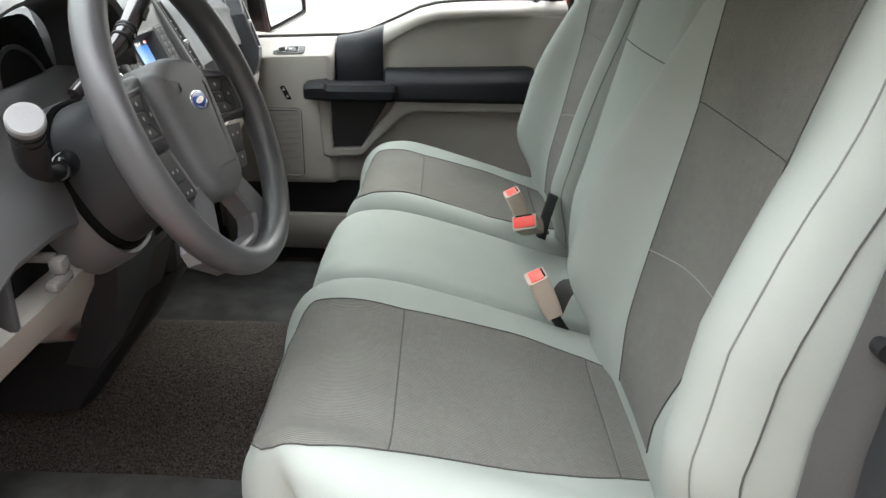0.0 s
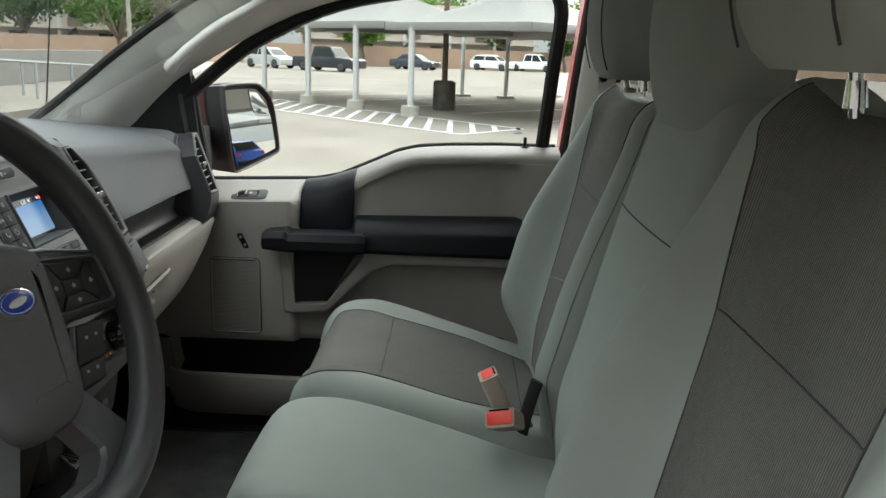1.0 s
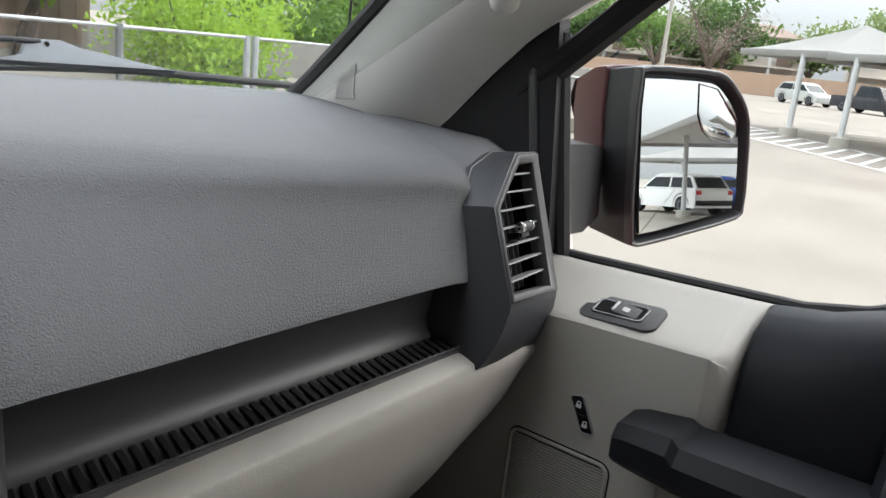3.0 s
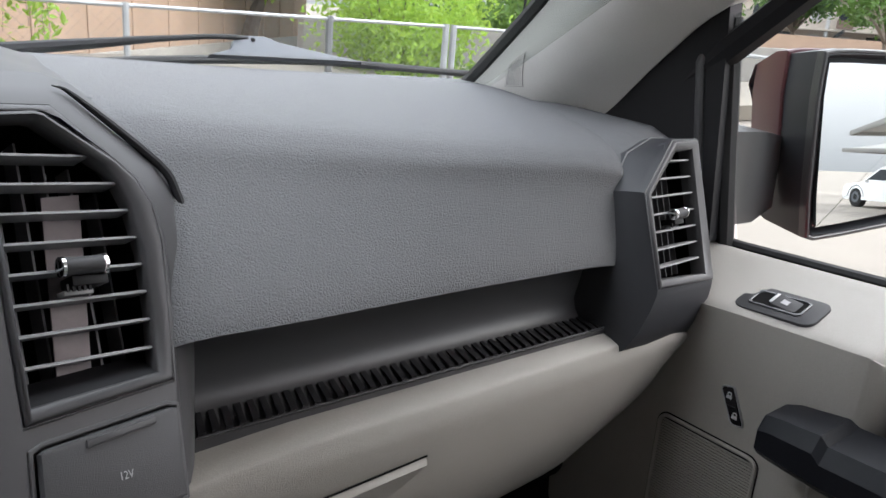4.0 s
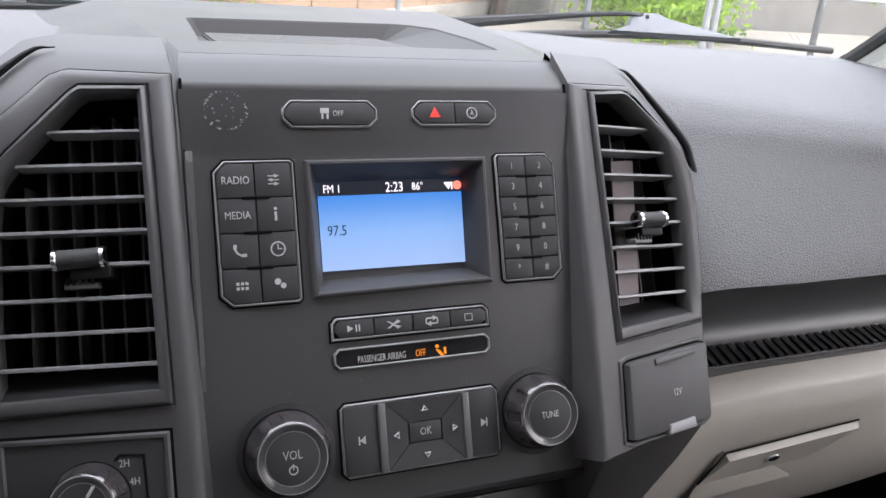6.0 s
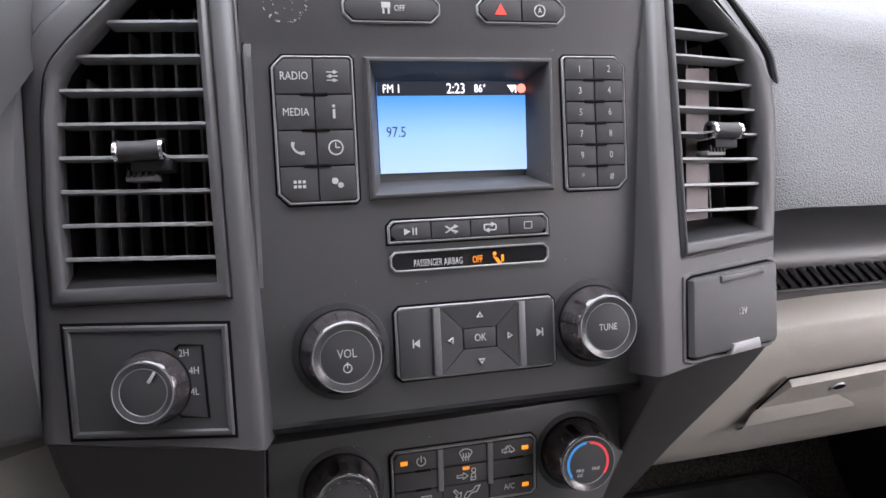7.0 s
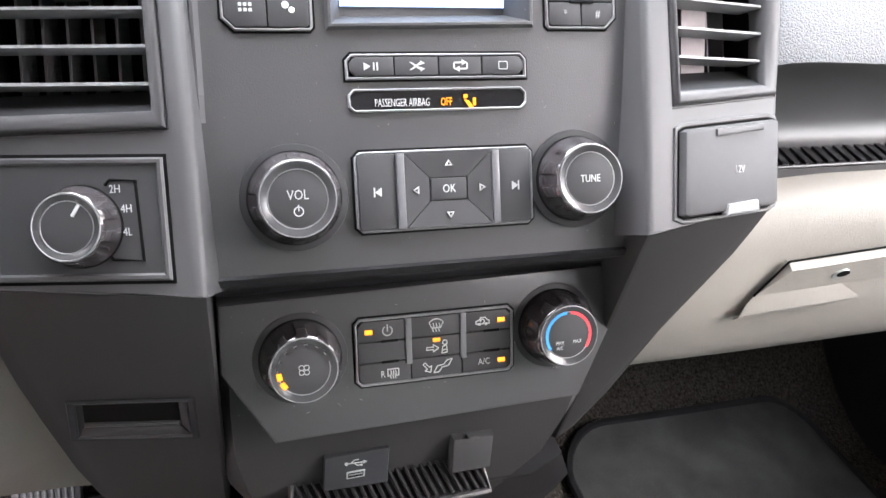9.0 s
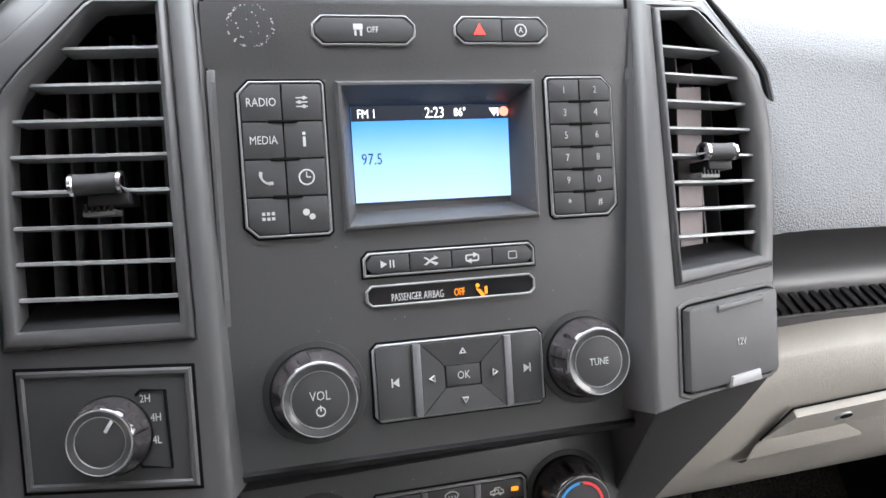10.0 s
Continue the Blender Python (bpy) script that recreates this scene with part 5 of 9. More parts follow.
strokes([arc(u + 0.002, v, 0.0028, 125, 415, 16), [(u + 0.002, v - 0.0002), (u + 0.002, v + 0.0036)]], F_HV, M_WHITE, g, 0.0028, 0.0007)
u, v = c[1]
strokes([[(u - 0.0042, v + 0.0020), (u - 0.0026, v - 0.0012), (u + 0.0026, v - 0.0012), (u + 0.0042, v + 0.0020)], arc(u, v - 0.0006, 0.0050, 147, 33, 10, 0.0048)] + [[(u + k * 0.0018, v + 0.0014), (u + k * 0.0018 + 0.0004, v), (u + k * 0.0018 - 0.0004, v - 0.0016), (u + k * 0.0018, v - 0.0034)] for k in (-1, 0, 1)], F_HV, M_WHITE, g, 0.0028, 0.0006)
u, v = c[2]
strokes([[(u - 0.0066, v - 0.0016), (u - 0.0066, v + 0.0002), (u - 0.0046, v + 0.0006), (u - 0.0036, v + 0.0022), (u - 0.0008, v + 0.0022), (u + 0.0004, v + 0.0006), (u + 0.0016, v + 0.0002), (u + 0.0016, v - 0.0016), (u - 0.0066, v - 0.0016)], arc(u - 0.0026, v, 0.0012, -60, 200, 10)], F_HV, M_WHITE, g, 0.0028, 0.0006)
bars([disc(u - 0.0046, v - 0.0018, 0.0009, 10), disc(u - 0.0004, v - 0.0018, 0.0009, 10)], F_HV, M_WHITE, g, 0.0028)
u, v = c[4]
strokes([[(u - 0.006, v - 0.0018), (u - 0.002, v - 0.0018), (u - 0.002, v - 0.0032), (u + 0.0012, v - 0.001), (u - 0.002, v + 0.0012), (u - 0.002, v - 0.0002), (u - 0.006, v - 0.0002), (u - 0.006, v - 0.0018)], arc(u + 0.0050, v + 0.0020, 0.0014, 0, 360, 12), [(u + 0.0030, v - 0.0044), (u + 0.0036, v - 0.0004), (u + 0.0060, v + 0.0002), (u + 0.0064, v - 0.0040), (u + 0.0030, v - 0.0044)], [(u + 0.0036, v - 0.0026), (u + 0.0062, v - 0.0022)]], F_HV, M_WHITE, g, 0.0028, 0.0006)
u, v = c[6]
text("R", 0.0056, F_HV, u - 0.0015, v - 0.001, M_WHITE, g, 0.0028)
strokes([[(u + 0.0014, v - 0.0022), (u + 0.0014, v + 0.0018), (u + 0.0078, v + 0.0018), (u + 0.0078, v - 0.0022), (u + 0.0064, v - 0.0022)], [(u + 0.0014, v - 0.0022), (u + 0.0026, v - 0.0022)]] + [[(u + x, v + 0.0008), (u + x + 0.0003, v - 0.0008), (u + x - 0.0003, v - 0.0024), (u + x, v - 0.0038)] for x in (0.0032, 0.0046, 0.0060)], F_HV, M_WHITE, g, 0.0028, 0.0006)
u, v = c[7]
strokes([[(u - 0.0086, v + 0.0022), (u - 0.0072, v + 0.0030), (u - 0.0048, v + 0.0002), (u - 0.0034, v + 0.0010), (u - 0.0040, v - 0.0030), (u - 0.0074, v - 0.0018), (u - 0.0060, v - 0.0008), (u - 0.0086, v + 0.0022)], [(u - 0.0020, v - 0.0034), (u + 0.0002, v + 0.0006), (u + 0.0040, v + 0.0010), (u + 0.0062, v + 0.0036), (u + 0.0092, v + 0.0040), (u + 0.0070, v + 0.0002), (u + 0.0030, v - 0.0006), (u + 0.0010, v - 0.0032), (u - 0.0020, v - 0.0034)]], F_HV, M_WHITE, g, 0.0028, 0.0006)
u, v = c[8]
text("A/C", 0.0056, F_HV, u - 0.002, v, M_WHITE, g, 0.0028)

# ---- end vent housings on the dash ----
PO = [(0.666, 1.3228), (0.7850, 1.3088), (0.7866, 1.3800), (0.7878, 1.4484), (0.7337, 1.4505), (0.7000, 1.4305), (0.6640, 1.4090), (0.6650, 1.3650)]
PI = [(0.6735, 1.3300), (0.7690, 1.3180), (0.7712, 1.3800), (0.7730, 1.4395), (0.7370, 1.4405), (0.7060, 1.4240), (0.6745, 1.4060), (0.6740, 1.3680)]
PH = [(0.6480, 1.2700), (0.7860, 1.2500), (0.7960, 1.3800), (0.8000, 1.4540), (0.7560, 1.4580), (0.7020, 1.4480), (0.6600, 1.4160), (0.6490, 1.3500)]
for s, m in ((1, F_PV), (-1, F_DV)):
    flip = (lambda q: q) if s == 1 else mirrored
    h = pts_on(m, flip(PH))
    po, pi_ = pts_on(m, flip(PO)), pts_on(m, flip(PI))
    e = thing("end_vent", (-0.5, s * 0.73, 1.26), "black hexagonal air vent at the dash end", "air vent", "end vents")
    bm = bmesh.new()
    mix = lambda f: [tuple(Vector(a).lerp(Vector(b), f)) for a, b in zip(h, po)]
    body = [[m @ Vector((*p, w)) for p in r] for r, w in ((h, -0.14), (h, -0.042), (mix(0.05), -0.034), (mix(0.30), -0.020), (mix(0.62), -0.008), (mix(0.88), -0.001), (inset(po, -0.0015), 0.0004), (po, 0.001), (po, -0.014))]
    loft(bm, body, caps=(True, False))
    part("housing", bm, M_HOUSING, e, "", 32)
    rings = [(po, -0.004), (po, 0.0010), (inset(po, 0.0012), 0.0032), (inset(po, 0.0030), 0.0036), (inset(pi_, -0.0010), 0.0016), (pi_, -0.001), (pi_, -0.014)]
    part("bezel", loft(bmesh.new(), [[m @ Vector((*p, w)) for p in r] for r, w in rings], caps=(False, False)), M_FRAME, e, smooth=50)
    vent(m, flip(PI), 7, e, s * 0.7245, 1.3830)
    # fine seam round the housing's nose
    part("housing_seam", tube([m @ Vector((*p, -0.0335)) for p in mix(0.04)[3:8]], 0.0008, 6), M_RIM, e)


# ---- driver's side of the dash ----
bm = bmesh.new()
rings = []
for y, gx, gz, fx, fz in ((-0.126, -0.99, 1.484, -0.580, 1.492), (-0.22, -0.98, 1.482, -0.575, 1.480), (-0.45, -0.96, 1.476, -0.56, 1.49), (-0.64, -0.92, 1.468, -0.56, 1.47), (-0.80, -0.86, 1.455, -0.60, 1.45)):
    rings.append([(gx - 0.01, y, gz - 0.04), (gx, y, gz), (gx * 0.5 + fx * 0.5, y, (gz + fz) / 2 + 0.006), (fx - 0.03, y, fz + 0.002), (fx, y, fz - 0.012), (fx + 0.015, y, 1.42), (fx + 0.03, y, 1.33), (fx - 0.06, y, 1.30), (gx, y, 1.30)])
loft(bm, rings)
part("dash_top_driver", bm, M_DASH, dash, "grained charcoal dash top")

# instrument hood: an arched visor round a dark cluster
cluster = thing("instrument_cluster", (-0.52, -0.43, 1.33), "black instrument cluster under an arched charcoal hood", "instrument cluster")
hood_o = [(-0.43 + 0.205 * math.copysign(abs(math.cos(a)) ** 0.6, math.cos(a)), 1.44 + 0.118 * abs(math.sin(a)) ** 0.75) for a in (math.pi * i / 20 for i in range(21))]
bm = bmesh.new()
rings = []
for k in range(21):
    y, z = hood_o[k]
    cy, cz = -0.43, 1.44
    dy, dz = (y - cy), (z - cz)
    rings.append([(-0.435, y, z), (-0.427, cy + dy * 0.97, cz + dz * 0.95), (-0.432, cy + dy * 0.93, cz + dz * 0.90), (-0.53, cy + dy * 0.86, cz + dz * 0.80), (-0.56, cy + dy, cz + dz * 1.0)])
loft(bm, rings)
part("hood", bm, M_DASH_FINE, cluster)
F_CL = axes((-0.525, -0.43, 1.40), (1, 0, 0.25))
part("lens", prism(rounded(-0.175, -0.07, 0.175, 0.115, 0.03), F_CL, -0.02, 0.0), M_GLOSS, cluster)
for u in (-0.09, 0.09):
    gz = part("gauge", ring_frame(disc(u, 0.02, 0.062, 36), disc(u, 0.02, 0.056, 36), F_CL, 0.0, 0.003, 0.001), M_PEWTER, cluster)
    part("dial", prism(disc(u, 0.02, 0.055, 36), F_CL, 0, 0.001), M_BLACK, gz)
# fascia beside and below the cluster
bm = bmesh.new()
rings = []
for y, x0, zb in ((-0.232, -0.500, 1.262), (-0.30, -0.485, 1.262), (-0.42, -0.475, 1.264), (-0.47, -0.475, 1.280), (-0.52, -0.473, 1.300), (-0.58, -0.470, 1.308), (-0.65, -0.472, 1.306), (-0.69, -0.478, 1.285), (-0.715, -0.482, 1.255), (-0.79, -0.51, 1.245)):
    rings.append([(x0 - 0.03, y, 1.440), (x0 + 0.01, y, 1.425), (x0 + 0.045, y, 1.38), (x0 + 0.06, y, 1.34), (x0 + 0.065, y, zb + 0.013), (x0 + 0.060, y, zb + 0.004), (x0 + 0.050, y, zb), (x0 - 0.04, y, zb - 0.004), (x0 - 0.06, y, 1.255), (x0 - 0.08, y, 1.43)])
loft(bm, rings)
part("driver_fascia", bm, M_FASCIA, dash, "charcoal fascia below the cluster")
# warm grey knee panel
bm = bmesh.new()
rings = []
for y, dz, q, up in ((-0.19, 0.0, -0.075, 0.0), (-0.235, 0.004, -0.055, 0.0), (-0.30, 0.004, -0.03, 0.0), (-0.40, 0.0, -0.02, 0.05), (-0.46, 0.002, -0.015, 0.085), (-0.55, 0.006, -0.01, 0.095), (-0.70, 0.008, -0.01, 0.095), (-0.80, -0.01, -0.02, 0.095)):
    rings.append([(-0.47 + q, y, 1.247 + dz), (-0.425 + q, y, 1.245 + dz), (-0.412 + q, y, 1.236 + dz), (-0.425 + q, y, 1.155 + dz + up * 0.52), (-0.470 + q + up * 0.2, y, 1.072 + dz + up), (-0.535, y, 1.028 + dz + up * 1.2), (-0.60, y, 1.025 + up * 1.2), (-0.60, y, 1.235)])
loft(bm, rings)
part("knee_panel", bm, M_BEIGE, dash, "warm grey knee panel")
# pocket with the parking brake release and connector under the fascia; a near-black block paints its shade
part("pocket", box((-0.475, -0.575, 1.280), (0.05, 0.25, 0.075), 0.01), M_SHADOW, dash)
bm = box((-0.400, -0.588, 1.290), (0.016, 0.020, 0.018), 0.004)
box((-0.398, -0.597, 1.276), (0.014, 0.040, 0.010), 0.003, bm=bm)
box((-0.430, -0.583, 1.296), (0.05, 0.012, 0.010), 0.003, bm=bm)
part("brake_release", bm, M_CLEAR, dash, "worn pale brake release lever")
part("brake_bracket", box((-0.428, -0.652, 1.275), (0.02, 0.010, 0.06), 0.003), M_BUTTON, dash)
bm = bmesh.new()
loft(bm, [[(x, y0, z), (x, y1, z), (x - 0.05, y1 - 0.01, z), (x - 0.05, y0 + 0.01, z)] for x, y0, y1, z in ((-0.405, -0.445, -0.30, 1.262), (-0.408, -0.443, -0.30, 1.20), (-0.430, -0.425, -0.31, 1.12), (-0.47, -0.41, -0.32, 1.05))])
part("column_cover", bm, M_BLACK, dash, "black cover under the steering column")

# ---- steering column and wheel ----
TILT_W = 0.392
W_N = Vector((math.cos(TILT_W), -0.03, math.sin(TILT_W))).normalized()
F_W = axes((-0.285, -0.432, 1.420), W_N)
column = thing("steering_column", (-0.42, -0.43, 1.30), "black steering column shroud with stalks", "steering column")


def shroud_ring(ru, vt, vb, w, n=40, e=0.86):
    return [F_W @ Vector((ru * math.copysign(abs(math.cos(a)) ** e, math.cos(a)), (vt if math.sin(a) > 0 else vb) * math.copysign(abs(math.sin(a)) ** e, math.sin(a)), w)) for a in (2 * math.pi * i / n for i in range(n))]


bm = bmesh.new()
loft(bm, [shroud_ring(*k) for k in ((0.080, 0.064, 0.118, -0.23), (0.079, 0.063, 0.116, -0.14), (0.074, 0.059, 0.106, -0.10), (0.066, 0.052, 0.088, -0.070), (0.055, 0.045, 0.070, -0.058))])
shroud = part("shroud", bm, M_HOUSING, column, "black column shroud", 60)
bm = bmesh.new()
loft(bm, [shroud_ring(*k) for k in ((0.0835, 0.0665, 0.121, -0.175), (0.0835, 0.0665, 0.121, -0.146), (0.0815, 0.0650, 0.119, -0.142))])
part("shroud_gap", bm, M_SHADOW, column)
bm = bmesh.new()
loft(bm, [shroud_ring(*k) for k in ((0.095, 0.072, 0.140, -0.200), (0.092, 0.070, 0.134, -0.158), (0.089, 0.069, 0.129, -0.148), (0.086, 0.067, 0.124, -0.150), (0.084, 0.066, 0.121, -0.17))], caps=(False, False))
part("shroud_collar", bm, M_FASCIA, column, "charcoal collar of the column")
part("fixing_hole", prism(disc(-0.03, 0.0, 0.0022, 12), axes(F_W @ Vector((-0.0705, 0, -0.09)), F_W.to_3x3() @ Vector((-1, 0, 0.1))), 0.0, 0.0006), M_SHADOW, shroud)
# turn signal stalk
st = [Vector((-0.412, -0.500, 1.378)), Vector((-0.409, -0.545, 1.377)), Vector((-0.402, -0.585, 1.394)), Vector((-0.390, -0.618, 1.424)), Vector((-0.369, -0.655, 1.462))]
stalk = part("signal_stalk", tube(curve(st, 4), 0.012, 18, radii=[0.0085 + 0.0070 * smooth01(6, 11, i) for i in range(17)]), M_BLACK, column, "black turn signal stalk with a grey end")
d = (st[4] - st[3]).normalized()
for k in (0.55, 0.75):
    q = st[3].lerp(st[4], k)
    part("stalk_ring", tube([q - d * 0.0012, q + d * 0.0012], 0.0161, 20), M_GLOSS, stalk)
part("stalk_collar", tube([Vector((-0.414, -0.505, 1.378)), Vector((-0.411, -0.530, 1.377)), Vector((-0.410, -0.534, 1.377))], 0.013, 20, radii=[0.0150, 0.0145, 0.0115]), M_GLOSS, stalk)
part("stalk_end", tube([st[4] - d * 0.004, st[4] + d * 0.004, st[4] + d * 0.006], 0.0165, 24, radii=[0.0172, 0.0172, 0.0155]), M_STALKEND, stalk, "pale grey stalk end")
# gear lever
gl = [Vector((-0.400, -0.490, 1.450)), Vector((-0.386, -0.440, 1.476)), Vector((-0.376, -0.392, 1.5015)), Vector((-0.375, -0.350, 1.5235)), Vector((-0.375, -0.309, 1.5440))]
lever = part("gear_lever", tube(curve(gl, 4), 0.012, 18, radii=[0.0082 + 0.0040 * smooth01(4, 8, i) for i in range(17)]), M_BARREL, column, "black column gear lever")
dl = (gl[3] - gl[2]).normalized()
for k in (-0.010, 0.004, 0.010):
    part("lever_ring", tube([gl[2] + dl * (k - 0.0022), gl[2] + dl * (k - 0.0014), gl[2] + dl * (k + 0.0014), gl[2] + dl * (k + 0.0022)], 0.013, 20, radii=[0.0122, 0.0133, 0.0133, 0.0122]), M_BLACK, lever)
part("lever_tip", tube([gl[4] - dl * 0.001, gl[4] + dl * 0.003, gl[4] + dl * 0.0055], 0.0128, 20, radii=[0.0126, 0.0126, 0.0105]), M_GLOSS, lever)
F_GB = axes(gl[3] + Vector((0.011, 0.003, -0.002)), (1, 0.0, 0.1), (0, 0.88, 0.47))
part("lever_button", prism(rect(-0.012, -0.004, 0.014, 0.004, 0.002), F_GB, -0.004, 0.0022, 0.0008), M_BUTTON, lever)
F_GR = axes(gl[2] + Vector((0.0118, 0, -0.001)), (1, 0.0, 0.1), (0, 0.88, 0.47))
bars([rect(-0.0032, -0.0008, 0.0032, 0.0008), rect(-0.0008, -0.0032, 0.0008, 0.0032)], F_GR, M_WHITE, lever, 0.0018)

wheel = thing("steering_wheel", (-0.285, -0.432, 1.420), "dark grey steering wheel with a blue oval badge", "steering wheel")
RW, rw = 0.186, 0.0165
bm = bmesh.new()
rings = []
for i in range(72):
    a = 2 * math.pi * i / 72
    grip = 1.0 + 0.10 * max(0, math.cos(2 * (a - radians(20)))) * (1 if math.sin(a) > -0.3 else 0.3)
    ring = []
    for j in range(14):
        b = 2 * math.pi * j / 14
        r = RW + rw * grip * math.cos(b)
        ring.append(F_W @ Vector((r * math.cos(a), r * math.sin(a), rw * 1.12 * grip * math.sin(b))))
    rings.append(ring)
loft(bm, rings, loop=True)
part("rim", bm, M_WHEEL, wheel, "dark grey moulded rim")
# hub pad, turned a few degrees with the wheel
F_H = F_W @ Matrix.Rotation(radians(-7), 4, "Z")
hub = [(-0.066, 0.052), (-0.035, 0.066), (0.0, 0.070), (0.035, 0.066), (0.066, 0.052), (0.0700, 0.020), (0.066, -0.025), (0.058, -0.072), (0.046, -0.094), (0.022, -0.105), (-0.022, -0.105), (-0.046, -0.094), (-0.058, -0.072), (-0.066, -0.025), (-0.0700, 0.020)]
hub = [(p.x, p.y) for p in curve([(*p, 0) for p in hub + hub[:1]], 4)][:-1]
bm = bmesh.new()
loft(bm, [[F_H @ Vector((*p, w)) for p in inset(hub, k)] for k, w in ((0, -0.050), (0, -0.012), (0.002, -0.005), (0.006, 0.000), (0.012, 0.0035), (0.024, 0.0065), (0.036, 0.0080))])
hubp = part("airbag_cover", bm, M_HUB, wheel, "dark grey grained airbag cover", 55)
F_B = F_H @ Matrix.Translation((0.0, 0.012, 0.0072))
part("badge_recess", ring_frame(disc(0.0, 0.0, 0.0290, 44, 0.0160), disc(0.0, 0.0, 0.0250, 44, 0.0126), F_B, -0.004, 0.0010, 0.0006), M_HUB, hubp)
bd = part("badge", prism(disc(0.0, 0.0, 0.0245, 44, 0.0122), F_B, -0.006, 0.0012, 0.0006), M_CHROME, hubp, "blue oval badge with a bright rim")
part("badge_enamel", prism(disc(0, 0.0, 0.0232, 44, 0.0111), F_B, -0.002, 0.0016, 0.0003), M_BLUE, bd)
part("badge_oval", ring_frame(disc(0, 0.0, 0.0212, 44, 0.0096), disc(0, 0.0, 0.0205, 44, 0.0090), F_B, 0.0, 0.0018, 0.0001), M_CHROME, bd)
part("badge_swirl", prism(disc(0.0, 0.0, 0.013, 28, 0.0036), F_B @ Matrix.Rotation(radians(8), 4, "Z"), 0.0, 0.0018), M_CHROME, bd)
for wd, vv, uu in ((0.019, -0.040, 0.030), (0.009, -0.055, 0.032)):
    bars([rect(uu - wd / 2, vv - 0.0018, uu + wd / 2, vv + 0.0018)], F_H, M_PEWTER, hubp, 0.0075, "moulded_mark")
bm = bmesh.new()
loft(bm, [[F_W @ Vector((0.062 * math.cos(a), 0.062 * math.sin(a), w)) for a in (2 * math.pi * i / 24 for i in range(24))] for w in (-0.09, -0.03)])
part("hub_boss", bm, M_BLACK, wheel)
for s in (-1, 1):
    # the switch pods slope in from the rim towards the hub
    F_S = F_H @ Matrix.Translation((s * 0.168, 0, 0.004)) @ Matrix.Rotation(radians(-6 * s), 4, "Y") @ Matrix.Translation((-s * 0.168, 0, 0))
    side = lambda pts: [(s * u, v) for u, v in pts][::s]
    sp = side([(0.055, 0.060), (0.100, 0.056), (0.150, 0.046), (0.176, 0.040), (0.178, -0.026), (0.165, -0.024), (0.100, -0.022), (0.055, -0.030)])
    bm = bmesh.new()
    loft(bm, [[F_S @ Vector((*p, w)) for p in inset(sp, k)] for k, w in ((0, -0.026), (0, -0.019), (0.003, -0.014), (0.007, -0.012))])
    spoke = part("side_spoke", bm, M_WHEEL, wheel)
    pod = side([(0.074, 0.040), (0.080, 0.045), (0.158, 0.037), (0.165, 0.030), (0.168, -0.012), (0.163, -0.017), (0.078, -0.013), (0.074, -0.009)])
    part("switch_bezel", ring_frame(pod, inset(pod, 0.0035), F_S, -0.02, -0.0085, 0.0015), M_PEWTER, spoke, "pewter switch surround")
    part("switch_plate", prism(inset(pod, 0.003), F_S, -0.03, -0.0122), M_BLACK, spoke)
    cx, cy = 0.110, 0.012
    for pts in ([(0.079, 0.036), (0.086, 0.038), (0.097, 0.020), (0.097, 0.004), (0.084, -0.009), (0.079, -0.008)],
                [(0.088, 0.038), (0.139, 0.033), (0.124, 0.019), (0.099, 0.020)],
                [(0.141, 0.032), (0.147, 0.030), (0.150, -0.007), (0.142, -0.010), (0.126, 0.004), (0.126, 0.018)],
                [(0.086, -0.010), (0.140, -0.0115), (0.124, 0.003), (0.099, 0.003)],
                [(0.099, 0.0045), (0.1245, 0.0045), (0.1245, 0.0175), (0.099, 0.0185)]):
        pts = side(pts)
        part("switch_key", prism(pts, F_S, -0.02, -0.0085, 0.0012), M_BUTTON, spoke)
        u, v = sum(p[0] for p in pts) / len(pts), sum(p[1] for p in pts) / len(pts)
        bars([rect(u - 0.0028, v - 0.0012, u + 0.0028, v + 0.0012), rect(u - 0.001, v - 0.0026, u + 0.001, v + 0.0026)], F_S, M_WHITE, spoke, -0.0081)
    low = side([(0.086, -0.026), (0.136, -0.030), (0.106, -0.083), (0.100, -0.086), (0.057, -0.089), (0.055, -0.085)])
    pad = part("lower_switch", prism(low, F_S, -0.04, -0.0095, 0.002), M_BLACK, wheel, "black lower switch pod")
    for a, b in ((0.02, 0.60), (0.63, 0.97)):
        pts = []
        for f, g in ((0.10, a), (0.93, a), (0.93, b), (0.10, b)):
            u0, u1 = 0.086 - 0.030 * g, 0.136 - 0.031 * g
            pts.append((u0 + (u1 - u0) * f, -0.028 - 0.058 * g))
        pts = side(pts)
        part("switch_key", prism(pts, F_S, -0.02, -0.0070, 0.0012), M_BUTTON, pad)
        for f in (0.32, 0.68):
            p = Vector(pts[0]).lerp(Vector(pts[1]), f).lerp(Vector(pts[3]).lerp(Vector(pts[2]), f), 0.35)
            bars([rect(p.x - 0.002, p.y - 0.0015, p.x + 0.002, p.y + 0.0015)], F_S, M_WHITE, pad, -0.0066)
    edge = side([(0.0855, -0.027), (0.0885, -0.027), (0.0585, -0.0865), (0.0555, -0.0865)])
    part("pod_edge", prism(edge, F_S, -0.03, -0.0065, 0.0008), M_RIM, pad, "pale edge of the switch pod")
# lower spokes: one U-shaped bracket round an opening
o_ = [(-0.062, -0.074), (-0.116, -0.136), (-0.112, -0.152), (-0.058, -0.182), (0.058, -0.182), (0.112, -0.152), (0.116, -0.136), (0.062, -0.074)]
i_ = [(-0.030, -0.094), (-0.060, -0.142), (-0.057, -0.150), (-0.040, -0.163), (0.040, -0.163), (0.057, -0.150), (0.060, -0.142), (0.030, -0.094)]
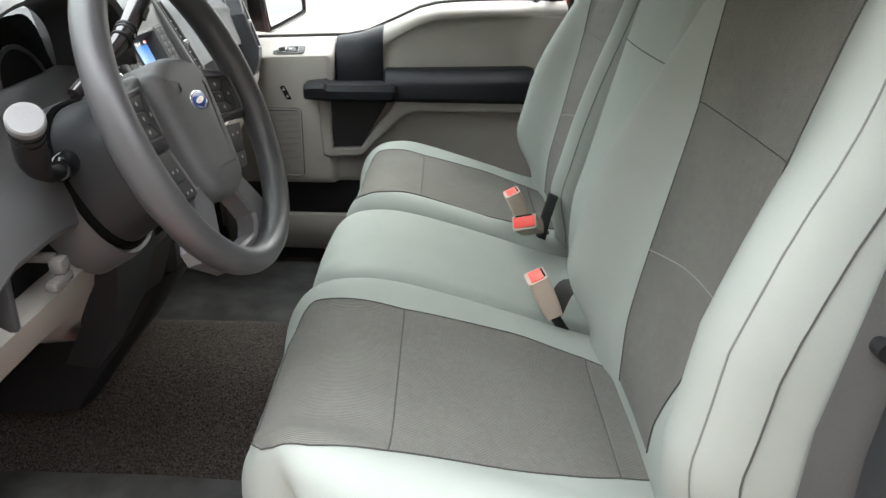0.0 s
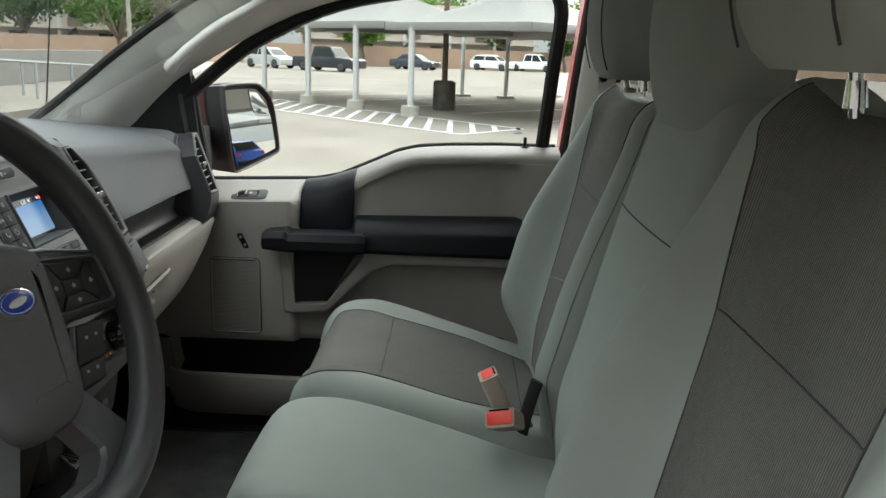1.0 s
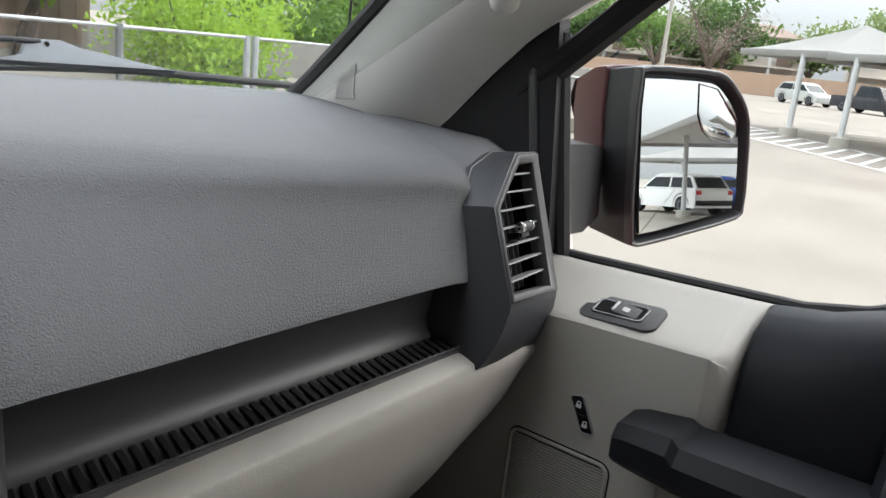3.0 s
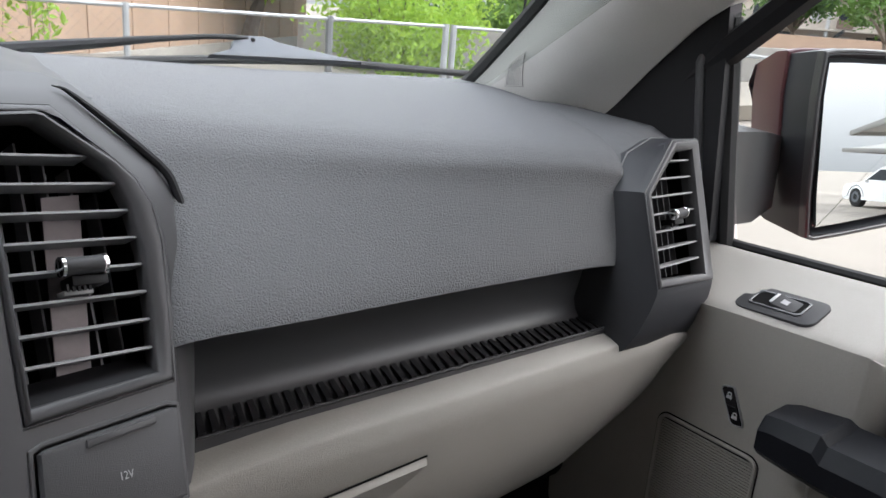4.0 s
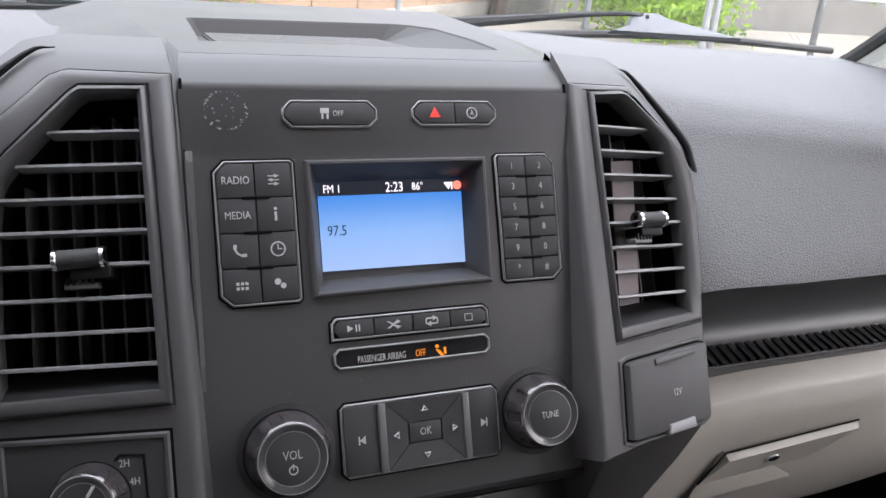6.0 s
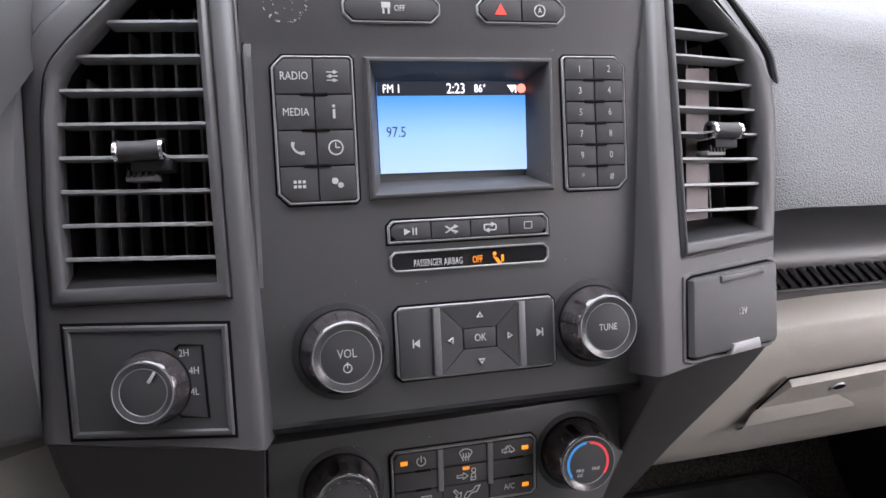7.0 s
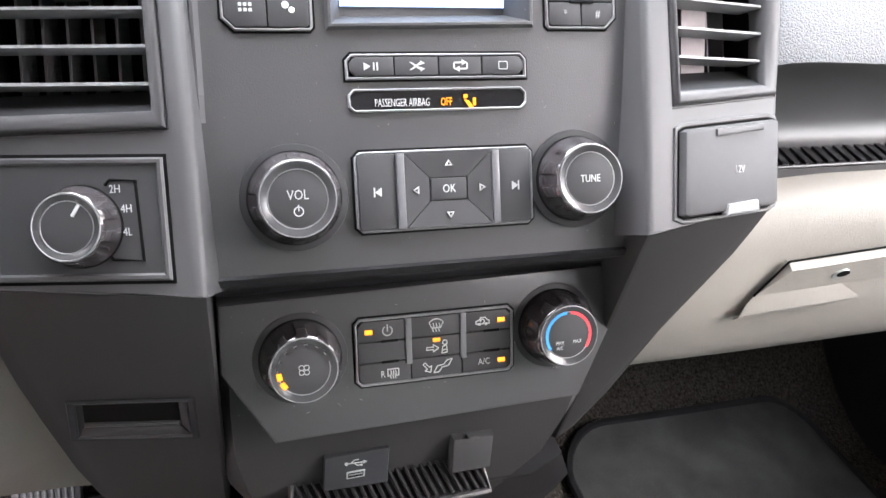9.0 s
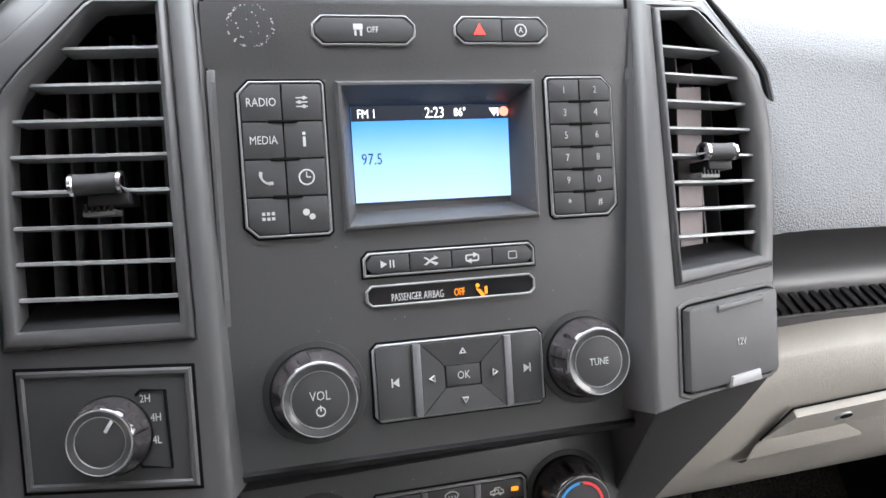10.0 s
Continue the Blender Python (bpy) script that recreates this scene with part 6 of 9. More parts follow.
part("lower_spoke", ring_frame(o_, i_, F_H, -0.040, -0.013, 0.004), M_PEWTER, wheel, "pewter U-shaped lower spoke")

# ---- passenger door ----
door = thing("passenger_door", (0.0, 0.82, 0.72), "closed passenger door with warm grey trim and black armrest", "door")
SILL = [(-0.66, 1.322), (-0.514, 1.3219), (-0.40, 1.3262), (-0.263, 1.3320), (-0.205, 1.3440), (-0.124, 1.3800), (-0.061, 1.4087), (-0.01, 1.4215), (0.06, 1.4275), (0.186, 1.4325), (0.33, 1.4330)]
UPPER = [  # x, then (y, z below sill) pairs under the crest
    (-0.66, 0.852, 0.012, 0.800, 0.034, 0.784, 0.044, 0.780, 0.058),
    (-0.45, 0.852, 0.009, 0.792, 0.030, 0.776, 0.0385, 0.7705, 0.050),
    (-0.309, 0.852, 0.009, 0.792, 0.030, 0.775, 0.0385, 0.7695, 0.050),
    (-0.295, 0.852, 0.010, 0.800, 0.034, 0.789, 0.046, 0.786, 0.062),
    (-0.289, 0.858, 0.014, 0.828, 0.034, 0.812, 0.064, 0.808, 0.110),
    (-0.25, 0.860, 0.012, 0.828, 0.028, 0.808, 0.060, 0.804, 0.105),
    (-0.13, 0.856, 0.003, 0.826, 0.018, 0.818, 0.040, 0.826, 0.070),
    (-0.02, 0.846, 0.003, 0.810, 0.015, 0.806, 0.034, 0.825, 0.049),
    (0.20, 0.846, 0.003, 0.808, 0.015, 0.804, 0.034, 0.825, 0.049),
    (0.25, 0.850, 0.002, 0.816, 0.013, 0.808, 0.034, 0.806, 0.060),
    (0.34, 0.852, 0.002, 0.818, 0.013, 0.810, 0.034, 0.808, 0.060),
]


def door_section(x):
    zs = lerp_table(SILL, x)[0]
    a = lerp_table(UPPER, x)
    k = [(0.900, zs - 0.008), (0.879, zs)] + [(a[i], zs - a[i + 1]) for i in range(0, 8, 2)]
    low = lerp_table([(-0.66, 0.768), (-0.309, 0.768), (-0.301, 0.773), (-0.295, 0.783), (-0.2915, 0.792), (-0.12, 0.796), (-0.08, 0.822), (0.215, 0.824), (0.25, 0.806), (0.34, 0.808)], x)[0]
    k += [(low, 1.14), (low, 1.04), (low + 0.004, 0.955), (low + 0.012, 0.935)]
    return [(x, p.x, p.y) for p in curve([(q[0], q[1], 0) for q in k], 3)]


bm = bmesh.new()
rings = []
for i in range(61):
    x = (-0.655 + 0.345 * i / 20 if i <= 20 else -0.310 + 0.024 * (i - 20) / 12 if i <= 32 else -0.286 + 0.621 * (i - 32) / 28)
    s = door_section(x)
    rings.append(s + [(x, 0.915, 0.935), (x, 0.915, s[0][2])])
loft(bm, rings)
part("door_card", bm, M_BEIGE, door, "warm grey grained door trim")

F_D = axes((0, 0.78, 0), (0, -1, 0), (1, 0, 0))   # door plane: u = x, v = z
# black trim column with its cap
bm = bmesh.new()
rings = []
for x, d in ((-0.2905, -0.006), (-0.287, 0.002), (-0.283, 0.005), (-0.232, 0.006), (-0.166, 0.004), (-0.160, 0.0)):
    zs = lerp_table(SILL, x)[0]
    rings.append([(x, 0.884, zs - 0.004), (x, 0.872, zs + 0.001 + d * 0.4), (x, 0.846 - d, zs - 0.006 + d), (x, 0.824 - d, zs - 0.020), (x, 0.806 - d, zs - 0.046), (x, 0.800 - d, zs - 0.085), (x, 0.798 - d, 1.16), (x, 0.86, 1.16)])
loft(bm, rings)
part("trim_column", bm, M_ARM, door, "black grained trim column")
# open pocket below the pull
pk = [(-0.307, 1.185), (-0.298, 1.043), (-0.220, 1.047), (-0.140, 1.185)]
part("pocket_liner", prism(pk, F_D, -0.02, 0.0065), M_BLACK, door)
# V shaped grey frame
vf = [((-0.340, 1.185), (-0.308, 1.185)), ((-0.332, 1.018), (-0.298, 1.043)), ((-0.315, 1.010), (-0.296, 1.041)), ((-0.226, 1.016), (-0.219, 1.046)), ((-0.214, 1.022), (-0.213, 1.056)), ((-0.104, 1.128), (-0.140, 1.150)), ((-0.066, 1.143), (-0.120, 1.188)), ((0.300, 1.147), (0.300, 1.195))]
bm = bmesh.new()
rings = []
for o, i in vf:
    a, b = Vector(o), Vector(i)
    rings.append([F_D @ Vector((*a, -0.02)), F_D @ Vector((*a, -0.004)), F_D @ Vector((*(a * 0.86 + b * 0.14), 0.015)), F_D @ Vector((*(a * 0.70 + b * 0.30), 0.020)), F_D @ Vector((*(a * 0.12 + b * 0.88), 0.022)), F_D @ Vector((*b, 0.019)), F_D @ Vector((*b, -0.02))])
loft(bm, rings)
part("pocket_frame", bm, M_BEIGE, door)
# pull handle: faceted bar
bm = bmesh.new()
sec = lambda x, y0, y1, z0, z1, c: [(x, y1, z0 + c * 0.4), (x, y0 + c, z0), (x, y0, z0 + c), (x, y0, z1 - c * 1.6), (x, y0 + c * 1.2, z1), (x, y1, z1 + 0.001)]
rings = [sec(-0.366, 0.712, 0.742, 1.194, 1.222, 0.006), sec(-0.362, 0.704, 0.750, 1.189, 1.228, 0.008), sec(-0.350, 0.702, 0.756, 1.188, 1.231, 0.008), sec(-0.310, 0.700, 0.764, 1.185, 1.234, 0.009), sec(-0.302, 0.700, 0.770, 1.184, 1.227, 0.009), sec(-0.160, 0.702, 0.775, 1.182, 1.229, 0.010), sec(-0.132, 0.706, 0.775, 1.183, 1.229, 0.010), sec(-0.122, 0.714, 0.775, 1.186, 1.222, 0.008)]
loft(bm, rings)
part("pull_handle", bm, M_ARM, door, "faceted black pull handle", 24)
# armrest pad
bm = bmesh.new()
rings = []
for x, z1, y0 in ((-0.158, 1.250, 0.742), (-0.150, 1.256, 0.734), (-0.06, 1.258, 0.730), (0.10, 1.262, 0.728), (0.235, 1.266, 0.728), (0.250, 1.262, 0.736)):
    rings.append([(x, 0.80, 1.178), (x, y0 + 0.014, 1.178), (x, y0, 1.190), (x, y0 + 0.002, z1 - 0.034), (x, y0 + 0.008, z1 - 0.026), (x, y0 + 0.040, z1 - 0.004), (x, y0 + 0.056, z1), (x, 0.815, z1 + 0.002)])
loft(bm, rings)
part("armrest", bm, M_ARM, door, "black grained armrest")
# lower recessed panel frame is the card itself; speaker grille
gr = rounded(-0.505, 0.958, -0.384, 1.150, 0.012)
F_G = axes((0, 0.7685, 0), (0, -1, 0), (1, 0, 0))
part("shadow_gap", prism(inset(gr, -0.0015), F_G, -0.01, 0.0012), M_SHADOW, door)
gp = part("speaker_grille", ring_frame(gr, inset(gr, 0.004), F_G, -0.01, 0.0045, 0.0015), M_BEIGE, door)
bm = bmesh.new()
for i in range(54):
    v = 0.962 + i * 0.0034
    box((-0.4445, v, 0.0012), (0.114, 0.0022, 0.0025), 0, F_G, bm=bm)
part("grille_ribs", bm, M_BEIGE, gp)
# lower map pocket
bm = bmesh.new()
rings = []
for x, y0 in ((-0.625, 0.775), (-0.61, 0.745), (-0.56, 0.722), (-0.30, 0.712), (0.0, 0.720), (0.30, 0.735)):
    rings.append([(x, y0 + 0.018, 0.862), (x, y0 + 0.004, 0.858), (x, y0, 0.845), (x, y0 + 0.004, 0.79), (x, y0 + 0.03, 0.745), (x, 0.86, 0.735), (x, 0.86, 0.75), (x, y0 + 0.035, 0.76), (x, y0 + 0.02, 0.80)])
loft(bm, rings)
part("map_pocket", bm, M_BEIGE, door, "warm grey map pocket wall")
part("pocket_back", box((-0.15, 0.84, 0.85), (0.96, 0.03, 0.20), 0.005), M_BLACK, door)
bm = bmesh.new()
loft(bm, [[(-0.640, 0.775, 0.935), (-0.612, 0.770, 0.93), (-0.600, 0.765, 0.855), (-0.625, 0.770, 0.80), (-0.640, 0.78, 0.80)], [(-0.640, 0.85, 0.935), (-0.612, 0.85, 0.93), (-0.600, 0.85, 0.855), (-0.625, 0.85, 0.80), (-0.640, 0.85, 0.80)]])
part("pocket_end", bm, M_BEIGE, door)
# window switch plate on the sloping shelf, and lock switch
n_sh = Vector((-0.07, -0.31, 0.948))
F_S = axes((-0.414, 0.806, 1.2998), n_sh, (1, 0, 0))
sw = part("window_switch", prism(rounded(-0.043, -0.023, 0.043, 0.023, 0.012), F_S, -0.02, 0.0022, 0.0007), M_BUTTON, door, "black power window switch plate")
part("switch_well", prism(rect(-0.029, -0.011, 0.024, 0.013, 0.003), F_S, 0.0, 0.0026), M_SHADOW, sw)
part("well_rim", ring_frame(rect(-0.031, -0.013, 0.026, 0.015, 0.003), rect(-0.0285, -0.0105, 0.0235, 0.0125, 0.003), F_S, 0.0, 0.0038, 0.0006), M_RING, sw)
F_RK = F_S @ Matrix.Rotation(radians(10), 4, "Y")
part("switch_rocker", box((0.006, 0.001, 0.0022), (0.030, 0.021, 0.007), 0.002, F_RK), M_BUTTON, sw, "grey rocker key")
part("rocker_edge", box((-0.0088, 0.001, 0.0054), (0.003, 0.017, 0.0016), 0.0005, F_RK), M_WHITE, sw)
bars([rect(-0.0005, -0.003, 0.0065, 0.004), ], F_RK, M_GREYPRINT, sw, 0.0060, "rocker_mark")
F_L = axes((-0.4230, 0.7690, 1.1930), (0, -1, 0.02), (1, 0, 0))
lk = [(0.004, -0.0195), (0.015, -0.018), (0.0155, -0.014), (-0.001, 0.0195), (-0.004, 0.021), (-0.0145, 0.018), (-0.016, 0.014), (0.0005, -0.0175)]
ls = part("lock_switch", ring_frame(lk, inset(lk, 0.0013), F_L, -0.01, 0.0030, 0.0006), M_RIM, door, "black lock switch in a bright rim")
part("lock_plate", prism(inset(lk, 0.0010), F_L, -0.01, 0.0020), M_GLOSS, ls)
for uu, vv in ((-0.0055, 0.0095), (0.0045, -0.0095)):
    bars([rect(uu - 0.0030, vv - 0.0030, uu + 0.0030, vv + 0.0004)], F_L, M_WHITE, ls, 0.0024, "lock_symbol")
    part("lock_shackle", ring_frame(rect(uu - 0.0024, vv, uu + 0.0024, vv + 0.0042, 0.001), rect(uu - 0.0013, vv + 0.0004, uu + 0.0013, vv + 0.0031, 0.0006), F_L, 0.002, 0.0024, 0.0001), M_WHITE, ls)
bars([rect(-0.0045, -0.0004, 0.0040, 0.0004)], F_L, M_RING, ls, 0.0024, "lock_divider")
# lock pin at the sill's rear end
pin = part("lock_pin", tube([(0.252, 0.862, 1.425), (0.252, 0.862, 1.452), (0.252, 0.862, 1.457)], 0.004, 12, radii=[0.0035, 0.0045, 0.003]), M_BLACK, door)
part("pin_collar", tube([(0.252, 0.862, 1.425), (0.252, 0.862, 1.4345)], 0.010, 16), M_BLACK, pin)
# weather strip along the sill
part("weather_strip", tube([(x, 0.893, z + 0.001) for x, z in SILL], 0.006, 8), M_RUBBER, door)
# outer skin and window frame
bm = bmesh.new()
loft(bm, [[(x, 0.935, lerp_table(SILL, x)[0] - 0.012), (x, 0.975, 1.18), (x, 0.985, 0.95), (x, 0.955, 0.62), (x, 0.925, 0.62), (x, 0.92, lerp_table(SILL, x)[0] - 0.012)] for x in [-0.66 + 1.02 * i / 20 for i in range(21)]])
part("outer_skin", bm, M_REDPAINT, door, "red painted outer panel")
bm = tube([(-0.536, 0.888, 1.315), (-0.551, 0.884, 1.42), (-0.570, 0.875, 1.575)], 0.0105, 8)
part("quarter_bar", bm, M_RUBBER, door)
bm = tube(curve([(-0.660, 0.880, 1.460), (-0.54, 0.868, 1.560), (-0.40, 0.850, 1.662), (-0.20, 0.832, 1.752), (0.05, 0.820, 1.795), (0.24, 0.818, 1.800), (0.312, 0.822, 1.770), (0.306, 0.850, 1.60), (0.296, 0.884, 1.42)], 5), 0.017, 8)
part("window_frame", bm, M_BLACK, door, "black window surround")
# black sail panel ahead of the window
bm = bmesh.new()
tri = [(-0.745, 1.330), (-0.542, 1.325), (-0.566, 1.600), (-0.640, 1.552), (-0.745, 1.462)]
loft(bm, [[(x, 0.862 - 0.02 * (z - 1.33), z) for x, z in tri], [(x, 0.885 - 0.02 * (z - 1.33), z) for x, z in tri]])
part("sail_panel", bm, M_BLACK, door)
part("sail_ridge", tube([(-0.560, 0.862, 1.335), (-0.571, 0.860, 1.40), (-0.590, 0.858, 1.525), (-0.592, 0.866, 1.535)], 0.006, 10), M_DASH_FINE, door)
# glass pane
bm = bmesh.new()
win = [(-0.530, 1.315), (-0.263, 1.325), (-0.124, 1.372), (-0.01, 1.414), (0.29, 1.425), (0.300, 1.60), (0.30, 1.775), (0.05, 1.79), (-0.20, 1.748), (-0.40, 1.655), (-0.568, 1.575)]
loft(bm, [[(x, 0.905 - (z - 1.32) * 0.16, z) for x, z in win], [(x, 0.910 - (z - 1.32) * 0.16, z) for x, z in win]])
pane = part("window_pane", bm, M_GLASS, door, "clear side window glass", smooth=0)
pane.visible_shadow = False
F_GL = axes((0.235, 0.886, 1.470), (0, -1, -0.16), (1, 0, 0))
bars([rect(-0.010, -0.0040, 0.010, -0.0030), rect(-0.010, -0.0075, 0.010, -0.0065), rect(-0.005, 0.003, 0.005, 0.0065)], F_GL, M_BLACK, door, 0.0, "glass_mark")

# B pillar behind the door
bp = thing("pillar_b_right", (0.34, 0.86, 0.75), "light grey trimmed door pillar with a red outer edge", "pillar", kind="structure")
bm = bmesh.new()
rings = []
for z, xo in ((0.75, 0.0), (1.20, 0.0), (1.42, 0.0), (1.60, 0.012), (1.80, 0.03)):
    yi = 0.815 - max(0, z - 1.42) * 0.12
    rings.append([(0.348 + xo, yi + 0.03, z), (0.354 + xo, yi + 0.004, z), (0.372 + xo, yi - 0.006, z), (0.47 + xo, yi - 0.01, z), (0.47 + xo, yi + 0.10, z), (0.348 + xo, yi + 0.10, z)])
loft(bm, rings)
part("pillar_trim", bm, M_PILLAR, bp)
bm = bmesh.new()
rings = []
for z, xo in ((0.70, 0.0), (1.42, 0.0), (1.80, 0.03)):
    y0 = 0.868 - max(0, z - 1.42) * 0.16
    rings.append([(0.336 + xo, y0, z), (0.342 + xo, y0 - 0.006, z), (0.350 + xo, y0, z), (0.350 + xo, y0 + 0.06, z), (0.336 + xo, y0 + 0.06, z)])
loft(bm, rings)
part("pillar_edge", bm, M_REDPAINT, bp, "red painted pillar edge")
part("pillar_seal", tube([(0.345, 0.835, 0.75), (0.345, 0.838, 1.42), (0.374, 0.79, 1.80)], 0.008, 8), M_RUBBER, bp)
bp = thing("pillar_b_left", (0.42, -0.82, 0.75), "dark trimmed door pillar beside the driver's seat", "pillar", kind="structure")
bm = bmesh.new()
loft(bm, [[(0.378 + xo, -yi, z), (0.386 + xo, 0.012 - yi, z), (0.50 + xo, 0.016 - yi, z), (0.50 + xo, -yi - 0.07, z), (0.378 + xo, -yi - 0.07, z)] for z, xo, yi in ((0.70, 0.0, 0.785), (1.20, 0.0, 0.785), (1.42, 0.015, 0.79), (1.80, 0.03, 0.77))])
part("pillar_trim", bm, M_HOUSING, bp)

# A pillar
ap = thing("pillar_a_right", (-0.80, 0.84, 1.46), "light grey windscreen pillar trim with a grab handle", "pillar", kind="structure")
AP = [(-0.955, 0.800, 1.440), (-0.900, 0.790, 1.468), (-0.778, 0.765, 1.552), (-0.657, 0.735, 1.636), (-0.50, 0.700, 1.735), (-0.36, 0.670, 1.800)]
AD = [(-0.725, 0.862, 1.440), (-0.692, 0.858, 1.474), (-0.628, 0.853, 1.536), (-0.556, 0.848, 1.590), (-0.300, 0.820, 1.725), (-0.06, 0.800, 1.795)]
bm = bmesh.new()
rings = []
for a, b in zip(curve(AP, 4), curve(AD, 4)):
    mid = (a + b) / 2
    n = Vector((0.35, -0.9, -0.25)).normalized()
    rings.append([a + Vector((-0.01, 0.03, 0.01)), a, a * 0.85 + b * 0.15 + n * 0.010, a * 0.6 + b * 0.4 + n * 0.026, a * 0.35 + b * 0.65 + n * 0.024, a * 0.12 + b * 0.88 + n * 0.006, b, b + Vector((0.0, 0.04, 0.01)), mid + Vector((0, 0.09, 0.03))])
loft(bm, rings)
part("pillar_trim", bm, M_PILLAR, ap)
gh = [Vector((-0.574, 0.758, 1.598)), Vector((-0.552, 0.730, 1.612)), Vector((-0.512, 0.716, 1.644)), Vector((-0.44, 0.700, 1.692)), Vector((-0.36, 0.690, 1.735)), Vector((-0.325, 0.715, 1.765))]
part("grab_handle", tube(curve(gh, 5), 0.012, 12, radii=[0.016 - 0.004 * smooth01(0, 6, i) for i in range(26)]), M_PILLAR, ap, "moulded grab handle")
ca, cb = curve(AP, 4), curve(AD, 4)
pn = Vector((0.35, -0.9, -0.25)).normalized()


def pillar_pt(t, f, lift):
    """A point of the pillar's inner face: t along it, f across from glass to door."""
    i = min(int(t), len(ca) - 2)
    a, b = ca[i].lerp(ca[i + 1], t - i), cb[i].lerp(cb[i + 1], t - i)
    h = lerp_table([(0, 0), (0.15, 0.010), (0.40, 0.026), (0.65, 0.024), (0.88, 0.006), (1, 0)], f)[0]
    return a.lerp(b, f) + pn * (h + lift)


TW = ((5.7, 0.13), (6.5, 0.16), (4.5, 0.36), (4.2, 0.24))   # top front, top rear, low rear, low front


def tweeter(i, j, lift=0.0016, k=1.0):
    i, j = 0.5 + (i - 0.5) * k, 0.5 + (j - 0.5) * k
    a = Vector(TW[0]).lerp(Vector(TW[1]), i)
    b = Vector(TW[3]).lerp(Vector(TW[2]), i)
    return pillar_pt(*a.lerp(b, j), lift)


tg = part("tweeter_grille", sheet(lambda i, j: tweeter(i, j), 8, 10, -0.003), M_PILLAR, ap, "perforated tweeter grille")
part("grille_gap", sheet(lambda i, j: tweeter(i, j, 0.0009, 1.05), 8, 10, -0.003), M_BEIGE, tg)
bm = bmesh.new()
for i in range(11):
    for j in range(16):
        c = tweeter(0.08 + 0.084 * i, 0.06 + 0.0587 * j, 0.0019)
        bmesh.ops.create_circle(bm, cap_ends=True, radius=0.0007, segments=5, matrix=Matrix.Translation(c) @ pn.to_track_quat("Z", "Y").to_matrix().to_4x4())
part("perforations", bm, M_SEAM, tg, smooth=0)
part("windscreen_seal", tube([(a[0] - 0.012, a[1] + 0.006, a[2] + 0.004) for a in curve(AP, 4)], 0.011, 8), M_RUBBER, ap)

# windscreen
bm = bmesh.new()


def windscreen(i, j):
    y = -0.80 + 1.60 * i
    q = (y / 0.80) ** 2
    lo = Vector((-1.045 + 0.13 * q, y, 1.440 + 0.008 * (1 - q)))
    hi = Vector((-0.33 + 0.09 * q, y * 0.86, 1.815 - 0.02 * q))
    return lo + (hi - lo) * j


sheet(windscreen, 24, 10, 0.005, bm)
ws = part("windscreen", bm, M_GLASS, None, "", 60)
tagged(ws, "clear laminated truck windscreen", "windscreen", kind="structure")
ws.visible_shadow = False

# wipers
for yp, dz, reach in ((0.500, 0.0, 0.42), (-0.183, 0.006, 0.281)):
    w = thing("windscreen_wiper", (-1.0, yp, 1.49), "black windscreen wiper lying at the glass foot", "wiper", "wipers")
    pv = Vector((-0.996, yp, 1.5035 + dz))
    pl = [(-0.060, -0.021), (0.155, -0.025), (0.115, -0.017), (0.070, -0.008), (0.036, -0.001), (0.018, 0.0065), (-0.014, 0.0065), (-0.024, 0.001), (-0.030, -0.012)]
    Fp = axes(pv, (0.85, 0.0, 0.5))
    part("pivot_cover", prism(pl, Fp, -0.008, 0.002, 0.002), M_WIPERCAP, w, "faded grey pivot cover")
    part("pivot_hole", prism(disc(0.0, 0.0, 0.003, 14), Fp, 0.0, 0.0027), M_SHADOW, w)
    arm = [pv + Vector(q) for q in ((-0.002, -0.006, 0.003), (0.004, -0.05, 0.0035), (-0.008, -0.116, -0.003), (-0.028, -0.19, -0.013), (-0.049, -0.29, -0.025), (-0.064, -0.375, -0.032))]
    part("wiper_arm", tube(curve(arm, 6), 0.005, 8, radii=[0.0032 + 0.0045 * smooth01(8, 24, i) for i in range(31)]), M_BLACK, w)
    blade = [pv + Vector(q) for q in ((-0.074, -0.21, -0.040), (-0.062, -0.12, -0.033), (-0.052, -0.01, -0.028), (-0.050, reach * 0.31, -0.027), (-0.060, reach * 0.60, -0.033), (-0.076, reach, -0.042))]
    part("wiper_blade", tube(curve(blade, 6), 0.0055, 8), M_RUBBER, w)
# cowl
bm = bmesh.new()
loft(bm, [[(-1.00 + 0.12 * (y / 0.82) ** 2, y, 1.452), (-1.30 + 0.12 * (y / 0.82) ** 2, y, 1.395), (-1.30, y, 1.36), (-0.98, y, 1.40)] for y in [-0.96 + 1.92 * i / 16 for i in range(17)]])
cowl = part("cowl_panel", bm, M_BLACK, None)
tagged(cowl, "black plastic cowl below the windscreen", "cowl", kind="structure")
ant = Vector((-0.9682, 0.9261, 1.40)), Vector((-0.82, 0.815, 2.10))
part("whip_antenna", tube([ant[0] - Vector((0, 0, 0.03)), ant[0], ant[0].lerp(ant[1], 0.05), ant[1]], 0.003, 10, radii=[0.012, 0.010, 0.0022, 0.0016]), M_BLACK, cowl, "thin black whip antenna")

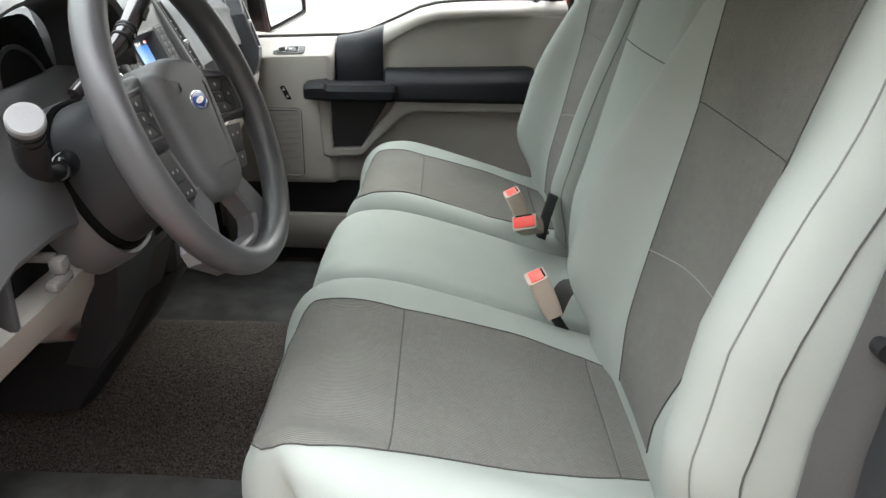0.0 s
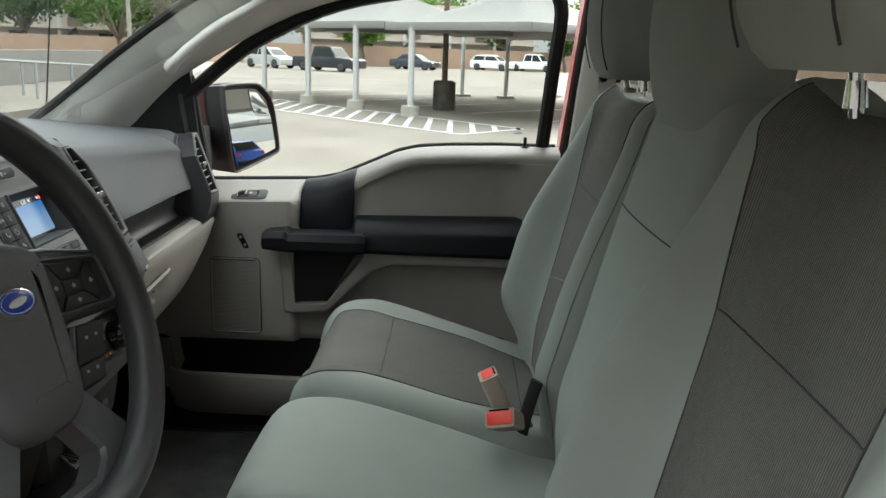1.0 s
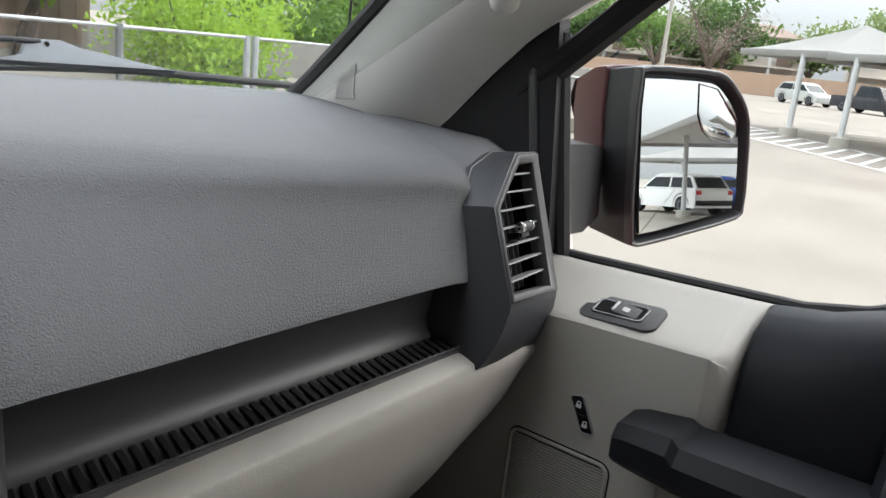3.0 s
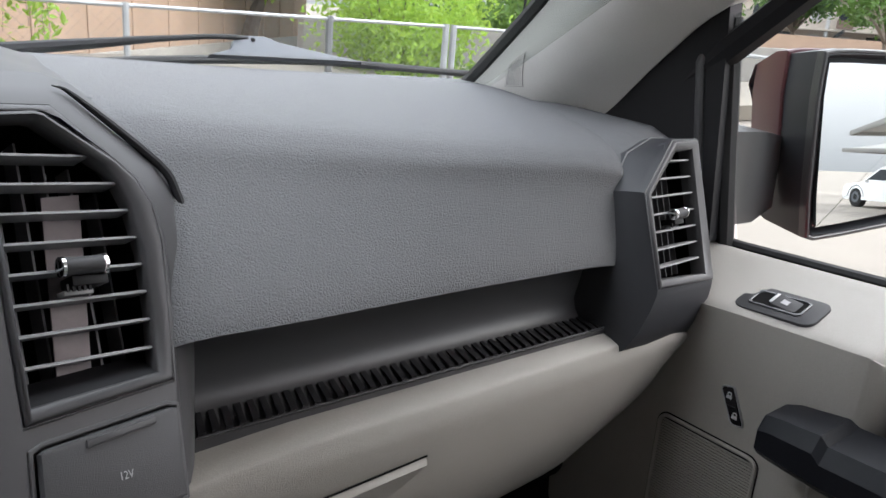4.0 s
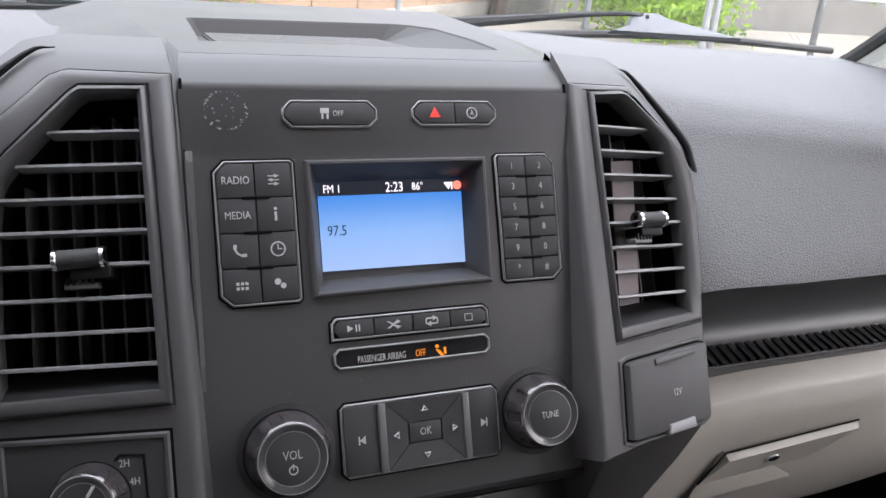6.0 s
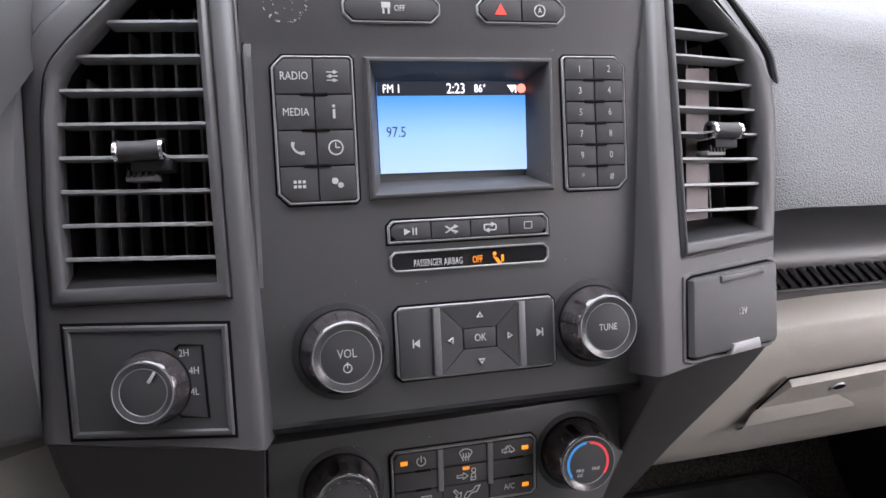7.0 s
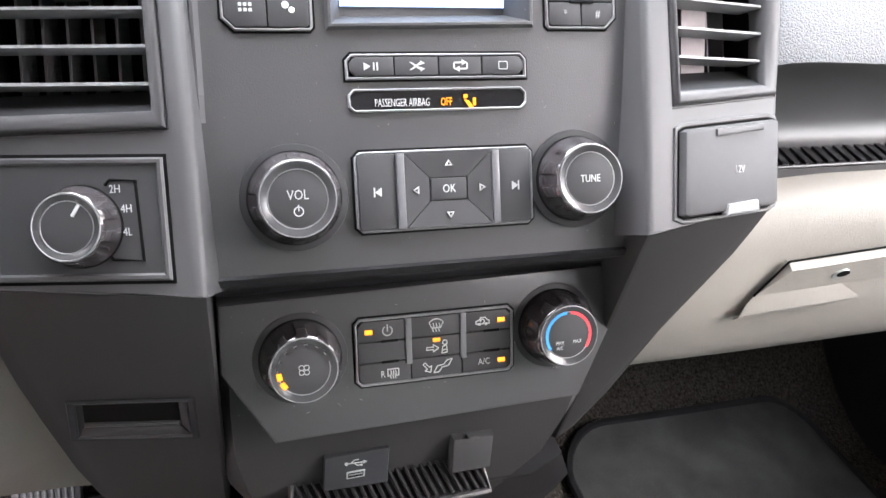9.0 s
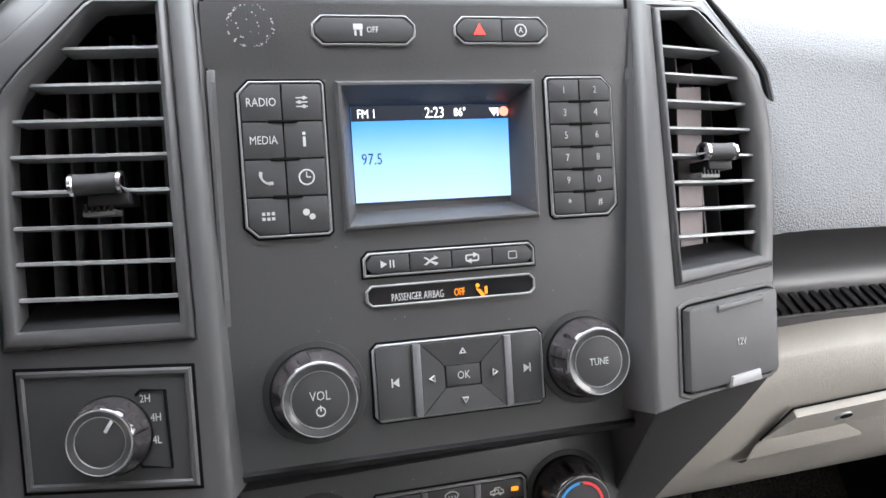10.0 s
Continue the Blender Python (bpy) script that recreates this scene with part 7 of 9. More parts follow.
# ---- right door mirror ----
mir = thing("door_mirror", (-0.55, 0.95, 1.30), "black and dark red door mirror with an inset spotter glass", "mirror")
F_M = axes((-0.542, 1.024, 1.535), (1, -0.45, 0.06), (0.45, 1, 0))
MO = pts_on(F_M, [(1.0400, 1.3200), (1.0540, 1.3162), (1.2140, 1.3500), (1.2270, 1.3620), (1.2165, 1.4810), (1.2030, 1.5120), (1.1700, 1.5430), (1.1460, 1.5495), (1.0470, 1.5475), (1.0265, 1.5420)])
mo = [tuple(Vector(a).lerp(Vector(b), f)) for a, b in zip(MO, MO[1:] + MO[:1]) for f in (0.22, 0.78)]
bm = bmesh.new()
loft(bm, [[F_M @ Vector((*p, w)) for p in r] for r, w in ((inset(mo, 0.050), -0.165), (inset(mo, 0.022), -0.150), (inset(mo, 0.002), -0.085), (inset(mo, -0.004), -0.01), (inset(mo, -0.004), 0.004), (inset(mo, 0.002), 0.0075), (inset(mo, 0.007), -0.010))], caps=(True, True))
part("mirror_shell", bm, M_HOUSING, mir, "black mirror housing", 30)
part("mirror_rim", ring_frame(inset(mo, -0.0046), inset(mo, 0.0015), F_M, -0.006, 0.0084, 0.002), M_DASH_FINE, mir)
bm = bmesh.new()
loft(bm, [[F_M @ Vector((u, max(v, -0.128), w)) for u, v in r] for r, w in ((inset(mo, 0.046), -0.168), (inset(mo, 0.018), -0.153), (inset(mo, -0.003), -0.086), (inset(mo, -0.0048), -0.062), (inset(mo, -0.0030), -0.060))])
part("mirror_cap", bm, M_MAROON, mir, "dark red mirror cap")
gl_ = inset(mo, 0.0125)
F_MG = F_M @ Matrix.Translation((0, -0.11, 0)) @ Matrix.Rotation(-0.036, 4, "X") @ Matrix.Translation((0, 0.11, 0))
part("mirror_glass", prism(gl_, F_MG, -0.004, 0.0015), M_MIRROR, mir, "silvered mirror glass", smooth=0)
so_ = pts_on(F_M, [(1.1290, 1.5330), (1.1320, 1.4930), (1.1415, 1.4725), (1.1555, 1.4625), (1.1960, 1.4590), (1.2030, 1.4650), (1.2020, 1.4850), (1.1610, 1.5285)])
part("spotter_rim", ring_frame(inset(so_, -0.0009), inset(so_, 0.0002), F_MG, -0.002, 0.0032, 0.0006), M_GLOSS, mir)
bm = bmesh.new()
cu2 = Vector((sum(p[0] for p in so_) / 8, sum(p[1] for p in so_) / 8))
dome = [[F_MG @ Vector((*(cu2 + (Vector(p) - cu2) * k), 0.0012 + 0.0016 * (1 - k * k))) for p in so_] for k in (1, 0.8, 0.6, 0.4, 0.2, 0.02)]
loft(bm, dome)
part("spotter_glass", bm, M_MIRROR, mir, "convex spotter glass", 80)
bm = bmesh.new()
loft(bm, [[(-0.66, 0.900, 1.340), (-0.66, 0.900, 1.455), (-0.555, 0.900, 1.450), (-0.550, 0.900, 1.338)], [(-0.66, 0.96, 1.338), (-0.66, 0.96, 1.450), (-0.560, 0.97, 1.447), (-0.555, 0.97, 1.334)], [(-0.65, 1.06, 1.345), (-0.65, 1.06, 1.44), (-0.585, 1.06, 1.435), (-0.580, 1.06, 1.34)]])
part("mirror_arm", bm, M_DASH_FINE, mir)


# ---- seats ----
def profile_at(prof, s):
    """Point and normal (in x, z) of a profile at s in 0..1."""
    n = len(prof) - 1
    t = min(max(s, 0), 1) * n
    i = min(int(t), n - 1)
    p = prof[i].lerp(prof[i + 1], t - i)
    a, b = prof[max(i - 1, 0)], prof[min(i + 2, n)]
    d = (b - a).normalized()
    return p, d


def cushion_surface(yc, hw, bolster, dz, flat=False, fwd=0.0):
    """Maps (u in -1..1, s in 0..1 from the rear to under the front) to a point of the cushion's top."""
    prof = curve([(0.300, 0, 0.985), (0.225, 0, 0.998), (0.10, 0, 1.038), (-0.04, 0, 1.080), (-0.105, 0, 1.089), (-0.158, 0, 1.076), (-0.192, 0, 1.040), (-0.206, 0, 0.985), (-0.200, 0, 0.91), (-0.185, 0, 0.86)], 5)

    def at(u, s, lift=0.0):
        p, d = profile_at(prof, s)
        n = Vector((-abs(d.z) if d.z < 0 else abs(d.z) * -0.2, 0, abs(d.x)))
        if n.length < 1e-6:
            n = Vector((0, 0, 1))
        n.normalize()
        a = abs(u)
        fade = 1 - 0.75 * smooth01(0.50, 0.80, s)
        off = bolster * smooth01(0.52, 0.78, a) * fade
        if flat:
            off = -0.006 * a * a
        edge = 0.80
        if a > edge:
            k = (a - edge) / (1 - edge)
            off -= 0.055 * (1 - math.sqrt(max(0, 1 - k * k)))
        w = hw * (1 - 0.05 * smooth01(0.55, 0.85, s)) * (1 - (0.22 * smooth01(0.30, 0.60, s) if u < 0 and not flat else 0))
        tuck = 0.045 * smooth01(0.55, 1.0, -u) * smooth01(0.42, 0.68, s) if fwd else 0
        return Vector((p.x + tuck - fwd * smooth01(0.22, 0.55, s), yc + w * u, p.z + dz)) + n * (off + lift)
    return at


def back_surface(yc, hw, bolster, dz, flat=False, top=1.61, left=lambda z: 1.0):
    """Maps (u, s from the hinge up over the top) to a point of the backrest's front."""
    z = top
    prof = curve([(0.265, 0, 0.97), (0.262, 0, 1.03), (0.268, 0, 1.10), (0.291, 0, 1.19), (0.340, 0, 1.40), (0.374, 0, z - 0.06), (0.388, 0, z - 0.022), (0.412, 0, z), (0.445, 0, z + 0.004), (0.482, 0, z - 0.018)], 5)

    def at(u, s, lift=0.0):
        p, d = profile_at(prof, s)
        n = Vector((-d.z, 0, d.x))
        n.normalize()
        a = abs(u)
        zz = p.z
        amount = bolster * (left(zz) if u < 0 else 1.0) * (0.25 + 0.75 * smooth01(1.02, 1.14, zz)) * (1 - 0.72 * smooth01(1.24, z - 0.03, zz))
        off = amount * smooth01(0.50, 0.80, a) - (0.004 if not flat else 0) * (1 - a)
        if flat:
            off = 0.012 * (1 - a * a) * smooth01(1.0, 1.15, zz)
        edge = 0.80
        if a > edge:
            k = (a - edge) / (1 - edge)
            off -= 0.062 * (1 - math.sqrt(max(0, 1 - k * k)))
        w = hw * lerp_table([(0.95, 0.90), (1.10, 0.99), (1.30, 1.0), (1.45, 0.95), (z - 0.03, 0.86), (z + 0.01, 0.80)], zz)[0]
        return Vector((p.x, yc + w * u, zz + dz)) + n * (off + lift)
    return at


def shell(at, depth_dir, depth, nu=40, ns=46, us=None):
    """A closed solid: the surface in front, and the same surface pushed back behind."""
    bm = bmesh.new()
    rings = []
    for j in range(ns + 1):
        s = j / ns
        row = [at(math.sin((2 * i / nu - 1) * math.pi / 2) * 0.5 + (2 * i / nu - 1) * 0.5, s) for i in range(nu + 1)]
        dv = Vector(depth_dir) * depth
        rings.append(row + [row[-1] + dv, row[len(row) // 2] + dv * 1.05, row[0] + dv])
    loft(bm, rings)
    return bm


def panel(at, u0, u1, s0, s1, lift, nu=16, ns=24, bow=0.0):
    """A cover panel lying just proud of a surface, with a soft rolled edge."""
    bm = bmesh.new()
    rows = []
    for j in range(ns + 1):
        row = []
        for i in range(nu + 1):
            f, g = i / nu, j / ns
            e = min(f, 1 - f, g * 1.5, (1 - g) * 1.5)
            row.append(bm.verts.new(at(u0(g) + (u1(g) - u0(g)) * f, s0 + (s1 - s0) * g, lift * (0.3 + 0.7 * smooth01(-0.02, 0.05, e)))))
        rows.append(row)
    for a, b in zip(rows, rows[1:]):
        for i in range(nu):
            bm.faces.new((a[i], a[i + 1], b[i + 1], b[i]))
    return bm


def seam(at, path, lift=0.0012, r=0.0010):
    return tube([at(u, s, lift) for u, s in path], r, 6)


def line(u0, s0, u1, s1, n=14, bow=0.0):
    return [(u0 + (u1 - u0) * i / n, s0 + (s1 - s0) * i / n + bow * math.sin(math.pi * i / n)) for i in range(n + 1)]


def bucket_seat(name, yc, hw, dz, label, group, top=1.60, fwd=0.0, left=lambda z: 1.0, hr_fwd=0.0):
    t = thing(name, (0.05, yc, 0.74), label, "car seat", group)
    c = cushion_surface(yc, hw, 0.020, dz, False, fwd)
    base = part("cushion", shell(c, (0.04, 0, -1), 0.13), M_CLOTH, t, "plain grey cloth cushion")
    kn_ = lambda s: -lerp_table([(0.0, 0.36), (0.106, 0.40), (0.20, 0.53), (0.334, 0.73), (0.45, 0.84), (0.55, 0.86), (0.60, 0.80), (0.64, 0.60)], s)[0]
    kf_ = lambda s: lerp_table([(0.0, 0.54), (0.106, 0.62), (0.20, 0.65), (0.334, 0.61), (0.55, 0.67), (0.60, 0.60), (0.64, 0.45)], s)[0]
    for s0, s1 in ((0.030, 0.106), (0.106, 0.334), (0.334, 0.64)):
        at_ = lambda k, a=s0, d=s1 - s0: (lambda g: k(a + d * g))
        part("cushion_panel", panel(c, at_(kn_), at_(kf_), s0 + 0.0008, s1 - 0.0008, 0.0022), M_RIB, base, "dark ribbed cloth panel")
    for k in (kn_, kf_):
        part("seam", seam(c, [(k(0.03 + 0.61 * i / 30), 0.03 + 0.61 * i / 30) for i in range(31)]), M_SEAM, base)
    for s in (0.106, 0.334, 0.642):
        part("seam", seam(c, line(kn_(s), s, kf_(s), s)), M_SEAM, base)
    b = back_surface(yc, hw, 0.082, dz, False, top, left)
    back = part("backrest", shell(b, (0.99, 0, -0.1), 0.10), M_CLOTH, t, "plain grey cloth backrest")
    kb = lambda s: lerp_table([(0.0, 0.32), (0.167, 0.34), (0.342, 0.48), (0.442, 0.54), (0.54, 0.65), (0.65, 0.74), (0.80, 0.76)], s)[0]
    for s0, s1 in ((0.09, 0.450), (0.450, 0.80)):
        wide = lambda g, a=s0, d=s1 - s0: kb(a + d * g)
        part("back_panel", panel(b, lambda g, w=wide: -w(g), wide, s0 + 0.0008, s1 - 0.0008, 0.0022), M_RIB, back, "dark ribbed cloth panel")
    for u in (-1, 1):
        part("seam", seam(b, [(u * kb(0.09 + 0.71 * i / 30), 0.09 + 0.71 * i / 30) for i in range(31)]), M_SEAM, back)
    part("seam", seam(b, line(kb(0.342), 0.342, -kb(0.365), 0.366, 20, 0.006), 0.0026, 0.0009), M_STITCH, back)
    part("seam", seam(b, line(-kb(0.45), 0.450, kb(0.45), 0.450)), M_SEAM, back)
    for u in (-1, 1):
        part("stitching", seam(b, line(u * 0.945, 0.08, u * 0.935, 0.80, 30), 0.0004, 0.0011), M_EDGE, back, "fine stitched edge")
        part("stitching", tube([b(u, 0.12 + 0.66 * i / 30) + Vector((0.004, u * 0.0008, 0.0)) for i in range(31)], 0.0012, 6), M_SEAM, back, "dark side piping")
    part("seat_base", box((0.06, yc, 0.845 + dz), (0.42, hw * 1.7, 0.11), 0.02), M_BLACK, t)
    for x in (-0.12, 0.22):
        for s in (-1, 1):
            part("seat_foot", box((x, yc + s * hw * 0.62, 0.765), (0.06, 0.05, 0.10), 0.008), M_BLACK, t)
    # head restraint on two chrome posts
    hz, hx = 1.625 + dz + hr_fwd * 0.35, 0.405
    for s in (-1, 1):
        p = part("post", tube([(hx + 0.005, yc + s * 0.075, 1.598 + dz), (hx - 0.005, yc + s * 0.075, 1.665 + dz)], 0.0065, 12), M_CHROME, t, "chrome head restraint post")
        part("guide", tube([(hx + 0.003, yc + s * 0.075, 1.606 + dz), (hx + 0.001, yc + s * 0.075, 1.628 + dz)], 0.010, 14, radii=[0.0100, 0.0080]), M_CHROME, p)
        if s < 0:
            part("guide_button", box((hx - 0.020, yc + s * 0.075, 1.608 + dz), (0.018, 0.022, 0.009), 0.003), M_BUCKLE, p)
    bm = bmesh.new()
    rings = []
    for j in range(15):
        f = j / 14
        z = hz + 0.19 * f
        e = math.sin(math.pi * min(1, max(0, 0.04 + 0.92 * f))) ** 0.22
        wv, dv = 0.145 * e * (0.96 + 0.04 * f), 0.064 * e
        xc = hx - hr_fwd - 0.012 - 0.012 * f
        rings.append([(xc + dv * math.copysign(abs(math.cos(a)) ** 0.62, math.cos(a)), yc + wv * math.copysign(abs(math.sin(a)) ** 0.55, math.sin(a)), z) for a in (2 * math.pi * i / 32 for i in range(32))])
    loft(bm, rings)
    hr = part("headrest", bm, M_CLOTH, t, "plain grey cloth head restraint")
    for s in (-1, 1):
        part("seam", tube([(hx - hr_fwd - 0.012 - 0.012 * f - 0.064 * math.sin(math.pi * (0.06 + 0.88 * f)) ** 0.22, yc + s * 0.088, hz + 0.19 * f) for f in [i / 12 for i in range(1, 12)]], 0.0012, 6), M_SEAM, hr)
    return t


bucket_seat("driver_seat", -0.470, 0.262, 0.012, "grey cloth driver's seat with dark ribbed centre panels", "front seats", 1.60, 0.026, lambda z: lerp_table([(1.0, 0.35), (1.15, 0.50), (1.25, 0.64), (1.38, 0.62), (1.50, 0.45)], z)[0], 0.028)
bucket_seat("passenger_seat", 0.425, 0.262, -0.010, "grey cloth passenger seat with dark ribbed centre panels", "front seats", 1.585, 0.0, lambda z: 0.5)

# middle seat, plain cloth
mid = thing("middle_seat", (0.05, -0.02, 0.74), "plain grey cloth middle seat", "car seat", "front seats")
c = cushion_surface(-0.018, 0.172, 0.0, 0.012, True, 0.022)
base = part("cushion", shell(c, (0.04, 0, -1), 0.15), M_CLOTH, mid)
part("seam", seam(c, line(-0.98, 0.15, -0.98, 0.70), 0.001), M_SEAM, base)
part("seam", seam(c, line(0.98, 0.15, 0.98, 0.70), 0.001), M_SEAM, base)
b = back_surface(-0.030, 0.182, 0.0, 0.03, True, 1.60)
back = part("backrest", shell(b, (0.99, 0, -0.1), 0.10), M_CLOTH, mid)
part("seam", seam(b, line(-0.93, 0.450, 0.93, 0.450)), M_SEAM, back)
bm = bmesh.new()
rings = []
for j in range(15):
    f = j / 14
    z = 1.552 + 0.255 * f
    e = math.sin(math.pi * (0.04 + 0.92 * f)) ** 0.22
    rings.append([(0.412 - 0.012 * f + 0.066 * e * math.copysign(abs(math.cos(a)) ** 0.6, math.cos(a)), -0.030 + 0.150 * e * math.copysign(abs(math.sin(a)) ** 0.55, math.sin(a)), z) for a in (2 * math.pi * i / 32 for i in range(32))])
loft(bm, rings)
part("headrest", bm, M_CLOTH, mid)
part("seat_base", box((0.06, -0.018, 0.845), (0.40, 0.28, 0.10), 0.02), M_BLACK, mid)


# ---- seat belt buckles ----
def buckle(p, up, facing, label, body=M_BUCKLE, s=1.0):
    m = axes(p, up, facing)
    t = thing("seat_belt_buckle", p, label, "seat belt buckle", "seat belt buckles")
    bm = bmesh.new()
    loft(bm, [[m @ Vector((u * k * s, v * k * s, w * s)) for u, v in rounded(-0.017, -0.028, 0.017, 0.028, 0.006, 3)] for k, w in ((0.82, -0.070), (0.95, -0.05), (1, -0.01), (0.97, 0.0))])
    b = part("buckle_body", bm, body, t)
    part("release_button", prism(rounded(-0.011, -0.022, 0.011, 0.022, 0.003, 3), m, -0.004, 0.0015, 0.001), M_RED, b, "red release button")
    part("latch_slot", box((0.0125, 0, 0.0008), (0.003, 0.034, 0.002), 0.0005, m), M_SHADOW, b)
    part("belt_stem", tube([m @ Vector((0, 0, -0.065)), m @ Vector((0.004, 0, -0.10)), m @ Vector((0.015, 0, -0.15))], 0.014, 8, squash=0.35), M_BLACK, t)
    return t


buckle((0.156, -0.222, 1.116), (-0.42, 0.05, 0.88), (0.88, 0.1, 0.4), "beige seat belt buckle with a red button beside the driver's seat")
buckle((0.154, 0.237, 1.100), (-0.42, 0.05, 0.88), (0.88, 0.1, 0.4), "beige seat belt buckle with a red button beside the passenger seat")
buckle((0.169, 0.095, 1.086), (-0.40, -0.75, 0.50), (-0.1, 0.5, 0.85), "grey seat belt buckle with a red button on the middle seat", M_BUCKLE, 0.92)
# loose belt webbing at the hinge
t = thing("belt_webbing", (0.22, -0.19, 1.0), "dark brown seat belt webbing between the seats", "seat belt")
part("webbing", tube(curve([(0.19, -0.215, 1.05), (0.21, -0.200, 1.085), (0.235, -0.192, 1.075), (0.26, -0.185, 1.03)], 5), 0.018, 8, squash=0.12), M_SEAM, t)
t = thing("belt_stalk", (0.21, 0.17, 1.0), "black belt stalk beside the passenger seat", "seat belt")
part("stalk", tube(curve([(0.215, 0.175, 1.02), (0.222, 0.178, 1.06), (0.236, 0.180, 1.115)], 4), 0.013, 8, squash=0.4), M_BLACK, t)
# driver's shoulder belt on the door pillar
t = thing("shoulder_belt", (0.40, -0.745, 1.0), "dark brown shoulder belt hanging by the driver's seat", "seat belt")
part("webbing", tube([(0.366, -0.752, 0.95), (0.372, -0.756, 1.20), (0.40, -0.752, 1.36), (0.44, -0.745, 1.60)], 0.024, 8, squash=0.10), M_SEAM, t)
part("belt_stop", tube([(0.388, -0.764, 1.300), (0.388, -0.748, 1.300)], 0.010, 12), M_BLACK, t)

# passenger's belt guide behind the seat
t = thing("belt_guide", (0.43, 0.79, 1.6), "black shoulder belt guide on the passenger pillar", "seat belt")
part("guide", box((0.430, 0.775, 1.615), (0.05, 0.03, 0.035), 0.008), M_BLACK, t)
part("webbing", tube([(0.42, 0.765, 1.61), (0.44, 0.74, 1.45), (0.44, 0.735, 1.2)], 0.024, 8, squash=0.1), M_BEIGE, t)

# ---- floor, pedals and cab shell ----
def floor_z(x, y):
    hump = 0.16 * math.exp(-((y / 0.20) ** 4)) * (1 - 0.25 * smooth01(-0.4, 0.2, x))
    toe = 0.34 * smooth01(-0.66, -1.05, x) if x < -0.66 else 0.0
    return 0.700 + hump + toe


def floor_pt(i, j):
    x, y = -1.05 + 1.65 * i, -0.78 + 1.56 * j
    t = max(0, (-0.70 - x) / 0.35)
    return (x + 0.0, y, floor_z(x, y) if x > -0.70 else 0.70 + 0.16 * math.exp(-((y / 0.20) ** 4)) + 0.42 * t * t)


fl_ = part("floor", sheet(floor_pt, 40, 40, 0.02), M_CARPET, None, smooth=60)
tagged(fl_, "charcoal brown carpeted cab floor with tunnel hump", "floor", kind="structure")


def floor_mat(y0, y1, label):
    o = rounded(-0.80, y0, -0.30, y1, 0.07, 6)
    t = thing("floor_mat", (-0.55, (y0 + y1) / 2, 0.70), label, "floor mat", "floor mats")
    bm = bmesh.new()

    def lifted(p, w):
        x, y = p
        return (x, y, 0.708 + w + (0.42 * ((-0.70 - x) / 0.35) ** 2 if x < -0.70 else 0))
    loft(bm, [[lifted(p, w) for p in r] for r, w in ((o, 0.0), (o, 0.010), (inset(o, 0.012), 0.012))])
    part("mat_surface", bm, M_MAT, t)
    part("mat_binding", tube([lifted(p, 0.008) for p in o], 0.006, 6, loop=True), M_BLACK, t)


floor_mat(0.30, 0.70, "black carpet mat in the passenger footwell")
floor_mat(-0.68, -0.22, "black carpet mat in the driver's footwell")
# pale crumbs on the passenger mat
for x, y in ((-0.70, 0.545), (-0.715, 0.60), (-0.58, 0.52)):
    cr = part("crumb", box((x, y, 0.7225), (0.006, 0.004, 0.003), 0.001), M_WHITE, None)
    tagged(cr, "tiny pale crumb lying on the black mat", "crumb", "crumbs")

t = thing("brake_pedal", (-0.80, -0.35, 0.75), "ribbed metal-grey pedal above the driver's carpet", "pedal")
F_P = axes((-0.780, -0.330, 0.766), (0.85, 0, 0.52))
part("pedal_pad", prism(rounded(-0.036, -0.060, 0.036, 0.060, 0.015, 4), F_P, -0.012, 0.0, 0.003), M_PEWTER, t)
for i in range(9):
    part("pedal_rib", box((-0.028 + i * 0.007, 0, 0.001), (0.003, 0.100, 0.004), 0.001, F_P), M_RIM, t)
part("pedal_arm", tube([(-0.80, -0.340, 0.79), (-0.85, -0.345, 0.95), (-0.84, -0.345, 1.10)], 0.012, 8), M_BLACK, t)

# console foot under the stack and black side walls of the tunnel
bm = bmesh.new()
rings = []
for z, y0, y1, x in ((1.06, -0.125, 0.120, -0.47), (0.98, -0.165, 0.160, -0.52), (0.90, -0.20, 0.19, -0.58), (0.84, -0.21, 0.205, -0.62)):
    rings.append([(x, y0, z), (x + 0.015, y0 + 0.03, z), (x + 0.015, y1 - 0.03, z), (x, y1, z), (-0.78, y1 + 0.02, z), (-0.78, y0 - 0.02, z)])
loft(bm, rings)
ft_ = part("console_foot", bm, M_BLACK, None)
tagged(ft_, "black moulded console foot over the tunnel", "console", kind="structure")

fw = part("firewall", box((-1.06, 0, 1.08), (0.03, 1.60, 0.72), 0), M_BLACK, None)
tagged(fw, "black firewall behind the dashboard", "bulkhead", kind="structure")
for y, nm in ((0.80, "kick_panel_right"), (-0.80, "kick_panel_left")):
    kp = part(nm, box((-0.84, y, 1.03), (0.44, 0.05, 0.80), 0.01), M_BLACK, None)
    tagged(kp, "black kick panel beside the footwell", "trim", kind="structure")
# door sills
for s, nm in ((1, "sill_right"), (-1, "sill_left")):
    kp = part(nm, box((-0.1, s * 0.86, 0.66), (1.5, 0.16, 0.14), 0.02), M_BLACK if s > 0 else M_REDPAINT, None)
    tagged(kp, "cab side sill", "sill", kind="structure")
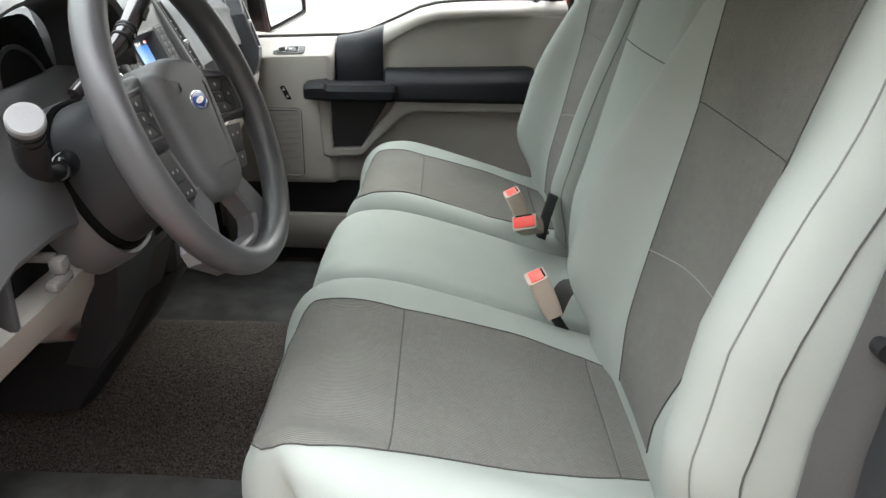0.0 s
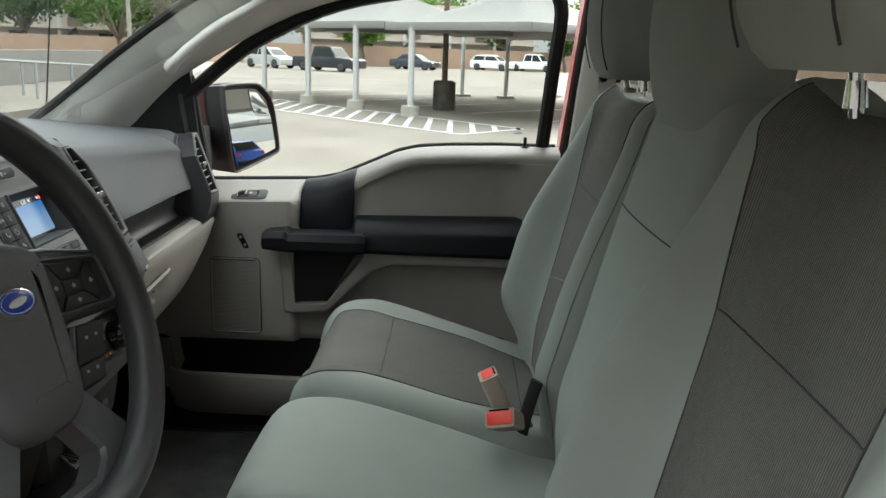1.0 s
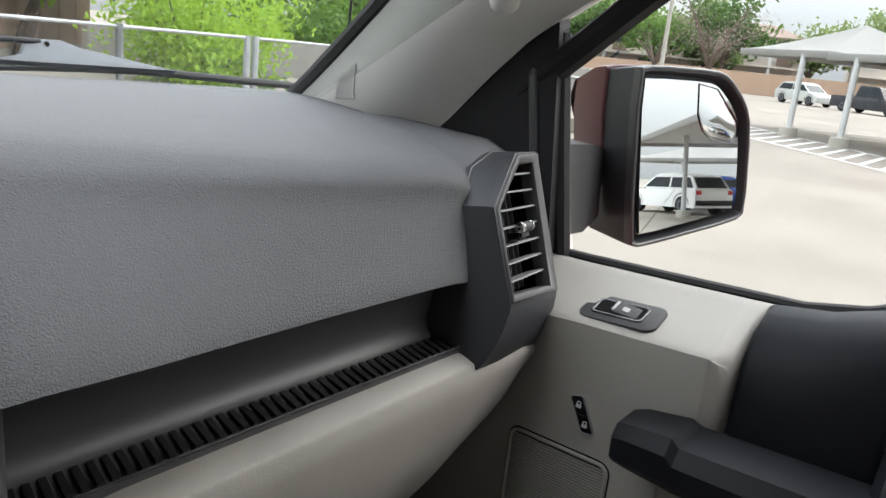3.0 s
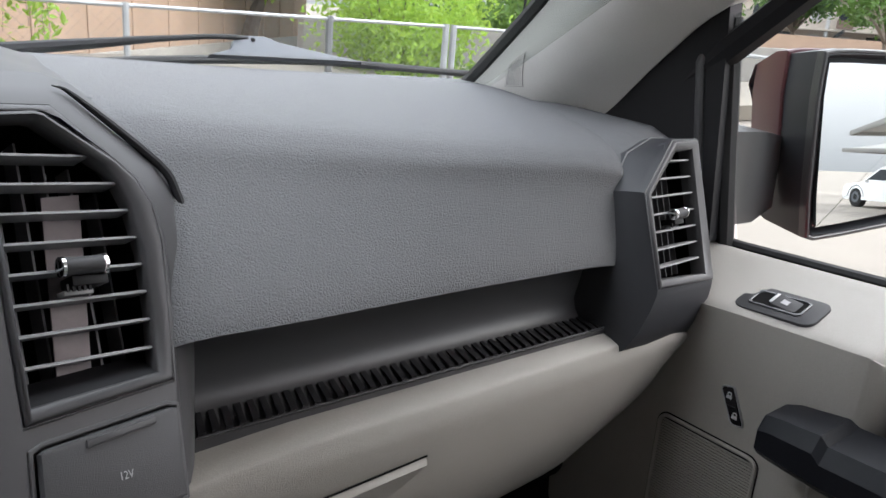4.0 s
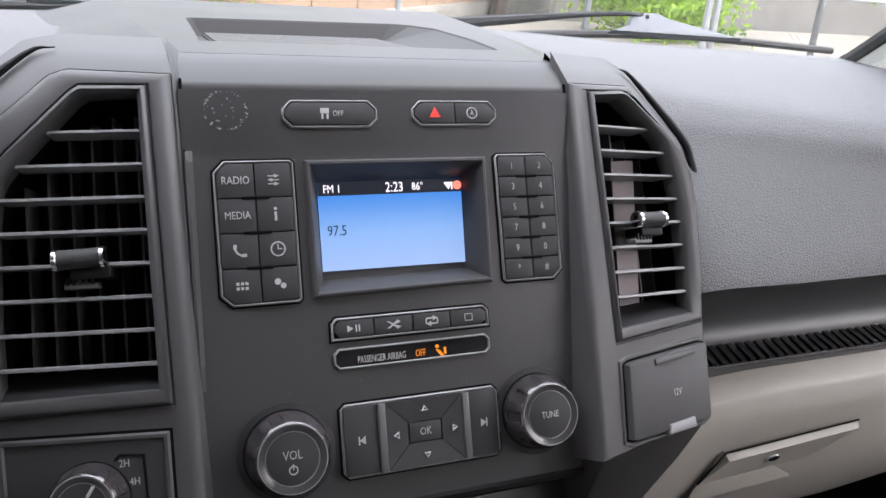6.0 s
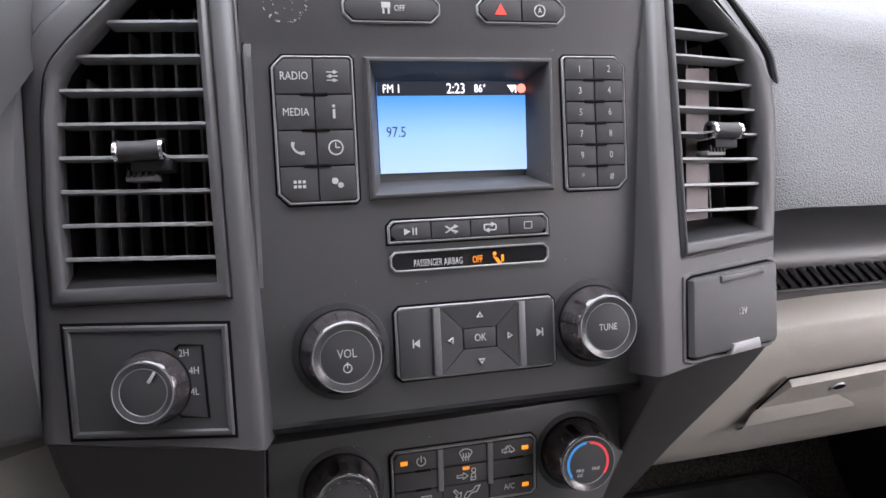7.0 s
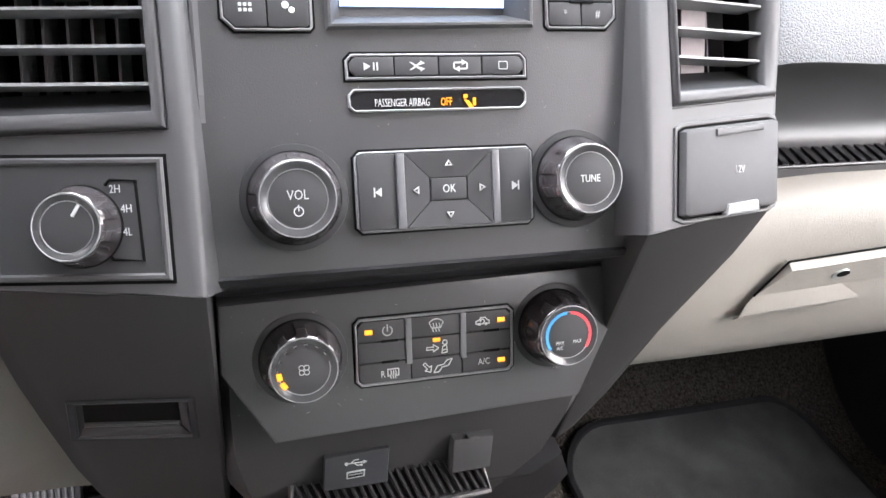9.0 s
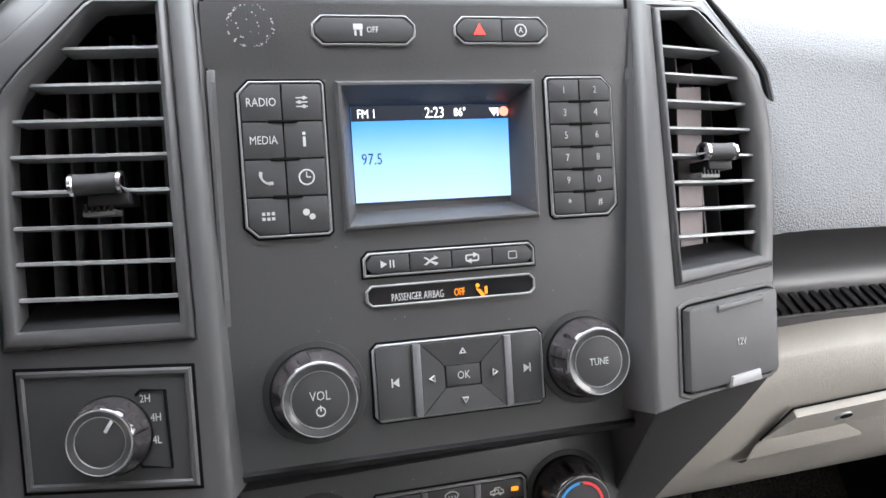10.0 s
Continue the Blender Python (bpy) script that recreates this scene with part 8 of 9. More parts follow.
# roof with headliner, rear wall with window
bm = bmesh.new()
loft(bm, [[(x, -0.70, z), (x, -0.45, z + 0.035), (x, 0.0, z + 0.045), (x, 0.45, z + 0.035), (x, 0.70, z), (x, 0.72, z + 0.06), (x, 0.0, z + 0.10), (x, -0.72, z + 0.06)] for x, z in ((-0.36, 1.800), (-0.20, 1.825), (0.3, 1.835), (1.45, 1.80))])
rf = part("ceiling", bm, M_PILLAR, None)
tagged(rf, "light grey cab headliner", "headliner", kind="structure")
bm = bmesh.new()
for c_, s_ in (((1.42, 0, 1.08), (0.06, 1.50, 0.76)), ((1.42, 0, 1.80), (0.06, 1.50, 0.10)), ((1.42, -0.68, 1.60), (0.06, 0.16, 0.34)), ((1.42, 0.68, 1.60), (0.06, 0.16, 0.34))):
    box(c_, s_, 0, bm=bm)
rw_ = part("wall_rear", bm, M_BLACK, None)
tagged(rw_, "dark cab rear wall round the back window", "wall", kind="structure")
rg = part("window_rear", box((1.42, 0, 1.60), (0.006, 1.20, 0.30), 0), M_PRIVACY, None)
rg.visible_shadow = False
tagged(rg, "dark tinted rear cab window", "window", kind="structure")
# outer roof skin
bm = bmesh.new()
loft(bm, [[(x, -0.735, z + 0.050), (x, -0.45, z + 0.110), (x, 0.0, z + 0.122), (x, 0.45, z + 0.110), (x, 0.735, z + 0.050), (x, 0.735, z + 0.062), (x, 0.45, z + 0.122), (x, 0.0, z + 0.134), (x, -0.45, z + 0.122), (x, -0.735, z + 0.062)] for x, z in ((-0.37, 1.800), (-0.20, 1.825), (0.3, 1.835), (1.46, 1.80))])
rf = part("roof_panel", bm, M_REDPAINT, None)
tagged(rf, "red painted cab roof panel", "roof", kind="structure")
# roof side rails over the doors
for s, nm in ((-1, "roof_rail_left"),):
    bm = bmesh.new()
    loft(bm, [[(x, s * y, z), (x, s * (y - 0.05), z + 0.005), (x, s * (y - 0.10), z + 0.06), (x, s * (y - 0.02), z + 0.11), (x, s * (y + 0.02), z + 0.04)] for x, y, z in ((-0.34, 0.765, 1.755), (-0.15, 0.780, 1.775), (0.35, 0.785, 1.785), (1.42, 0.775, 1.755))])
    rr = part(nm, bm, M_REDPAINT, None)
    tagged(rr, "red roof side rail over the door opening", "rail", kind="structure")
# rear side windows
for s, nm in ((1, "window_quarter_right"), (-1, "window_quarter_left")):
    g_ = part(nm, box((0.91, s * 0.80, 1.63), (0.72, 0.005, 0.40), 0), M_PRIVACY, None)
    g_.visible_shadow = False
    tagged(g_, "dark tinted rear side window", "window", kind="structure")
# rear side quarters
for s, nm in ((1, "wall_quarter_right"), (-1, "wall_quarter_left")):
    bm = bmesh.new()
    box((0.93, s * 0.86, 1.10), (0.92, 0.07, 0.70), 0.01, bm=bm)
    box((1.33, s * 0.80, 1.63), (0.14, 0.06, 0.42), 0.01, bm=bm)
    box((0.50, s * 0.80, 1.63), (0.12, 0.06, 0.42), 0.01, bm=bm)
    q = part(nm, bm, M_PILLAR, None)
    tagged(q, "light grey rear side trim", "wall", kind="structure")


# ================= the car park outside =================
M_LOT = mat("pale_worn_concrete", (0.196, 0.173, 0.149), 0.9, var=0.24, scale=0.30, fine=40, bump=0.2, size=0.01, dirt=0.35, spec=0.2)
M_LINE = mat("white_road_paint", (0.50, 0.50, 0.49), 0.8, var=0.12, scale=3, dirt=0.25)
M_FABRIC = mat("pale_grey_canopy_fabric", (0.36, 0.355, 0.34), 0.85, var=0.06, scale=1.2, fine=60)
fn, fl2 = M_FABRIC.node_tree.nodes, M_FABRIC.node_tree.links
f_tr, f_mx = fn.new("ShaderNodeBsdfTranslucent"), fn.new("ShaderNodeMixShader")
f_tr.inputs["Color"].default_value = (0.42, 0.40, 0.37, 1)
f_mx.inputs[0].default_value = 0.45
fl2.new(fn["Principled BSDF"].outputs[0], f_mx.inputs[1])
fl2.new(f_tr.outputs[0], f_mx.inputs[2])
fl2.new(f_mx.outputs[0], fn["Material Output"].inputs["Surface"])
M_WIRE = mat("dull_fence_wire", (0.20, 0.20, 0.19), 0.6, 0.3, var=0.2)
M_POST = mat("pale_white_post_paint", (0.47, 0.475, 0.475), 0.55, var=0.08, scale=4, dirt=0.15)
M_PLINTH = mat("weathered_plinth_concrete", (0.34, 0.32, 0.28), 0.95, var=0.15, scale=5, fine=60, dirt=0.4)
M_WALL = mat("tan_block_wall", (0.34, 0.235, 0.168), 0.92, var=0.10, scale=1.5, fine=30, bump=0.2, size=0.01, dirt=0.2)
M_STUCCO = mat("cream_stucco", (0.44, 0.39, 0.34), 0.92, var=0.08, scale=1.2, fine=30)
M_ROOF = mat("brown_roof_shingle", (0.17, 0.12, 0.10), 0.9, var=0.2, scale=3, fine=20)
M_DARKWIN = mat("dark_far_glass", (0.03, 0.035, 0.04), 0.1, var=0.1)
M_PALEWIN = mat("pale_curtained_glass", (0.30, 0.30, 0.29), 0.3, var=0.15)
M_BARK = mat("grey_brown_bark", (0.11, 0.085, 0.065), 0.95, var=0.3, scale=6, fine=60, bump=0.6, size=0.01)
M_CONC = mat("pale_retaining_concrete", (0.19, 0.18, 0.165), 0.9, var=0.12, scale=1.5, fine=30, dirt=0.35)
M_FOOTING = mat("pale_footing_concrete", (0.30, 0.28, 0.25), 0.9, var=0.2, scale=1.2, fine=30, dirt=0.35)
M_STAINED = mat("black_stained_concrete", (0.070, 0.062, 0.052), 0.95, var=0.95, scale=2.6, fine=40)
M_TYRE = mat("tyre_rubber", (0.015, 0.015, 0.015), 0.85, var=0.2)
M_CARGLASS = mat("dark_car_glass", (0.02, 0.024, 0.027), 0.22, var=0.1, spec=0.16)
M_TAIL = mat("red_lamp_lens", (0.45, 0.02, 0.02), 0.2, var=0.1)
M_HEAD = mat("clear_lamp_lens", (0.6, 0.62, 0.63), 0.15, var=0.1)


def leaf_mat(name, base):
    m = mat(name, base, 0.6, var=0.35, scale=1.5, fine=14, spec=0.25)
    p = m.node_tree.nodes["Principled BSDF"]
    p.inputs["Transmission Weight"].default_value = 0.0
    tree_ = m.node_tree
    tr = tree_.nodes.new("ShaderNodeBsdfTranslucent")
    tr.inputs["Color"].default_value = (base[0] * 1.7, base[1] * 1.5, base[2] * 1.2, 1)
    mx = tree_.nodes.new("ShaderNodeMixShader")
    mx.inputs[0].default_value = 0.42
    tree_.links.new(p.outputs[0], mx.inputs[1])
    tree_.links.new(tr.outputs[0], mx.inputs[2])
    tree_.links.new(mx.outputs[0], tree_.nodes["Material Output"].inputs["Surface"])
    return m


M_LEAF = leaf_mat("mid_green_leaves", (0.085, 0.16, 0.035))
M_LEAF_B = leaf_mat("bright_green_leaves", (0.20, 0.33, 0.045))
M_LEAF_D = leaf_mat("dark_green_leaves", (0.05, 0.10, 0.028))

gr_ = sheet(lambda i, j: (-600 + 1200 * i, -600 + 1200 * j, 0.0), 8, 8, 0.3)
gr_ = part("ground", gr_, M_LOT, None, smooth=0)
tagged(gr_, "pale worn concrete car park ground", "ground", kind="structure")


# ---- painted hatch ----
def flat_quad(bm, a, b, w, z=0.006):
    a, b = Vector((*a, z)), Vector((*b, z))
    d = (b - a).normalized()
    n = Vector((-d.y, d.x, 0)) * w / 2
    loft(bm, [[a - n, a + n, b + n, b - n], [p + Vector((0, 0, 0.004)) for p in (a - n, a + n, b + n, b - n)]])


hatch = thing("painted_hatching", (-2.0, 19, 0), "white painted hatched strip on the concrete", "road marking", kind="structure")
A0, A1 = Vector((-9.2, 27.9)), Vector((1.62, 17.08))
B0, B1 = Vector((-9.2, 24.4)), Vector((0.16, 15.32))
bm = bmesh.new()
flat_quad(bm, A0, A1, 0.11)
flat_quad(bm, B0, B1, 0.11)
flat_quad(bm, B1, A1, 0.11)
part("border_line", bm, M_LINE, hatch)
for i in range(20):
    x = 0.97 - 0.515 * i
    far_y = A1.y + (A0.y - A1.y) * (x - A1.x) / (A0.x - A1.x)
    near_y = B1.y + (B0.y - B1.y) * (x - B1.x) / (B0.x - B1.x) if x < B1.x else B1.y + (A1.y - B1.y) * (x - B1.x) / (A1.x - B1.x)
    bm = bmesh.new()
    flat_quad(bm, (x, far_y), (x, near_y), 0.13)
    part("hatch_bar", bm, M_LINE, hatch)
bays = thing("bay_lines", (2, 27, 0), "faded white parking bay lines", "road marking", kind="structure")
for i in range(12):
    o = Vector((-7.5 + 2.0 * i, 29.2 - 1.95 * i))
    bm = bmesh.new()
    flat_quad(bm, o, o + Vector((3.4, 3.5)), 0.10)
    part("bay_line", bm, M_LINE, bays)

# ---- shade canopies ----
D = Vector((0.716, -0.698, 0))      # along the row of posts
N = Vector((0.698, 0.716, 0))       # away across the bays


def canopy(origin, length, depth, eave, rise, posts, plinth, label, far_posts=True, grp="shade canopies"):
    """A hipped fabric canopy along D with a fascia beam, and posts on concrete plinths."""
    t = thing("shade_canopy", origin, label, "carport", grp)
    o = Vector(origin)
    c = [o, o + D * length, o + D * length + N * depth, o + N * depth]
    apex = [o + D * length * 0.5 + N * depth * 0.5]
    bm = bmesh.new()
    n = 8
    for k in range(4):
        a, b = c[k], c[(k + 1) % 4]
        rows = []
        for i in range(n + 1):
            f = i / n
            h = rise * f ** 1.25
            p, q = a.lerp(apex[0], f), b.lerp(apex[0], f)
            sag = -0.10 * math.sin(math.pi * f)
            rows.append([bm.verts.new((*(p.lerp(q, j / n)).xy, eave + h + sag * math.sin(math.pi * j / n))) for j in range(n + 1)])
        for r0, r1 in zip(rows, rows[1:]):
            for j in range(n):
                bm.faces.new((r0[j], r0[j + 1], r1[j + 1], r1[j]))
    bmesh.ops.remove_doubles(bm, verts=bm.verts, dist=0.001)
    bmesh.ops.solidify(bm, geom=list(bm.faces), thickness=0.02)
    part("fabric_roof", bm, M_FABRIC, t, "pale grey tensioned fabric", 50)
    for a, b in ((c[0], c[1]), (c[1], c[2]), (c[2], c[3]), (c[3], c[0])):
        m = axes(((a + b) / 2).to_3d() + Vector((0, 0, eave - 0.08)), (0, 0, 1), (b - a))
        part("eave_beam", box((0, 0, 0), ((b - a).length, 0.10, 0.20), 0.01, m), M_FABRIC, t)
    for p in posts:
        p = Vector((*p, 0)) if len(p) == 2 else Vector(p)
        part("post", tube([p, p + Vector((0, 0, eave - 0.10))], 0.085, 12), M_POST, t)
        if plinth:
            part("plinth", tube([p, p + Vector((0, 0, 0.25)), p + Vector((0, 0, 0.28))], 0.24, 14, radii=[0.26, 0.25, 0.22]), M_PLINTH, t)
        else:
            part("plinth", tube([p, p + Vector((0, 0, 0.10))], 0.35, 14), M_PLINTH, t)
    return t


LBL = "pale fabric shade canopy on white posts over the car park"
canopy(Vector((-8.85, 27.26, 0)), 4.85, 5.2, 2.47, 1.0, [(-6.227, 24.71)], True, LBL)
canopy(Vector((-5.40, 23.90, 0)), 4.85, 5.2, 2.42, 1.0, [(-4.47, 22.99), (-2.81, 21.37)], True, LBL)
canopy(Vector((-1.88, 20.46, 0)), 4.95, 5.2, 2.38, 1.0, [(-1.15, 19.75)], True, LBL)
canopy(Vector((1.80, 16.87, 0)) + N * 1.5, 5.2, 5.2, 2.30, 0.95, [(5.33, 26.8, 0)], False, LBL)
canopy(Vector((-5.4, 23.9, 0)) + N * 5.6, 4.8, 5.6, 2.45, 0.9, [(0.26, 30.36)], False, LBL)
canopy(Vector((-1.9, 20.5, 0)) + N * 5.6, 4.8, 5.6, 2.45, 0.9, [(1.97, 29.9), (4.19, 32.4)], False, LBL)
canopy(Vector((2.0, 17.2, 0)) + N * 6.8, 5.0, 6.0, 2.40, 0.9, [(6.47, 37.8)], False, LBL)

lp = thing("lamp_post", (-0.31, 22.5, 0), "tall dark lamp post on a stained concrete base", "lamp post")
part("base", tube([(-0.31, 22.5, 0), (-0.31, 22.5, 0.80), (-0.31, 22.5, 0.86)], 0.30, 16, radii=[0.34, 0.33, 0.26]), M_STAINED, lp, "black stained concrete base")
part("pole", tube([(-0.31, 22.5, 0.8), (-0.31, 22.5, 7.5)], 0.08, 12, radii=[0.09, 0.06]), M_BARK, lp)
part("lamp_head", box((-0.31, 22.2, 7.5), (0.25, 0.7, 0.15), 0.03), M_BLACK, lp)

lp = thing("lamp_post", (-14.4, 34.0, 0), "tall pale lamp post on a concrete base", "lamp post")
part("base", tube([(-14.4, 34.0, 0), (-14.4, 34.0, 0.74), (-14.4, 34.0, 0.80)], 0.30, 16, radii=[0.33, 0.31, 0.25]), M_PLINTH, lp, "pale concrete base")
part("pole", tube([(-14.4, 34.0, 0.75), (-14.4, 34.0, 8.0)], 0.08, 12, radii=[0.10, 0.07]), M_PLINTH, lp)

# ---- cars ----
def car(name, pos, heading, colour, kind, label, length=4.6, width=1.85, height=1.5, grp="parked cars"):
    """A parked car from a side profile: lofted body, glass house, wheels with rims, lamps."""
    paint = mat("car_paint_" + name, colour, 0.25, 0.0 if max(colour) > 0.3 else 0.2, var=0.04, spec=0.6)
    t = thing(name, pos, label, "car", grp)
    m = Matrix.Translation(pos) @ Matrix.Rotation(heading, 4, "Z")
    L, H, W = length / 2, height, width / 2
    if kind == "pickup":
        low = [(-L, 0.55), (-L, 1.02), (-0.35 * L, 1.03), (-0.32 * L, 1.05), (0.45 * L, 1.06), (0.93 * L, 1.0), (L, 0.85), (L, 0.45)]
        roof = [(-0.36 * L, 1.04), (-0.30 * L, H - 0.04), (-0.2 * L, H), (0.14 * L, H), (0.24 * L, H - 0.05), (0.46 * L, 1.05)]
    elif kind == "suv":
        low = [(-L, 0.50), (-L, 0.95), (-0.96 * L, 1.02), (0.0, 0.98), (0.45 * L, 0.98), (0.90 * L, 0.86), (L, 0.70), (L, 0.40)]
        roof = [(-0.96 * L, 1.00), (-0.78 * L, H - 0.13), (-0.52 * L, H - 0.03), (-0.15 * L, H), (0.10 * L, H - 0.04), (0.22 * L, H - 0.12), (0.56 * L, 0.97)]
    else:
        low = [(-L, 0.45), (-L, 0.88), (-0.90 * L, 0.98), (-0.5 * L, 0.95), (0.42 * L, 0.90), (0.92 * L, 0.76), (L, 0.60), (L, 0.38)]
        roof = [(-0.72 * L, 0.95), (-0.42 * L, H - 0.04), (-0.25 * L, H), (0.08 * L, H - 0.01), (0.18 * L, H - 0.07), (0.50 * L, 0.89)]
    base = 0.28
    bm = bmesh.new()
    out = low + [(L * 0.98, base), (-L * 0.98, base)]
    loft(bm, [[m @ Vector((x * kx, y * W, z if z < 0.9 else z - dz)) for x, z in out] for y, kx, dz in ((-1.0, 0.955, 0.06), (-0.985, 0.985, 0.015), (-0.80, 1.0, 0.0), (0.80, 1.0, 0.0), (0.985, 0.985, 0.015), (1.0, 0.955, 0.06))])
    body = part("body", bm, paint, t, "", 40)
    bm = bmesh.new()
    cx = sum(p[0] for p in roof) / len(roof)
    loft(bm, [[m @ Vector((x, s * W * (0.90 - 0.16 * (z - 0.95) / (H - 0.95)), z)) for x, z in roof] for s in (-1, 1)])
    cab = part("cabin", bm, paint, t, "", 30)
    half = lambda z: W * (0.90 - 0.16 * (z - 0.95) / (H - 0.95))
    cx0, cx1 = roof[0][0], roof[-1][0]
    xm = (cx0 + cx1) / 2 - 0.05 * L
    lo_z, hi_z = roof[0][1] + 0.05, H - (0.17 if kind == "suv" else 0.10)

    def slope(i, j, z):
        (xa, za), (xb, zb) = roof[i], roof[j]
        return xa + (xb - xa) * (z - za) / (zb - za)
    for s in (-1, 1):
        for a0, a1 in ((None, xm - 0.05), (xm + 0.05, None)):
            quad = []
            for z in (lo_z, hi_z):
                left = slope(0, 1, min(z, roof[1][1])) + 0.13 if a0 is None else a0
                right = slope(-1, -2, min(z, roof[-2][1])) - 0.13 if a1 is None else a1
                quad.append((left, z))
                quad.append((right, z))
            quad = [quad[0], quad[1], quad[3], quad[2]]
            bm = bmesh.new()
            loft(bm, [[m @ Vector((x, s * (half(z) + d), z)) for x, z in quad] for d in (-0.02, 0.012)])
            part("side_window", bm, M_CARGLASS, cab, "", 0)
    for i, j in ((0, 1), (-1, -2)):
        (xa, za), (xb, zb) = roof[i], roof[j]
        d = Vector((zb - za, 0, xa - xb)).normalized() * (0.012 if xa > 0 else -0.012)
        if d.x * xa < 0:
            d = -d
        q = [(f, k) for f, k in ((0.10, -1), (0.10, 1), (0.92, 1), (0.92, -1))]
        bm = bmesh.new()
        loft(bm, [[m @ (Vector((xa + (xb - xa) * f, k * (half(za + (zb - za) * f) - 0.08), za + (zb - za) * f)) + d * w) for f, k in q] for w in (-1.5, 1.0)])
        part("windscreen" if xa > 0 else "rear_window", bm, M_CARGLASS, cab, "", 0)
    if kind == "pickup":
        part("bed_floor", box((-0.67 * L, 0, 0.98), (0.55 * L, W * 1.7, 0.14), 0.01, m), M_BLACK, t)
    wr = 0.34 if kind == "car" else 0.38
    for x in (-0.62 * L, 0.64 * L):
        for s in (-1, 1):
            w = part("wheel", tube([m @ Vector((x, s * (W - 0.22), wr)), m @ Vector((x, s * (W - 0.02), wr)), m @ Vector((x, s * (W + 0.005), wr))], wr, 24, radii=[wr, wr, wr * 0.86]), M_TYRE, t)
            part("wheel_rim", tube([m @ Vector((x, s * (W - 0.05), wr)), m @ Vector((x, s * (W + 0.012), wr))], wr * 0.56, 20), M_WIPERCAP, w)
            part("hub_shadow", tube([m @ Vector((x, s * (W - 0.02), wr)), m @ Vector((x, s * (W + 0.016), wr))], wr * 0.30, 10), M_BLACK, w)
            arch = [m @ Vector((x + wr * 1.16 * math.cos(a), s * (W * 0.985), wr + wr * 1.16 * math.sin(a))) for a in [math.pi * i / 12 for i in range(13)]]
            part("wheel_arch", tube(arch, 0.026, 6), M_BLACK, t)
    for s in (-1, 1):
        part("tail_lamp", box((-L * 0.985, s * W * 0.82, 0.88), (0.10, W * 0.26, 0.16), 0.02, m), M_TAIL, t)
        part("headlight", box((L * 0.965, s * W * 0.78, 0.72), (0.10, W * 0.30, 0.13), 0.02, m), M_HEAD, t)
        part("wing_mirror", box((0.36 * L, s * (W + 0.07), 1.00), (0.10, 0.16, 0.11), 0.03, m), paint, t)
    part("front_grille", box((L * 0.985, 0, 0.62), (0.06, W * 1.0, 0.22), 0.02, m), M_BLACK, t)
    part("rear_bumper", box((-L * 0.99, 0, 0.48), (0.10, W * 1.9, 0.20), 0.03, m), M_BLACK if kind != "car" else paint, t)
    return t


car("silver_suv", (-15.4, 64.3, 0), radians(-35), (0.42, 0.43, 0.41), "suv", "silver suv parked by the tan wall", 4.6, 1.85, 1.65)
car("black_pickup", (-9.9, 60.3, 0), radians(-28), (0.03, 0.032, 0.036), "pickup", "black pickup truck parked before the tan wall", 5.7, 2.0, 1.85)
car("dark_sedan", (-4.1, 75.6, 0), radians(-25), (0.045, 0.047, 0.06), "car", "dark sedan parked before the tan wall", 4.7, 1.85, 1.45)
car("white_suv", (3.7, 84.5, 0), radians(-25), (0.75, 0.75, 0.74), "suv", "white suv parked before the tan wall", 4.5, 1.85, 1.65)
car("white_pickup", (8.4, 86.5, 0), radians(-28), (0.74, 0.74, 0.72), "pickup", "white pickup truck parked before the tan wall", 5.6, 2.0, 1.85)
car("white_crew_truck", (22.0, 86.5, 0), radians(-28), (0.74, 0.74, 0.72), "pickup", "white pickup truck parked beyond the canopies", 5.6, 2.0, 1.85)
car("charcoal_truck", (8.2, 25.6, 0), radians(183), (0.04, 0.045, 0.05), "pickup", "charcoal pickup truck parked under a canopy", 5.7, 2.0, 1.9)
# seen in the door mirror, behind the truck
car("white_crossover", (29.5, 12.4, 0), radians(341), (0.80, 0.80, 0.79), "suv", "white crossover parked under a canopy behind the truck", 4.4, 1.85, 1.62)
car("blue_hatchback", (32.4, 15.6, 0), radians(341), (0.02, 0.09, 0.50), "suv", "blue hatchback parked beside a white crossover", 4.2, 1.8, 1.55)
car("grey_sedan", (32, 5.5, 0), radians(323), (0.10, 0.10, 0.11), "car", "grey sedan parked under a canopy", 4.7, 1.85, 1.45)
row_axes = D, N
D, N = Vector((0.98, 0.20, 0)), Vector((-0.20, 0.98, 0))
canopy(Vector((14.0, 7.65, 0)), 20.0, 7.5, 3.0, 0.9, [(25.2, 11.05)], True, LBL)
D, N = Vector((1, 0, 0)), Vector((0, -1, 0))
# two added canopies, never in view, that screen sky on the driver's side
canopy(Vector((-6.6, -2.8, 0)), 7.2, 6.5, 3.0, 0.9, [(-6.0, -8.0), (0.4, -8.0)], True, "added unseen fabric canopy that screens the driver's side")
canopy(Vector((0.8, -2.6, 0)), 7.2, 6.5, 3.0, 0.9, [(7.4, -8.0)], True, "added unseen fabric canopy that screens the driver's side")
D, N = row_axes
canopy(Vector((34.5, 19.0, 0)), 8.0, 6.0, 2.45, 1.0, [(38.0, 15.8)], True, LBL)


